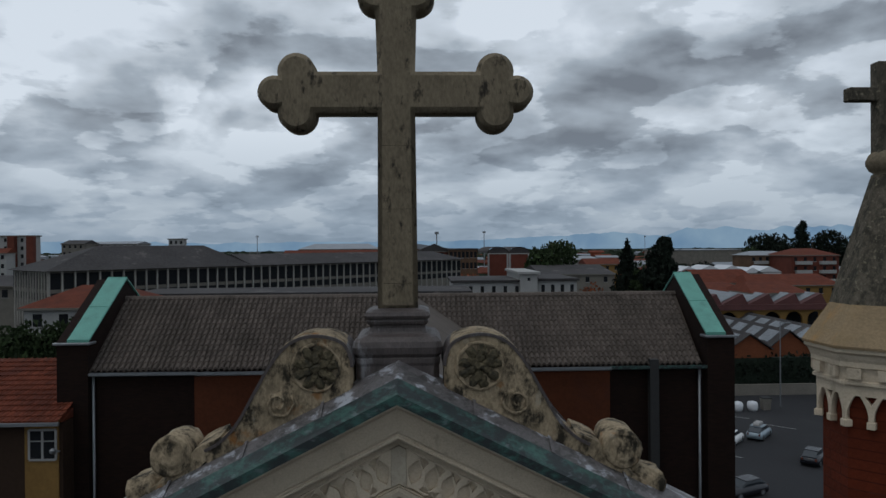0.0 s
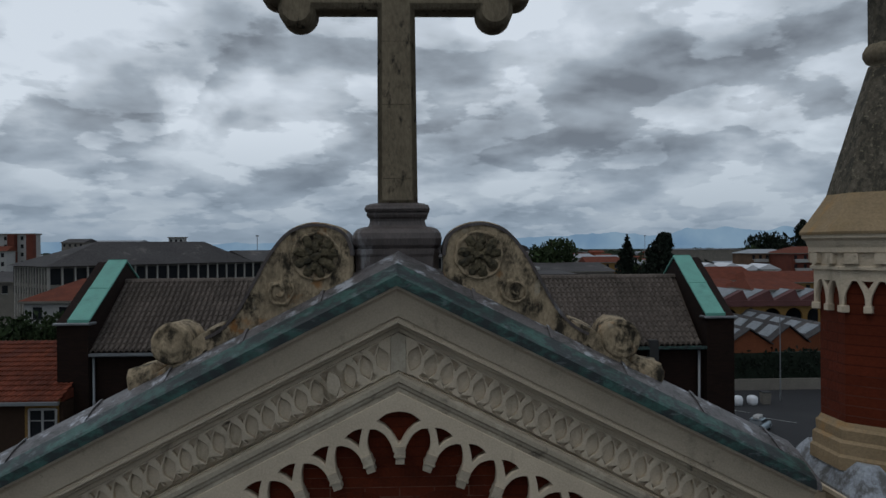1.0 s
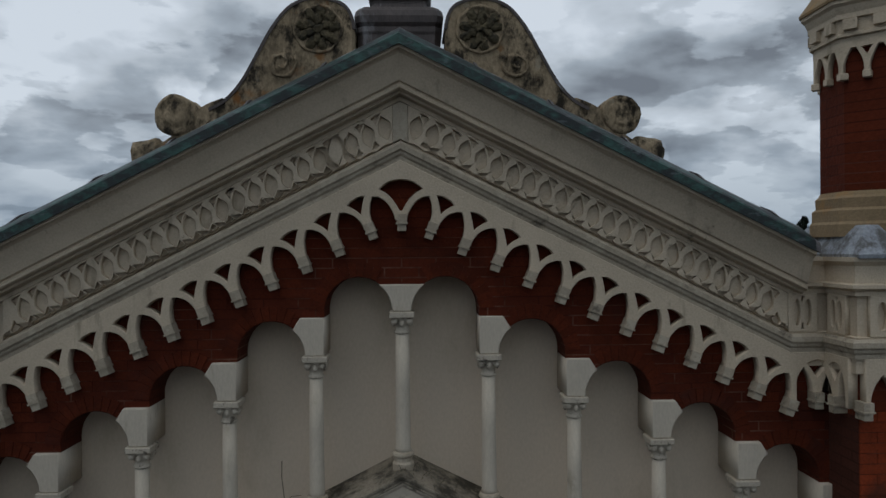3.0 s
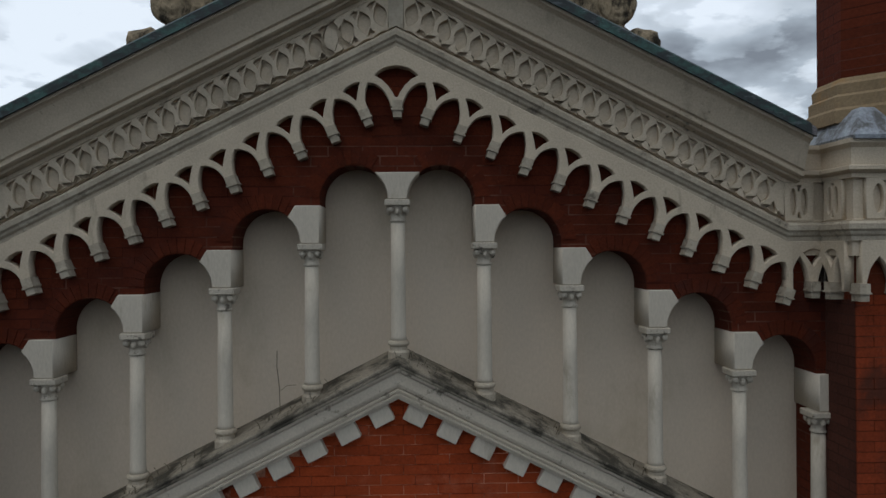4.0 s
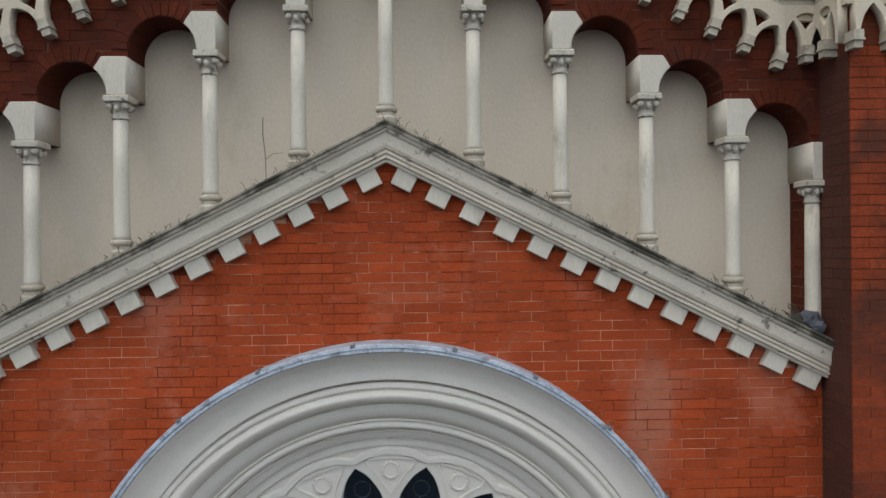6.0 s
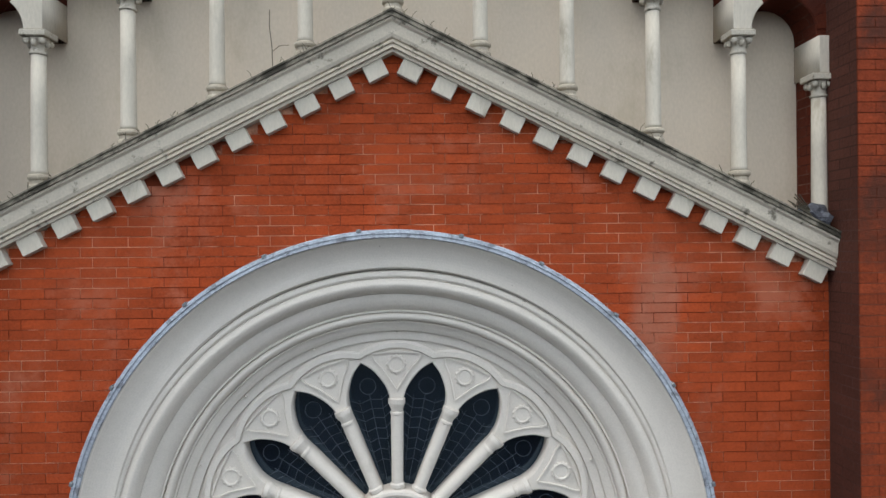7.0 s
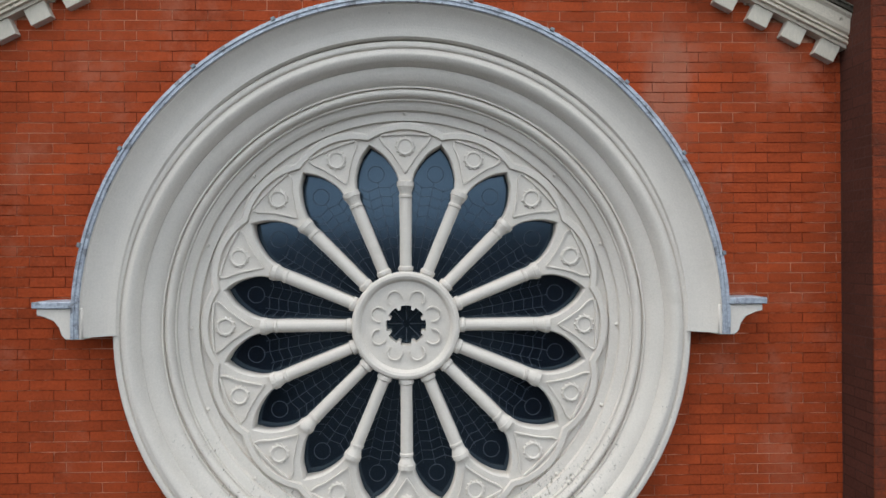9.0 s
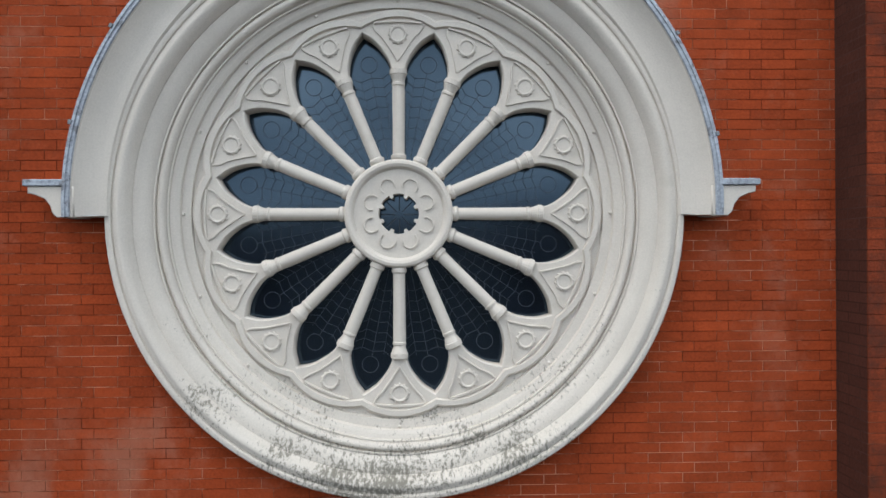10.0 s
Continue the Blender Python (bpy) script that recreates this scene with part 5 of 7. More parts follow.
def transept():
    tr = empty("transept", (0, 0, 0), "dark brick transept with a brown tiled roof", "transept", kind="structure")
    xl, xr, ye, yr, ze, zr = -13.35, 12.05, 23.7, 27.0, H - 4.9, H - 2.31
    tiled_slope("roof_tiles", xl, xr, ye - 0.25, ze - 0.15, yr, zr, ROOF_TILE, tr, rows=14, amp=0.12, loose=300)
    bm = loft(bmesh.new(), [[(x, yr, zr), (x, yr + 3.6, ze - 0.2), (x, yr + 3.6, ze - 0.4), (x, ye, ze - 0.4)] for x in (xl, xr)])
    part("roof_back", bm, ROOF_TILE, tr)
    part("ridge", loft(bmesh.new(), [[(x, yr + q, zr + w) for q, w in ((-0.16, -0.02), (-0.1, 0.08), (0, 0.12), (0.1, 0.08), (0.16, -0.02))] for x in (xl, xr)]), ROOF_TILE, tr)
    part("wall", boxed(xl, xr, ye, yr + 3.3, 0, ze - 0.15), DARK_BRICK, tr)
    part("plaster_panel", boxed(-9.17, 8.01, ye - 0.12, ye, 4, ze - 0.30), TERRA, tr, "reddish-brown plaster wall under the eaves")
    for x0, x1 in ((xl, -9.0), (-9.0, 8.0), (8.0, xr)):
        off = 0.14 if x0 == -9.0 else 0.0
        bm = loft(bmesh.new(), [[(x, ye - 0.25 - off + q, ze - 0.22 + w) for q, w in ((-0.09, 0.05), (-0.09, -0.06), (-0.03, -0.1), (0.05, -0.06), (0.05, 0.05), (0.03, 0.05), (0.03, -0.03), (-0.07, -0.03), (-0.07, 0.05))] for x in (x0, x1)])
        part("gutter", bm, METAL if x0 != 8.0 else COPPER, tr)
    for x in (xl + 0.1, xr - 0.25):
        part("downpipe", turned([(0.06, 4), (0.06, ze - 0.3)], 10, m=Matrix.Translation((x, ye - 0.12, 0))), METAL, tr, smooth=True)
    part("flue", boxed(9.64, 10.01, ye - 0.36, ye - 0.02, 6, ze + 0.1), BLACK, tr, "black vertical flue pipe")
    # end gables with copper coping
    for side, x0, x1 in ((-1, xl - 1.25, xl), (1, xr, xr + 1.15)):
        za, zb = H - 3.75, H - 1.42
        y0, y1 = ye - 0.35, yr + 3.95
        pts = [(y0, 0), (y0, za - 0.05), (yr, zb), (y1, za - 0.2), (y1, 0)]
        bm = loft(bmesh.new(), [[(x, y, z) for y, z in pts] for x in (x0, x1)])
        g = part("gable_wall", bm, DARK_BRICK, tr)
        xa, xb = (x0 + 0.45, x1 + 0.05) if side < 0 else (x0 - 0.05, x1 - 0.40)
        for (ya, z1), (yb, z2) in (((y0 - 0.05, za - 0.05), (yr, zb)), ((yr, zb), (y1, za - 0.2))):
            bm = loft(bmesh.new(), [[(xa, y, z), (xb, y, z), (xb + 0.02, y, z + 0.03), (xb, y, z + 0.09), (xa, y, z + 0.09), (xa - 0.02, y, z + 0.03)] for y, z in ((ya, z1), (yb, z2))])
            c = part("coping", bm, COPPER_PALE, g, "bright green copper coping")
            for t in (0.0, 0.5):
                yy, zz = ya + (yb - ya) * t, z1 + (z2 - z1) * t
                bm = loft(bmesh.new(), [[(x, yy + q * (yb - ya) * 0.012, zz + q * (z2 - z1) * 0.012 + h) for q, h in ((0, 0.085), (0, 0.115), (1, 0.115), (1, 0.085))] for x in (xa - 0.01, xb + 0.01)])
                part("seam", bm, COPPER_PALE, c)
        part("kneeler", boxed(x0 - 0.12, x1 + 0.12, y0 - 0.12, y0 + 0.5, za - 0.16, za - 0.06, bevel=0.02), METAL, tr, "grey metal sheet on the gable shoulder")
    # nave roof that runs from the front into the transept
    nave = empty("nave_roof", (0, 0, 0), "grey-brown roof between front and transept", "roof", kind="structure")
    zn, hw = H - 2.4, 3.9
    bm = loft(bmesh.new(), [[(-hw, y, zn - hw * 0.62), (0, y, zn), (hw, y, zn - hw * 0.62), (hw, y, zn - hw * 0.62 - 0.2), (0, y, zn - 0.2), (-hw, y, zn - hw * 0.62 - 0.2)] for y in (0.56, 27.0)])
    part("roof_slope", bm, ROOF_TILE, nave)


transept()


# ---- houses, trees and cars round the church ----
def simple_house(name, x0, x1, y0, y1, z1, wall, roof, label, cols=6, floors=3, storey=3.1, ridge=0.0, along_x=True, eaves=0.4, win=(1.0, 1.4), hip=0.0, balcony=False, category="house", group=""):
    """A house with a flat, gabled or hipped roof and windows on the side that faces the church."""
    h = empty(name, ((x0 + x1) / 2, (y0 + y1) / 2, 0), label, category, group)
    w, d = x1 - x0, y1 - y0
    part("wall", boxed(-w / 2, w / 2, -d / 2, d / 2, 0, z1), wall, h)
    e = eaves
    if ridge:
        if along_x:
            a = [(-w / 2 - e, -d / 2 - e, z1), (w / 2 + e, -d / 2 - e, z1), (w / 2 + e, d / 2 + e, z1), (-w / 2 - e, d / 2 + e, z1)]
            b = [(-w / 2 - e + hip, 0, z1 + ridge), (w / 2 + e - hip, 0, z1 + ridge)]
            faces = [(0, 1, 5, 4), (2, 3, 4, 5), (0, 4, 3), (1, 2, 5), (3, 2, 1, 0)]
        else:
            a = [(-w / 2 - e, -d / 2 - e, z1), (w / 2 + e, -d / 2 - e, z1), (w / 2 + e, d / 2 + e, z1), (-w / 2 - e, d / 2 + e, z1)]
            b = [(0, -d / 2 - e + hip, z1 + ridge), (0, d / 2 + e - hip, z1 + ridge)]
            faces = [(0, 1, 4), (1, 2, 5, 4), (2, 3, 5), (3, 0, 4, 5), (3, 2, 1, 0)]
        bm = bmesh.new()
        vs = [bm.verts.new(p) for p in a + b]
        for f in faces:
            bm.faces.new([vs[i] for i in f])
        bmesh.ops.translate(bm, verts=bm.verts, vec=(0, 0, 0.01))
        part("roof", bm, roof, h)
        part("eaves_board", boxed(-w / 2 - e, w / 2 + e, -d / 2 - e, d / 2 + e, z1 - 0.25, z1 - 0.002), CONCRETE, h)
    else:
        part("roof", boxed(-w / 2 - e, w / 2 + e, -d / 2 - e, d / 2 + e, z1 - 0.05, z1 + 0.35), roof, h)
    for f in range(floors):
        zt = z1 - 0.7 - f * storey
        for c in range(cols):
            x = -w / 2 + w * (c + 0.5) / cols
            if zt - win[1] < 0.3:
                continue
            wn = part("window", boxed(x - win[0] / 2, x + win[0] / 2, -d / 2 - 0.03, -d / 2 + 0.1, zt - win[1], zt), DARK, h)
            if win[0] > 0.7:
                part("window_frame", boxed(x - win[0] / 2 - 0.08, x + win[0] / 2 + 0.08, -d / 2 - 0.08, -d / 2 - 0.0, zt - win[1] - 0.1, zt - win[1]), PLASTER_WHITE, wn)
        if balcony:
            for sx in (-w * 0.25, w * 0.25):
                part("balcony", boxed(sx - w * 0.16, sx + w * 0.16, -d / 2 - 1.2, -d / 2, zt - 2.4, zt - 1.3), PLASTER_WHITE, h)
    return h


def factory():
    """Long old works with a hipped grey roof and rows of tall windows between pilasters."""
    ax, ay, bx, by = -58.30, 105.01, 10.65, 179.01
    length = math.hypot(bx - ax, by - ay)
    f = empty("old_factory", (ax, ay, 0), "long disused factory with grey roof, pilasters and dark windows", "factory")
    f.rotation_euler = (0, 0, math.atan2(by - ay, bx - ax))
    ze, dep = 18.53, 16.0
    part("wall", boxed(0, length, 0, dep, 0, ze), CONCRETE, f)
    split = length * 0.36
    bm = bmesh.new()
    for x0, x1, zr, h0, h1 in ((-0.8, split, 4.0, 11.0, 6.0), (split, length + 0.8, 2.2, 0.0, 5.0)):
        v = [bm.verts.new(p) for p in ((x0, -0.9, ze), (x1, -0.9, ze), (x1, dep + 0.9, ze), (x0, dep + 0.9, ze), (x0 + h0, dep * 0.42, ze + zr), (x1 - h1, dep * 0.42, ze + zr))]
        for q in ((0, 1, 5, 4), (2, 3, 4, 5), (0, 4, 3), (1, 2, 5), (3, 2, 1, 0)):
            bm.faces.new([v[i] for i in q])
    bmesh.ops.translate(bm, verts=bm.verts, vec=(0, 0, 0.02))
    part("roof", bm, SLATE, f)
    bays = 52
    for face in (0, 1):
        n = bays if face == 0 else 13
        run = length if face == 0 else dep
        for i in range(n):
            a = run * (i + 0.12) / n
            b = run * (i + 0.92) / n
            for z0, z1 in ((ze - 2.9, ze - 0.35), (ze - 4.7, ze - 3.5)):
                if face == 0:
                    part("window", boxed(a, b, -0.04, 0.1, z0, z1), DARK, f)
                else:
                    part("window", boxed(-0.04, 0.1, a, b, z0, z1), DARK, f)
            mid = run * (i + 0.02) / n
            if face == 0:
                part("pilaster", boxed(mid - 0.14, mid + 0.14, -0.22, 0, 4, ze - 0.1), PILASTER, f)
            else:
                part("pilaster", boxed(-0.22, 0, mid - 0.16, mid + 0.16, 4, ze - 0.1), PILASTER, f)


PILASTER = material("pale_concrete_pilaster", (0.27, 0.255, 0.23), 0.9, 0.2, 0.5, 6, 0.1)
factory()
simple_house("dark_low_works", -38.55, 6.55, 87.01, 99.01, 15.69, PLASTER_BROWN, SLATE, "low works with a dark flat roof", 0, 0, category="building")

TERRA_WALL = material("orange_gable_plaster", (0.14, 0.045, 0.02), 0.9, 0.2, 0.4, 5, 0.1)
simple_house("apartment_block", -158.06, -142.93, 255.01, 259.01, 26.95, PLASTER_WHITE, CONCRETE, "white and red apartment block with flat roof", 5, 5, 3.0, category="building")
simple_house("apartment_block", -149.21, -138.42, 230.01, 235.01, 20.92, PLASTER_WHITE, RED_TILE, "white apartment block with a red tiled roof", 4, 4, 3.0, ridge=1.6, category="building")
for x0, x1 in ((-151.72, -149.18), (-144.93, -142.38)):
    tagged(part("stair_tower", boxed(x0, x1, 253.01, 255.01, 0, 26.95), FAR_BRICK), "red rendered stair tower of the apartment block", "stair tower")
simple_house("far_block", -169.02, -158.74, 325.01, 340.01, 24.56, CONCRETE, SLATE, "dark grey building with a pitched roof", 4, 2, ridge=1.8, category="building")
simple_house("far_block", -168.23, -139.95, 340.01, 357.01, 24.54, PLASTER_WHITE, PALE_ROOF, "pale building with a light sheet roof", 9, 2, ridge=1.2, category="building")
simple_house("tower_block", -112.01, -105.40, 305.01, 309.01, 26.08, PLASTER_WHITE, CONCRETE, "white and brown tower block with flat roof", 3, 5, category="building")
simple_house("white_house", -43.97, -32.47, 73.01, 85.01, 15.49, PLASTER_WHITE, RED_TILE, "white house with a hipped red tile roof", 4, 2, 3.2, ridge=2.2, hip=4.0, eaves=0.5)
simple_house("low_shed", -80.31, -70.06, 120.01, 140.01, 15.57, CONCRETE, SLATE, "low grey shed with a shallow roof", 4, 1, ridge=1.5, category="shed")
simple_house("red_works", -60.20, -13.47, 295.01, 315.01, 17.53, FAR_BRICK, RED_TILE, "long works with a red roof", 12, 1, ridge=3.2, category="building")
simple_house("long_shed", -66.95, -24.90, 375.01, 415.01, 21.02, CONCRETE, PALE_ROOF, "long industrial shed with a pale grey roof", 8, 1, ridge=3.0, hip=6.0, category="shed")
simple_house("long_shed", -24.37, 16.79, 367.01, 405.01, 20.75, FAR_BRICK, PALE_ROOF, "brick industrial shed with a pale roof", 8, 1, ridge=3.0, along_x=False, category="shed")
simple_house("brick_gable_hall", -1.30, 10.89, 235.01, 285.01, 20.32, FAR_BRICK, SLATE, "red brick hall with a gabled front", 5, 2, 3.4, ridge=2.6, along_x=False, category="hall")
simple_house("ochre_factory", 9.42, 18.77, 223.01, 255.01, 20.89, FAR_BROWN, SLATE, "ochre brick factory front with tall windows", 7, 2, 3.6, win=(0.9, 2.0), category="building")


def vaulted_hall(x0, x1, y0, z1, rise):
    h = empty("vaulted_hall", ((x0 + x1) / 2, y0, 0), "red brick hall with a grey barrel roof", "hall", "pair of vaulted halls")
    w = (x1 - x0) / 2
    part("wall", boxed(-w, w, 0, 0.4, 0, z1), FAR_BRICK, h)
    head = [(w, z1)] + [(w * math.cos(radians(a)), z1 + rise * math.sin(radians(a))) for a in range(15, 180, 15)] + [(-w, z1)]
    finish("tympanum", plate([head], 0.02, 0.38), SLATE, h)
    part("string_course", boxed(-w, w, -0.12, 0, z1 - 0.2, z1 + 0.1), PLASTER_WHITE, h)
    bm = loft(bmesh.new(), [[(w * 1.02 * math.cos(radians(a)), y, z1 + 0.15 + rise * math.sin(radians(a))) for a in range(0, 181, 15)] for y in (-0.2, 40)], closed=False)
    part("roof", bm, SLATE, h)
    part("side_wall", boxed(w - 0.4, w, 0.4, 40, 0, z1), FAR_BRICK, h)
    for x in (-w + 0.3, w - 0.3):
        part("pilaster", boxed(x - 0.3, x + 0.3, -0.2, 0, 0, z1), PLASTER_WHITE, h)


vaulted_hall(22.90, 30.06, 231.01, 19.40, 2.2)
vaulted_hall(30.25, 37.41, 231.01, 19.34, 2.2)
simple_house("white_office", 5.64, 17.53, 113.01, 130.01, 15.79, PLASTER_WHITE, SLATE, "low white office with a dark roof", 6, 2, 3.2, win=(0.6, 1.2), category="building")
simple_house("white_office", 17.00, 19.98, 112.01, 130.01, 17.20, PLASTER_WHITE, PLASTER_WHITE, "taller white block of the office", 1, 1, win=(0.5, 0.5), category="building")
simple_house("white_office", 20.24, 26.92, 113.01, 130.01, 15.96, PLASTER_WHITE, SLATE, "low white office wing with narrow windows", 4, 2, 2.6, win=(0.6, 1.4), category="building")
simple_house("grey_roofed_works", 31.82, 51.00, 175.01, 210.01, 14.39, CONCRETE, SLATE, "low works with a broad dark grey roof", 4, 1, ridge=2.0, category="building")
simple_house("red_roofed_house", 60.52, 72.82, 245.01, 257.01, 15.05, PLASTER_OCHRE, RED_TILE, "small house with a red tile roof", 4, 1, ridge=2.0)
simple_house("white_shed", 57.60, 70.22, 265.01, 295.01, 16.34, PLASTER_WHITE, PALE_ROOF, "white shed with a low pale roof", 3, 1, ridge=1.2, category="shed")
simple_house("far_warehouse", 189.63, 251.44, 515.01, 575.01, 17.59, CONCRETE, PALE_ROOF, "long pale warehouse on the plain", 0, 0, category="warehouse")
simple_house("brown_flats", 116.34, 130.89, 235.01, 249.01, 18.01, FAR_BROWN, PALE_ROOF, "ochre brick flats with a pale low roof", 6, 3, 2.9, ridge=1.4, hip=3.0, balcony=True, category="building")
simple_house("red_roofed_flats", 123.27, 139.57, 221.01, 237.01, 18.12, FAR_BRICK, RED_TILE, "brown brick flats with balconies and a red roof", 5, 4, 3.0, ridge=2.2, hip=5.0, balcony=True, category="building")
TENT = material("white_tent_fabric", (0.5, 0.51, 0.53), 0.8, 0.06, 0.3, 4, 0.0)
simple_house("white_tent", 74.75, 81.24, 193.01, 203.01, 14.02, TENT, TENT, "white fabric market tent with a pitched top", 0, 0, ridge=1.6, along_x=False, eaves=0.1, category="tent", group="row of white tents")
simple_house("white_tent", 80.43, 87.73, 193.01, 203.01, 14.29, TENT, TENT, "white fabric market tent with a pitched top", 0, 0, ridge=1.6, along_x=False, eaves=0.1, category="tent", group="row of white tents")
simple_house("white_tent", 87.24, 94.22, 193.01, 203.01, 14.24, TENT, TENT, "white fabric market tent with a pitched top", 0, 0, ridge=1.6, along_x=False, eaves=0.1, category="tent", group="row of white tents")
simple_house("white_tent", 93.74, 99.58, 193.01, 203.01, 13.55, TENT, TENT, "white fabric market tent with a pitched top", 0, 0, ridge=1.6, along_x=False, eaves=0.1, category="tent", group="row of white tents")
simple_house("white_tent", 97.96, 105.10, 193.01, 203.01, 13.83, TENT, TENT, "white fabric market tent with a pitched top", 0, 0, ridge=1.6, along_x=False, eaves=0.1, category="tent", group="row of white tents")
simple_house("red_roofed_house", 67.77, 86.10, 167.01, 181.01, 12.17, PLASTER_WHITE, RED_TILE, "long house with a red tile roof", 7, 2, 3.0, ridge=3.24, hip=2.0)
simple_house("red_roofed_house", 79.90, 102.22, 160.01, 174.01, 11.89, PLASTER_OCHRE, RED_TILE, "low building with a broad red roof", 7, 2, 3.0, ridge=2.49, hip=2.0)
simple_house("red_roofed_house", 55.44, 72.04, 145.01, 159.01, 11.48, PLASTER_WHITE, RED_TILE, "row house with a red tile roof", 7, 2, 3.0, ridge=1.84, hip=2.0)
simple_house("red_roofed_house", 68.39, 79.87, 135.01, 149.01, 11.84, PLASTER_WHITE, RED_TILE, "white house with a hipped red roof", 7, 2, 3.0, ridge=1.98, hip=2.0)


def arcade_works():
    """Yellow arcaded building with a sawtooth roof of grey lights and dark red slopes."""
    x0, x1, y0 = 54.45, 80.90, 130.01
    z1 = 9.36
    f = empty("arcade_works", (x0, y0, 0), "yellow arcaded works with a sawtooth roof", "building")
    w = x1 - x0
    n = 6
    holes = []
    for i in range(n):
        cx, r = w * (i + 0.5) / n, w / n * 0.39
        holes.append([(cx + r, 0.5), (cx + r, z1 - 2.6)] + arc(cx, z1 - 2.6, r, 0, 180, 10)[1:-1] + [(cx - r, z1 - 2.6), (cx - r, 0.5)])
    finish("wall", plate([[(0, 0), (w, 0), (w, z1), (0, z1)]] + holes, 0, 0.5), PLASTER_OCHRE, f)
    # added backing; shade behind the open arches is put into its near-black colour
    part("dark_arch_backing", boxed(0, w, 3, 3.4, 0, z1), DARK, f)
    part("canopy", boxed(-0.4, w + 0.4, -0.6, 0.6, z1 - 0.5, z1 + 0.6), MAROON, f)
    for i in range(n - 1):
        a = w * i / (n - 1)
        b = w * (i + 1) / (n - 1)
        bm = loft(bmesh.new(), [[(a, y, z1 + 0.62), (a + (b - a) * 0.80, y, z1 + 2.7), (b, y, z1 + 0.62)] for y in (0, 26)])
        t = part("roof", bm, MAROON, f)
        m = [(a + 0.5, z1 + 0.96), (a + (b - a) * 0.74, z1 + 2.66)]
        bm = loft(bmesh.new(), [[(m[0][0], y, m[0][1]), (m[1][0], y, m[1][1]), (m[1][0], y, m[1][1] + 0.06), (m[0][0], y, m[0][1] + 0.06)] for y in (1.5, 25)])
        part("skylight", bm, RIBBED, t)


def ribbed_sheds():
    """Sheds with orange gables and ribbed skylight roofs behind the car park."""
    for k, (px0, px1, d, top, low) in enumerate(((45.30, 51.53, 95.01, 8.53, 6.40), (53.58, 59.38, 99.01, 8.47, 6.08), (61.65, 68.74, 103.01, 8.08, 5.95))):
        s = empty("ribbed_shed", (px0, d, 0), "shed with orange plaster gable and ribbed skylights", "shed", "row of ribbed sheds")
        w = px1 - px0
        poly = [(0, 0), (w, 0), (w, low), (w * 0.5, top), (0, low)]
        bm = loft(bmesh.new(), [[(x, y, z) for x, z in poly] for y in (0, 28)])
        part("wall", bm, TERRA_WALL, s)
        for a, b in (((-0.3, low - 0.05), (w * 0.5, top + 0.12)), ((w * 0.5, top + 0.12), (w + 0.3, low - 0.05))):
            bm = loft(bmesh.new(), [[(a[0], y, a[1] + 0.04), (b[0], y, b[1] + 0.04), (b[0], y, b[1] + 0.2), (a[0], y, a[1] + 0.2)] for y in (-0.4, 28)])
            r = part("roof", bm, SLATE, s)
            for j in range(5):
                y0 = 1.5 + 5.2 * j
                p, q = (a[0] + (b[0] - a[0]) * 0.2, a[1] + (b[1] - a[1]) * 0.2), (a[0] + (b[0] - a[0]) * 0.8, a[1] + (b[1] - a[1]) * 0.8)
                bm = loft(bmesh.new(), [[(p[0], y, p[1] + 0.2), (q[0], y, q[1] + 0.2), (q[0], y, q[1] + 0.3), (p[0], y, p[1] + 0.3)] for y in (y0, y0 + 3.4)])
                part("skylight", bm, RIBBED, r)


MAROON = material("dark_red_sheet_roof", (0.085, 0.028, 0.026), 0.8, 0.25, 0.3, 4, 0.1)
RIBBED = material("grey_ribbed_skylight", (0.14, 0.155, 0.17), 0.5, 0.4, 0.6, 3, 0.1)
arcade_works()
ribbed_sheds()


# hedge wall and small things by the car park
def leaf_cloud(bm, centre, radii, count, size, rnd):
    for _ in range(count):
        while True:
            p = Vector((rnd.uniform(-1, 1), rnd.uniform(-1, 1), rnd.uniform(-1, 1)))
            if 0.35 < p.length < 1:
                break
        if noise.noise(Vector((p.x, p.y, p.z)) * 2.2 + Vector(centre) * 0.37) < -0.22:
            continue
        c = Vector(centre) + Vector((p.x * radii[0], p.y * radii[1], p.z * radii[2]))
        a = size * rnd.uniform(0.6, 1.4)
        q = Euler((rnd.uniform(0, 6.3), rnd.uniform(0, 6.3), rnd.uniform(0, 6.3))).to_matrix()
        vs = [bm.verts.new(c + q @ Vector(v) * a) for v in ((-1, 0, 0), (0, -0.5, 0.15), (1, 0, 0), (0, 0.5, 0.15))]
        bm.faces.new(vs)


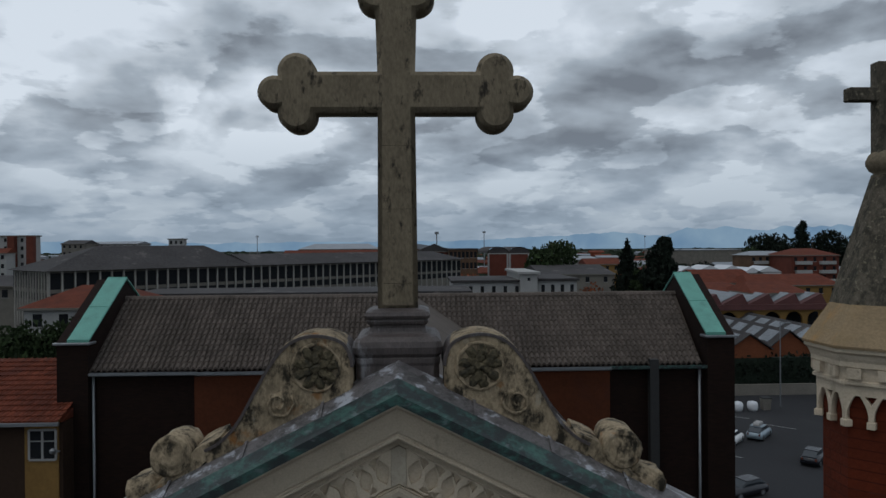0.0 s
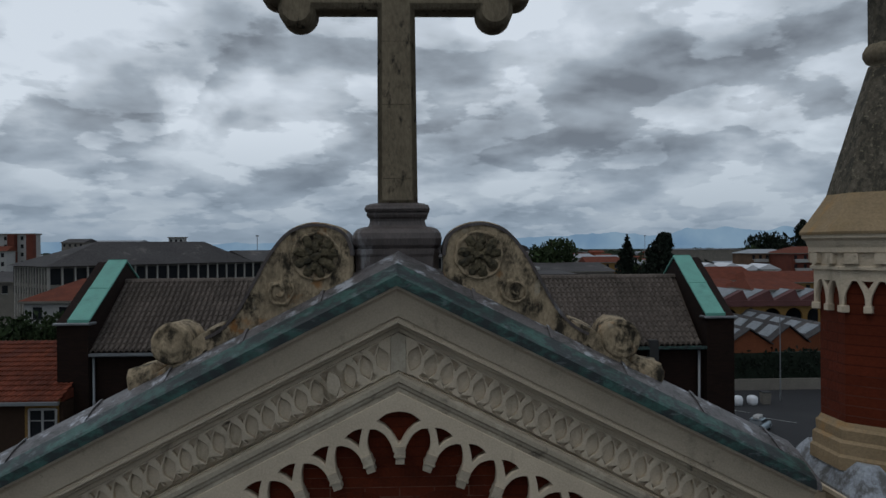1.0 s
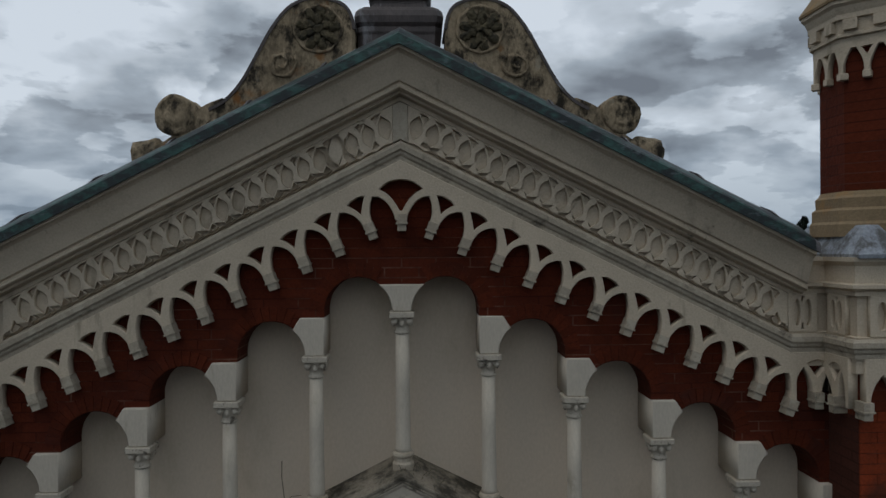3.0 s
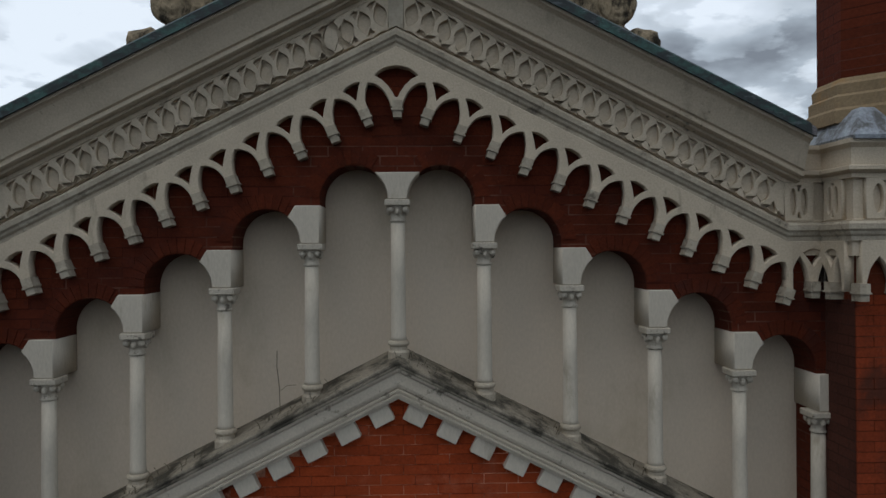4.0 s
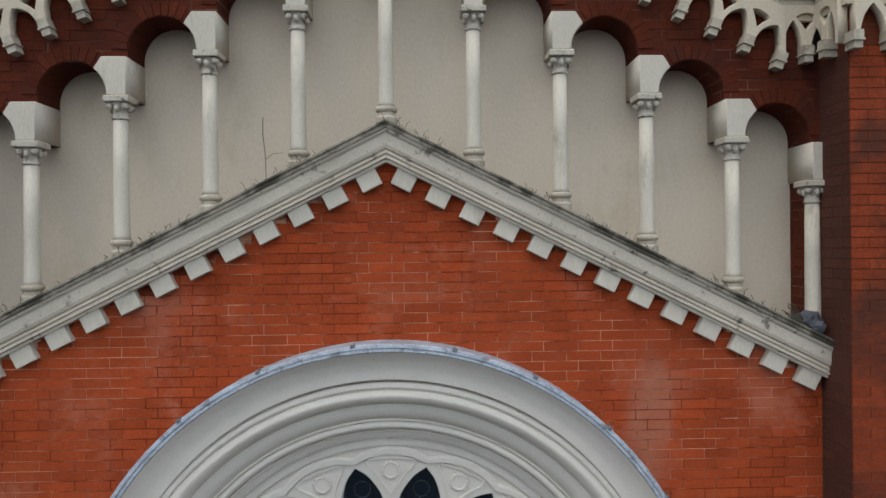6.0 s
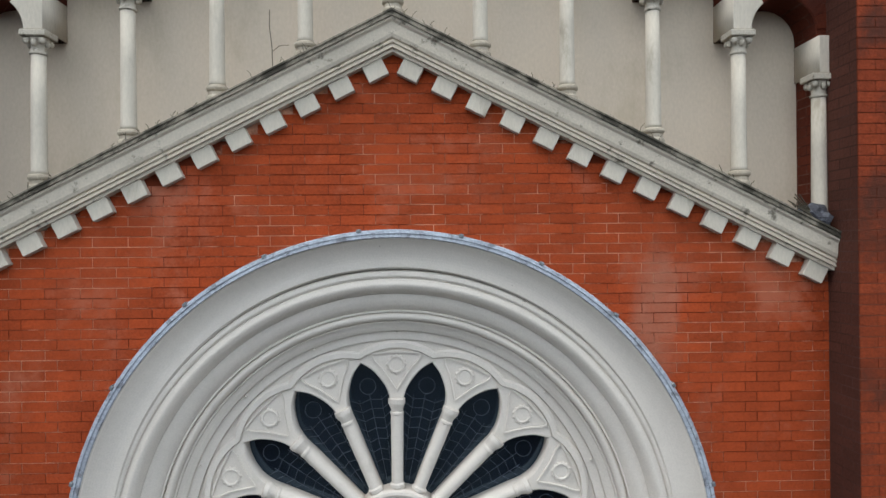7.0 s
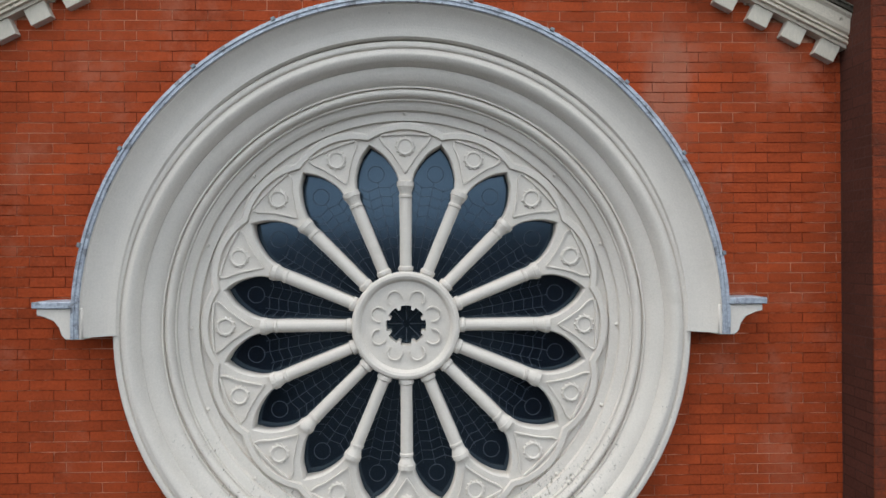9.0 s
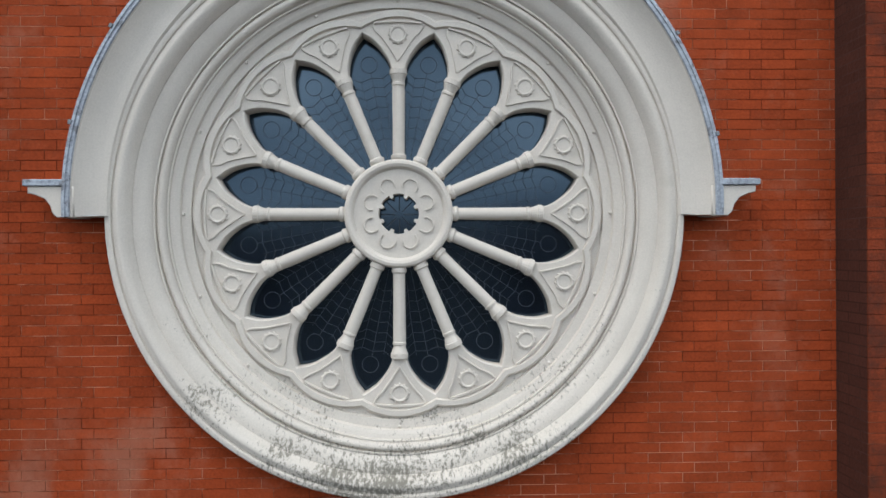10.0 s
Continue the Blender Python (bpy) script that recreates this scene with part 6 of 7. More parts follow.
def tree(x, y, height, spread, mat, label, kind, seed, low=0.25, count=700, leaf=0.4):
    rnd = random.Random(seed)
    t = empty("tree", (x, y, 0), label, "tree")
    bm = turned([(0.035 * height, 0), (0.022 * height, height * 0.3), (0.012 * height, height * 0.7), (0.002 * height, height * 0.93)], 8)
    for i in range(7):
        a, z = rnd.uniform(0, 6.3), height * rnd.uniform(0.3, 0.7)
        tip = Vector((math.cos(a) * spread * 0.6, math.sin(a) * spread * 0.6, z + height * 0.12))
        root, r = Vector((0, 0, z)), 0.008 * height
        loft(bm, [[root + Vector((r, 0, 0)), root + Vector((0, r, 0)), root + Vector((-r, -r, 0))], [tip + Vector((r * .2, 0, 0)), tip + Vector((0, r * .2, 0)), tip + Vector((-r * .2, -r * .2, 0))]])
    part("trunk", bm, BARK, t)
    bm = bmesh.new()
    if kind == "cone":
        for i in range(16):
            f = i / 15
            z, r = height * (low + (1 - low) * f), spread * (1 - f) ** 0.8 + 0.25
            leaf_cloud(bm, (0, 0, z), (r, r, height * 0.06), int(count / 11 * (1.15 - f)), leaf, rnd)
    elif kind == "column":
        for i in range(12):
            f = i / 11
            r = spread * math.sin(math.pi * (0.15 + 0.78 * f)) ** 0.6
            leaf_cloud(bm, (rnd.uniform(-.3, .3) * spread, 0, height * (low + (0.98 - low) * f)), (r, r, height * 0.09), int(count / 11), leaf, rnd)
    else:
        for i in range(11):
            a, f = rnd.uniform(0, 6.3), rnd.uniform(0, 1)
            c = (math.cos(a) * spread * 0.55 * (1 - f * 0.5), math.sin(a) * spread * 0.55, height * (low + (0.82 - low) * f))
            leaf_cloud(bm, c, (spread * 0.55, spread * 0.55, height * 0.2), count // 10, leaf, rnd)
    part("crown", bm, mat, t)


tree(39.24, 200.01, 24.48, 9.2, LEAF, "broad dark green tree over low roofs", "round", 1, 0.15, 6048, 0.67)
tree(39.33, 125.01, 21.9, 5.2, CONIFER, "tall dark conifer beside white offices", "cone", 2, 0.20, 7776, 0.45)
tree(41.42, 113.01, 21.9, 3.5, CONIFER, "tall dark cypress with uneven top", "column", 3, 0.15, 7776, 0.45)
tree(40.78, 119.01, 19.80, 3.66, LEAF, "dark green tree beside the conifers", "round", 4, 0.10, 4320, 0.45)
tree(47.11, 121.01, 18.99, 4.04, CONIFER, "dark green tree behind the gable", "round", 5, 0.10, 4320, 0.45)
tree(170.45, 325.01, 27.06, 13.80, CONIFER, "large dark tree over the roofs", "round", 6, 0.20, 5184, 0.90)
tree(184.78, 325.01, 31.28, 4.32, CONIFER, "tall narrow conifer over red roofs", "column", 7, 0.10, 3888, 0.67)
tree(196.51, 335.01, 27.33, 10.88, CONIFER, "dark broadleaf tree over red roofs", "round", 8, 0.20, 3888, 0.90)
tree(207.35, 330.01, 29.06, 14.01, CONIFER, "broad dark tree behind the flats", "round", 9, 0.20, 5184, 0.90)
tree(147.59, 295.01, 21.49, 7.38, LEAF, "dark green tree by the flats", "round", 10, 0.10, 3024, 0.75)
tree(18.52, 220.01, 16.07, 7.20, RUST_LEAF, "rust-red autumn tree before brick halls", "round", 11, 0.10, 3024, 0.53)
tree(9.78, 210.01, 15.34, 5.28, RUST_LEAF, "reddish autumn tree before the factory", "round", 12, 0.10, 2592, 0.53)
tree(34.54, 135.01, 14.44, 3.78, RUST_LEAF, "orange-brown autumn tree beside grey roofs", "round", 13, 0.10, 2160, 0.37)
tree(-35.74, 53.01, 16.11, 4.81, LEAF, "dense dark green garden tree", "round", 20, 0.05, 19094, 0.26)
tree(-34.12, 54.31, 16.27, 4.10, LEAF, "dense dark green garden tree", "round", 21, 0.05, 19094, 0.26)
tree(-32.64, 55.61, 15.52, 3.77, LEAF, "dense dark green garden tree", "round", 22, 0.05, 19094, 0.26)
tree(-31.31, 56.91, 16.10, 3.43, LEAF, "dense dark green garden tree", "round", 23, 0.05, 19094, 0.26)
tree(-37.93, 58.21, 14.20, 5.25, LEAF, "dense dark green garden tree", "round", 24, 0.05, 19094, 0.26)
tree(-36.07, 59.51, 13.73, 5.35, LEAF, "dense dark green garden tree", "round", 25, 0.05, 19094, 0.26)
tree(-31.94, 60.81, 16.48, 2.74, LEAF, "dense dark green garden tree", "round", 26, 0.05, 19094, 0.26)
tree(-29.83, 62.11, 16.00, 3.34, LEAF, "dense dark green garden tree", "round", 27, 0.05, 19094, 0.26)
tree(-27.89, 63.41, 15.34, 3.41, LEAF, "dense dark green garden tree", "round", 28, 0.05, 19094, 0.26)
tree(92.77, 255.01, 18.00, 5.60, CONIFER, "small dark green tree on the plain", "round", 40, 0.10, 1512, 0.60)
tree(100.23, 255.01, 16.66, 5.60, CONIFER, "small dark green tree on the plain", "round", 41, 0.10, 1512, 0.60)
tree(105.56, 255.01, 15.76, 5.60, CONIFER, "small dark green tree on the plain", "round", 42, 0.10, 1512, 0.60)
tree(110.89, 255.01, 15.72, 5.60, CONIFER, "small dark green tree on the plain", "round", 43, 0.10, 1512, 0.60)
tree(118.35, 255.01, 14.81, 5.60, CONIFER, "small dark green tree on the plain", "round", 44, 0.10, 1512, 0.60)


def far_woods():
    """Belts of trees and scattered roofs out to the horizon."""
    rnd = random.Random(5)
    verts, faces = [], []
    for _ in range(2600):
        d = 280 * (12 ** rnd.random())
        b = rnd.uniform(-0.72, 0.72)
        x, y = b * d, d
        h, w = rnd.uniform(4, 11), rnd.uniform(5, 22)
        if noise.noise(Vector((x * 0.006, y * 0.003, 0))) < -0.05:
            continue
        k = 6
        base = len(verts)
        for i in range(k + 1):
            f = i / k
            verts += [(x - w + 2 * w * f, y, 0), (x - w + 2 * w * f, y + rnd.uniform(-3, 3), h * (0.25 + 0.75 * math.sin(math.pi * min(0.95, max(0.05, f))) ** 0.5) * rnd.uniform(0.7, 1.1)), (x - w + 2 * w * f, y + 7, 0)]
        for i in range(k):
            a = base + 3 * i
            faces += [(a, a + 3, a + 4, a + 1), (a + 1, a + 4, a + 5, a + 2)]
    me = bpy.data.meshes.new("far_woods")
    me.from_pydata(verts, [], faces)
    tagged(finish("far_woods", me, FAR_LEAF), "dark belts of trees across the plain", "woods", kind="stuff")
    for name, mat, n, seed, lab in (("far_roofs", RED_TILE, 260, 8, "scattered red roofs of far houses"), ("far_sheds", PALE_ROOF, 90, 9, "scattered pale roofs of far sheds")):
        rnd = random.Random(seed)
        bm = bmesh.new()
        for _ in range(n):
            d = 300 * (6 ** rnd.random())
            x, w, dep, h = rnd.uniform(-0.7, 0.7) * d, rnd.uniform(6, 16) * (1 if name == "far_roofs" else 2), rnd.uniform(5, 9), rnd.uniform(4, 9)
            loft(bm, [[(q, d, 0), (q, d, h), (q, d + dep, h + 2.2), (q, d + 2 * dep, h), (q, d + 2 * dep, 0)] for q in (x - w, x + w)])
        tagged(part(name, bm, mat), lab, "houses", kind="stuff")


FAR_LEAF = material("far_tree_belts", (0.03, 0.042, 0.026), 1.0, 0.4, 0.02, 0.3, 0.0, island=0.3)
far_woods()


def masts():
    for x, y, z, lab in ((38.56, 415.01, 30.20, "thin floodlight mast on the skyline"), (-117.65, 495.01, 29.78, "thin radio mast on the skyline"), (6.94, 295.01, 27.52, "slim lamp mast over the halls"), (229.39, 695.01, 30.37, "distant lattice mast on the plain")):
        m = empty("antenna_mast", (x, y, 0), lab, "mast", "masts on the skyline")
        part("pole", turned([(0.35, 0), (0.22, z)], 6), METAL, m)
        part("head", boxed(-0.9, 0.9, -0.3, 0.3, z - 0.2, z + 0.9), METAL, m)


masts()


def side_house():
    """House beside the transept: clay tiles, brown wall and an ochre bay with a window."""
    x1, y0 = -13.95, 22.51
    h = empty("side_house", (0, 0, 0), "brown plastered house with red clay tile roof", "house")
    ze, zr = 15.30, 17.04
    part("wall", boxed(x1 - 14, x1, y0, y0 + 9, 0, ze - 0.15), PLASTER_BROWN, h)
    tiled_slope("roof_tiles", x1 - 14, x1 + 0.1, y0 - 0.35, ze - 0.05, y0 + 4.2, zr, RED_TILE, h, pitch=0.2, rows=13, amp=0.03)
    part("roof_back", loft(bmesh.new(), [[(x, y0 + 4.2, zr), (x, y0 + 9, ze - 0.1), (x, y0, ze - 0.1)] for x in (x1 - 14, x1)]), RED_TILE, h)
    part("gutter", boxed(x1 - 14, x1 + 0.05, y0 - 0.48, y0 - 0.34, ze - 0.15, ze - 0.03), METAL, h)
    bx0, bx1 = -15.39, -14.09
    bay = part("bay", boxed(bx0, bx1, y0 - 0.06, y0 + 0.2, ze - 7, 15.26), PLASTER_OCHRE, h, "ochre plaster bay")
    w0, w1, wz0, wz1 = -15.20, -14.17, 13.76, 14.92
    win = part("window", boxed(w0, w1, y0 - 0.09, y0 - 0.05, wz0, wz1), DARK, bay)
    wm = (w0 + w1) / 2
    for a, b, c, d in ((w0 - .04, w0 + .04, wz0, wz1), (w1 - .04, w1 + .04, wz0, wz1), (wm - .04, wm + .04, wz0, wz1), (w0, w1, wz0 - .05, wz0 + .03), (w0, w1, wz1 - .04, wz1 + .04), (w0, w1, (wz0 + wz1) / 2 + .12, (wz0 + wz1) / 2 + .16)):
        part("window_bar", boxed(a, b, y0 - 0.12, y0 - 0.07, c, d), PLASTER_WHITE, win)
    lamp = empty("security_lamp", (bx1 - 0.1, y0 - 0.1, 14.13), "grey wall floodlight on a bracket", "lamp")
    part("arm", boxed(0.0, 0.25, -0.2, -0.14, -0.03, 0.03), METAL, lamp)
    part("head", turned([(0.05, -0.1), (0.11, -0.05), (0.12, 0.05), (0.05, 0.12)], 10, m=Matrix.Translation((0, -0.2, 0))), METAL, lamp)


side_house()


def car(x, y, turn, paint, label, box_on_top=False):
    c = empty("parked_car", (x, y, 0.012), label, "car", "cars in the car park")
    c.rotation_euler = (0, 0, turn)
    def hull(rows):
        return loft(bmesh.new(), [[(px, -w, z0), (px, w, z0), (px, w * 1.02, (z0 + z1) / 2), (px, w * 0.9, z1), (px, -w * 0.9, z1), (px, -w * 1.02, (z0 + z1) / 2)] for px, w, z0, z1 in rows])
    part("body", hull([(-2.1, 0.72, 0.35, 0.62), (-2.0, 0.82, 0.25, 0.78), (-1.1, 0.86, 0.2, 0.95), (0.6, 0.86, 0.2, 0.98), (1.9, 0.85, 0.25, 0.95), (2.1, 0.78, 0.3, 0.8)]), paint, c, smooth=True)
    cab = part("cabin", hull([(-1.05, 0.70, 0.94, 0.97), (-0.35, 0.68, 0.94, 1.42), (1.2, 0.66, 0.94, 1.46), (1.95, 0.66, 0.9, 1.0)]), CAR_GLASS, c, "dark car windows")
    part("roof", hull([(-0.40, 0.66, 1.40, 1.46), (0.4, 0.68, 1.42, 1.5), (1.25, 0.64, 1.42, 1.5)]), paint, c)
    for px in (-1.35, 1.3):
        for s in (-1, 1):
            m = Matrix.Translation((px, s * 0.78, 0.31)) @ Matrix.Rotation(radians(90), 4, "X")
            w = part("wheel", turned([(0.2, -0.1), (0.31, -0.09), (0.31, 0.09), (0.2, 0.1)], 16, m=m), BLACK, c)
            part("rim", turned([(0.02, -0.105), (0.19, -0.104), (0.19, 0.104), (0.02, 0.105)], 12, m=m), METAL, w)
    for s in (-1, 1):
        part("headlight", boxed(-2.12, -1.98, s * 0.6 - 0.16, s * 0.6 + 0.16, 0.58, 0.72), PLASTER_WHITE, c)
        part("tail_light", boxed(2.02, 2.12, s * 0.62 - 0.1, s * 0.62 + 0.1, 0.66, 0.86), FAR_BRICK, c)
    if box_on_top:
        part("roof_box", hull([(-0.5, 0.3, 1.52, 1.6), (-0.3, 0.36, 1.52, 1.82), (1.1, 0.36, 1.52, 1.85), (1.3, 0.3, 1.52, 1.7)]), PLASTER_WHITE, c, "white roof box")


SILVER = plain("silver_blue_car_paint", (0.24, 0.30, 0.34), 0.3, 0.3)
WHITE_PAINT = plain("white_car_paint", (0.7, 0.7, 0.7), 0.3)
BLACK_PAINT = plain("black_car_paint", (0.012, 0.012, 0.016), 0.25)
car(38.39, 72.14, -2.30, SILVER, "silver-blue hatchback with a white roof box", True)
car(34.17, 70.07, -2.30, WHITE_PAINT, "white hatchback parked on asphalt", False)
car(39.43, 63.00, -2.30, BLACK_PAINT, "black hatchback parked on asphalt", False)
car(28.25, 54.42, 0.40, BLACK_PAINT, "dark car parked beside the church", False)


def car_park_edge():
    x0, x1 = 42.13, 56.77
    tagged(part("boundary_wall", boxed(x0 - 14, x1 + 20, 93.5, 93.9, 0, 1.6), CONCRETE), "low grey concrete wall along the car park", "wall", kind="structure")
    rnd = random.Random(3)
    bm = bmesh.new()
    for i in range(34):
        leaf_cloud(bm, (x0 - 12 + (x1 - x0 + 30) * i / 33, 95.4, 3.4), (1.8, 1.2, 2.6), 130, 0.35, rnd)
    tagged(part("hedge", bm, CONIFER), "tall dark green hedge behind the wall", "hedge", kind="stuff")
    box_core = boxed(x0 - 13, x1 + 19, 95.0, 95.8, 0, 5.2)
    tagged(part("hedge_core", box_core, CONIFER), "dense dark inside of the hedge", "hedge", kind="stuff")
    for px in (0.0, 2.0):
        b = empty("builders_bag", (41.67 + px, 84.5, 0.012), "white bulk bag standing on asphalt", "bag", "bulk bags by the wall")
        bm = turned([(0.55, 0), (0.7, 0.3), (0.68, 0.9), (0.55, 1.15), (0.2, 1.25)], 10)
        for v in bm.verts:
            v.co += Vector((noise.noise(v.co * 2), noise.noise(v.co * 2 + Vector((5, 0, 0))), 0)) * 0.12
        part("sack", bm, TENT, b, smooth=True)
    w = empty("waste_bin", (45.65, 85.0, 0.012), "dark grey wheeled waste bin", "bin")
    part("body", loft(bmesh.new(), [[(-a, -a, z), (a, -a, z), (a, a, z), (-a, a, z)] for a, z in ((0.45, 0), (0.55, 1.5))]), CONCRETE, w)
    part("lid", boxed(-0.6, 0.6, -0.6, 0.6, 1.5, 1.65, bevel=0.05), BLACK, w)
    lamp = empty("street_lamp", (48.47, 86.5, 0.012), "thin grey street lamp by the car park", "street lamp")
    part("pole", turned([(0.10, 0), (0.06, 11.4)], 8), METAL, lamp)
    part("arm", boxed(-0.05, 1.2, -0.04, 0.04, 11.3, 11.4), METAL, lamp)
    part("head", boxed(0.9, 1.5, -0.12, 0.12, 11.2, 11.35, bevel=0.03), METAL, lamp)
    rnd = random.Random(12)
    for i in range(9):
        x, y = 22 + rnd.uniform(0, 26), 40 + 5.2 * i
        m = part("parking_line", boxed(-0.06, 0.06, -1.8, 1.8, 0, 0.004), LINE)
        m.matrix_basis = Matrix.Translation((x, y, 0.016)) @ Matrix.Rotation(0.8, 4, "Z")
        tagged(m, "faded white parking line on asphalt", "road marking", "faded parking lines", "structure")


LINE = material("worn_line_paint", (0.30, 0.30, 0.29), 0.9, 0.4, 2, 15, 0.0)
car_park_edge()


def houses_behind():
    """Plain row of houses across the square, which the rose glass mirrors."""
    for i, (x, w, z) in enumerate(((-26, 12, 13.6), (-13, 13, 14.6), (-1, 9, 13.2), (11, 13, 14.8), (26, 15, 13.8))):
        simple_house("house_across", x - w / 2, x + w / 2, -34, -23, z, PLASTER_BROWN if i % 2 else CONCRETE, SLATE, "plain house across the square", 0, 0, ridge=(1.6, 0.7, 2.3, 1.1, 1.9)[i], group="row across the square")


houses_behind()


# ---- small things on the front ----
def ledge_weeds():
    rnd = random.Random(21)
    bm = bmesh.new()
    for _ in range(230):
        x = rnd.uniform(-3.0, 3.1)
        if noise.noise(Vector((x * 2.1, 0, 0))) < -0.05:
            continue
        y = rnd.uniform(-0.14, 0.1)
        z = H - 4.115 - 0.5 * abs(x) + 0.08 * (y + 0.05)
        h, a = rnd.uniform(0.015, 0.06), rnd.uniform(0, 6.3)
        p = [(x, z - 0.01), (x + 0.3 * h * math.cos(a), z + h * 0.6), (x + 0.8 * h * math.cos(a), z + h)]
        ribbon(bm, p, 0.004, y - 0.002, y + 0.002)
    tagged(part("ledge_weeds", bm, TWIG), "dry moss and weeds along the ledge", "weeds", kind="stuff")
    w = empty("dead_stalk", (-0.875, 0.05, H - 4.50), "dry upright weed stalk on the ledge", "weed")
    bm = bmesh.new()
    ribbon(bm, [(0.0, -0.06), (-0.005, 0.15), (-0.022, 0.30), (-0.02, 0.42)], 0.006, -0.003, 0.003)
    ribbon(bm, [(0.0, 0.12), (0.05, 0.16), (0.12, 0.165)], 0.004, -0.002, 0.002)
    part("stem", bm, TWIG, w)
    n = empty("debris_heap", (BX - 0.13, -0.05, H - 5.62), "dark heap of twigs and torn sheeting on the ledge", "debris")
    bm = bmesh.new()
    bmesh.ops.create_icosphere(bm, subdivisions=3, radius=0.13, matrix=Matrix.Diagonal((1.0, 0.8, 0.75, 1)))
    for v in bm.verts:
        v.co *= 1 + 0.45 * noise.noise(v.co * 14)
    part("sheeting", bm, BAG, n)
    rnd = random.Random(2)
    for _ in range(12):
        bm = bmesh.new()
        a = rnd.uniform(-0.5, 0.9)
        ribbon(bm, [(-0.05, 0), (-0.05 - 0.22 * math.cos(a) * rnd.uniform(.5, 1), 0.18 * math.sin(a) + 0.03)], 0.005, -0.10, -0.09)
        part("twig", bm, TWIG, n)


ledge_weeds()


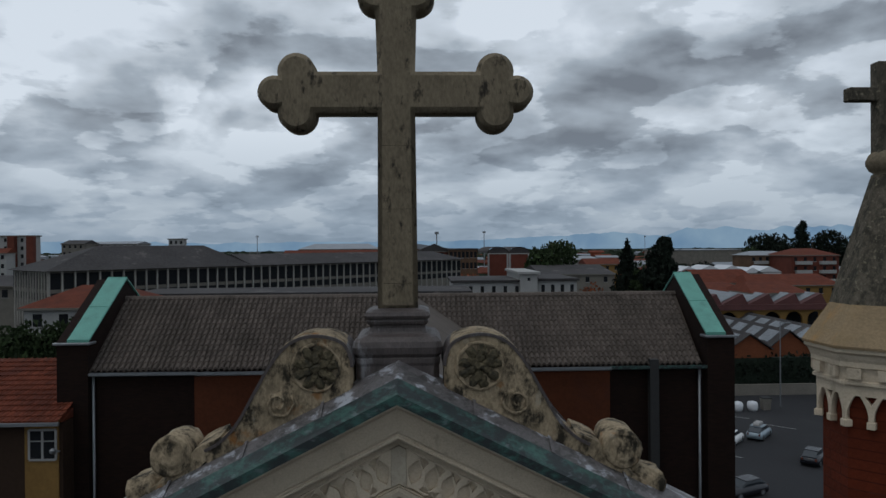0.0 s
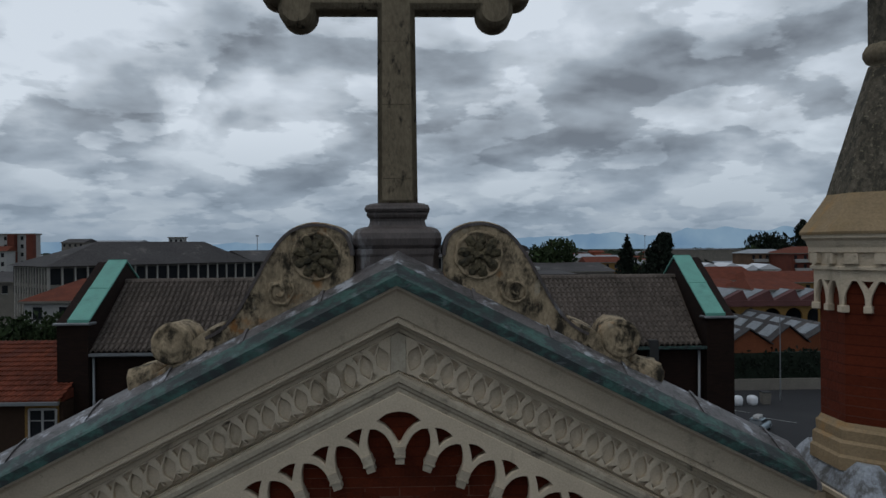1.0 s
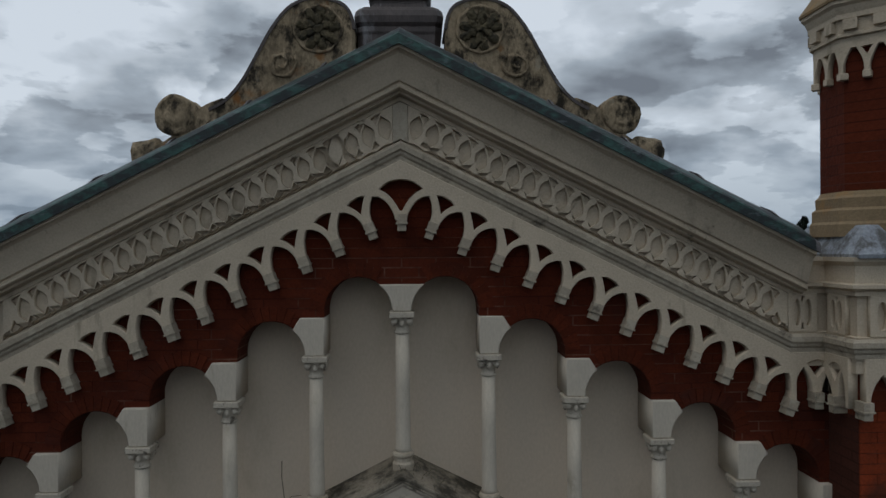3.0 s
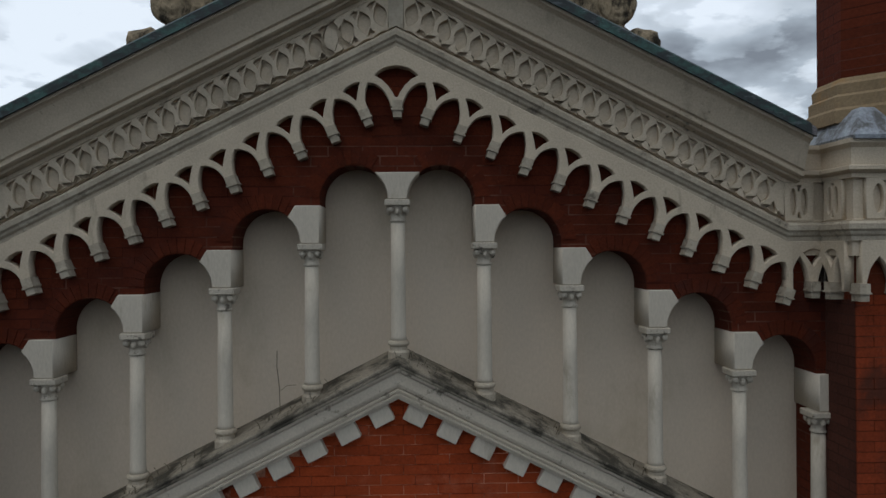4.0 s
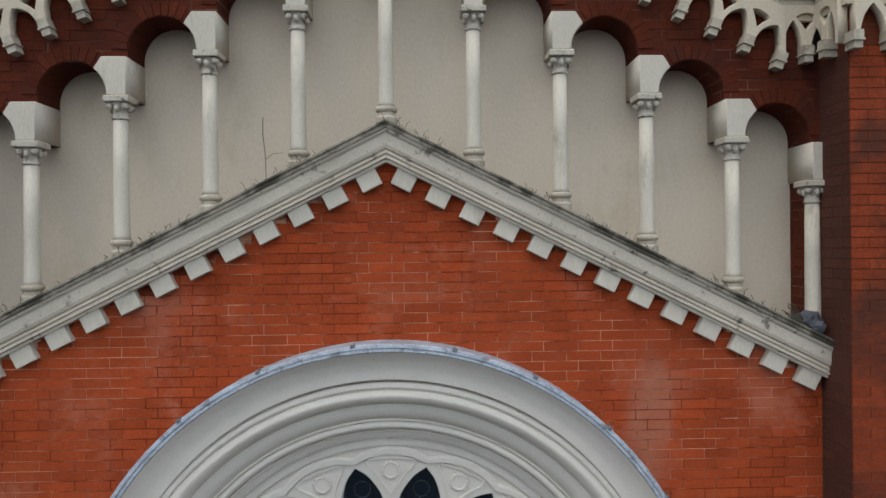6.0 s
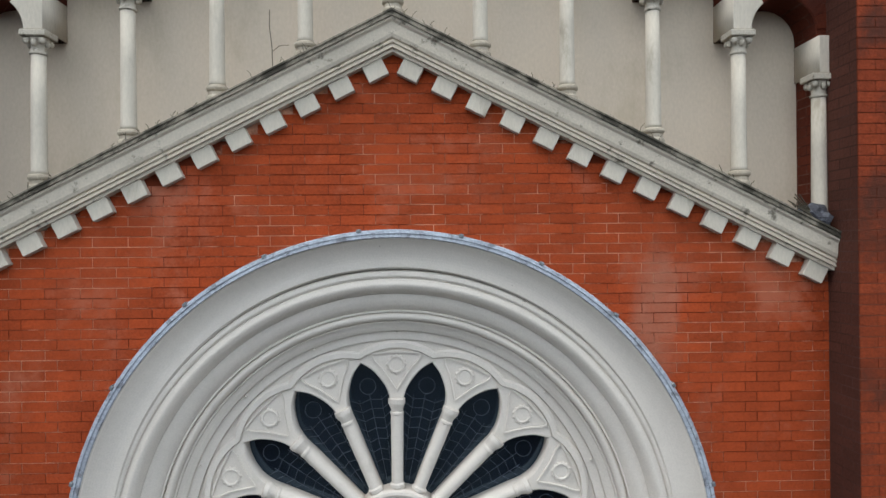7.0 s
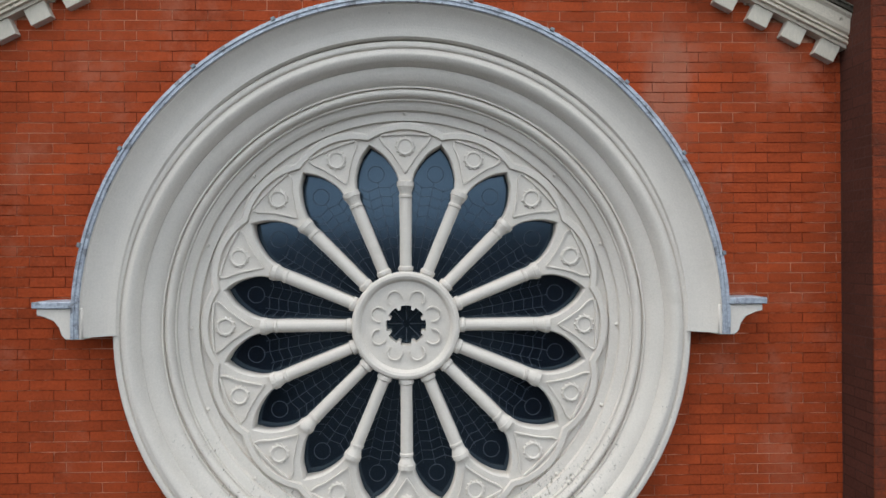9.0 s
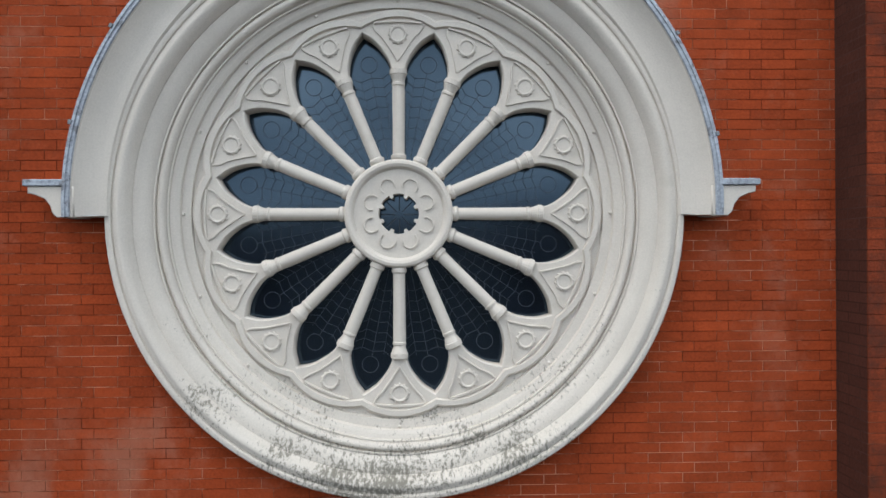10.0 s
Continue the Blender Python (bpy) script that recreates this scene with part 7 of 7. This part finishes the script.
# ---- bricks of the front ----
def bricks():
    course, length, gap, base_z = 0.0729, 0.252, 0.0062, 0.0217
    bm = bmesh.new()
    box(bm, -(length - gap) / 2, (length - gap) / 2, -0.004, 0.006, -(course - gap) / 2, (course - gap) / 2)
    for f in [f for f in bm.faces if f.normal.y > 0.9]:
        bm.faces.remove(f)
    me = bpy.data.meshes.new("brick")
    bm.to_mesh(me)
    bm.free()
    me.materials.append(BRICK)
    verts, faces = [], []
    upper = ([], [])
    loose = 0
    rnd = random.Random(4)
    j1, j0 = int((H - 2.0) / course), 1
    for j in range(j1, j0, -1):
        z = (j + 0.5) * course + base_z
        for i in range(-15, 15):
            x = (i + (0.12 if j % 2 else 0.46) + 0.5) * length
            zr = z - H
            if abs(x) - length / 2 > BX - 0.03:
                continue
            lower = zr < -4.44 - 0.5 * abs(x)
            if lower:
                if math.hypot(x, z - RC) < 1.86:
                    continue
            else:
                # whole bricks only, clear of the niche arches
                if zr > -2.0 - 0.5 * abs(x) or zr < -3.29 - 0.5 * abs(x) + 0.1:
                    continue
                ok = True
                for k in range(-5, 5):
                    kk = k if k >= 0 else -k - 1
                    cx, s = 0.634 * (k + 0.5), -2.977 - 0.318 * kk
                    for ex in (-length / 2, 0, length / 2):
                        for ez in (-course / 2, course / 2):
                            dx, dz = x + ex - cx, zr + ez - s
                            if abs(dx) < 0.275 and (dz < 0 or math.hypot(dx, dz) < 0.365):
                                ok = False
                if zr < -2.75 and abs(x) < 0.36:
                    ok = False
                for k in range(-5, 6):
                    top = -2.781 if k == 0 else -3.02 - 0.318 * (abs(k) - 1)
                    if abs(x - 0.634 * k) < 0.33 and zr - course / 2 < top:
                        ok = False
                if not ok:
                    continue
            dy = rnd.uniform(-0.002, 0.0008)
            if lower and zr < -4.9 and loose < 300 and abs(x) < BX - 0.13:
                o = new("brick", me)
                o.parent = church
                o.location = (x, dy, z)
                loose += 1
            else:
                vv, ff = (verts, faces) if lower else upper
                xa, xb = max(x - (length - gap) / 2, -BX + 0.004), min(x + (length - gap) / 2, BX - 0.004)
                b, a, c, x = len(vv), (xb - xa) / 2, (course - gap) / 2, (xa + xb) / 2
                vv += [(x + sx * a, y, z + sz * c) for y in (-0.004 + dy, 0.006) for sx, sz in ((-1, -1), (1, -1), (1, 1), (-1, 1))]
                ff += [(b, b + 1, b + 2, b + 3), (b, b + 4, b + 5, b + 1), (b + 1, b + 5, b + 6, b + 2), (b + 2, b + 6, b + 7, b + 3), (b + 3, b + 7, b + 4, b)]
    # bricks set on end round each niche arch
    for k in range(-5, 5):
        kk, out = (k, 1) if k >= 0 else (-k - 1, -1)
        cx, cz = 0.634 * (k + 0.5), H - 2.977 - 0.318 * kk
        for q in range(11):
            a0, a1 = radians(3 + 10.6 * q + 0.4), radians(3 + 10.6 * (q + 1) - 0.4)
            vv, ff = upper
            b, lift = len(vv), rnd.uniform(-0.003, 0.001)
            ring = [(r * math.cos(a) * out, r * math.sin(a)) for r, a in ((0.257, a0), (0.362, a0), (0.362, a1), (0.257, a1))]
            if out < 0:
                ring = ring[::-1]
            vv += [(cx + x, y, cz + z) for y in (-0.007 + lift, 0.006) for x, z in ring]
            ff += [(b, b + 1, b + 2, b + 3), (b, b + 4, b + 5, b + 1), (b + 1, b + 5, b + 6, b + 2), (b + 2, b + 6, b + 7, b + 3), (b + 3, b + 7, b + 4, b)]
    edge = ([], [])
    # front of the buttress, half bricks in every other course
    for j in range(int((H - 3.75) / course), j0, -1):
        z = (j + 0.5) * course + base_z
        cuts = [0, length, 2 * length, 0.74] if j % 2 else [0, length / 2, 1.5 * length, 2.5 * length, 0.74]
        for p, q in zip(cuts, cuts[1:]):
            x, a = BX + (p + q) / 2, (q - p - gap) / 2
            vv, ff = edge
            b, c = len(vv), (course - gap) / 2
            vv += [(x + sx * a, BF + y, z + sz * c) for y in (-0.004, 0.006) for sx, sz in ((-1, -1), (1, -1), (1, 1), (-1, 1))]
            ff += [(b, b + 1, b + 2, b + 3), (b, b + 4, b + 5, b + 1), (b + 1, b + 5, b + 6, b + 2), (b + 2, b + 6, b + 7, b + 3), (b + 3, b + 7, b + 4, b)]
    run = bpy.data.meshes.new("brick_run")
    run.from_pydata(verts, [], faces)
    o = finish("brick_run", run, BRICK_JOINED, church)
    o["kind"] = "stuff"
    run = bpy.data.meshes.new("buttress_brick_run")
    run.from_pydata(edge[0], [], edge[1])
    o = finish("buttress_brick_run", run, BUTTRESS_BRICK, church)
    o["kind"] = "stuff"
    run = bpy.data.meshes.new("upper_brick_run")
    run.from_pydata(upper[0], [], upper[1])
    o = finish("upper_brick_run", run, SHADED_BRICK, church)
    o["kind"] = "stuff"


bricks()
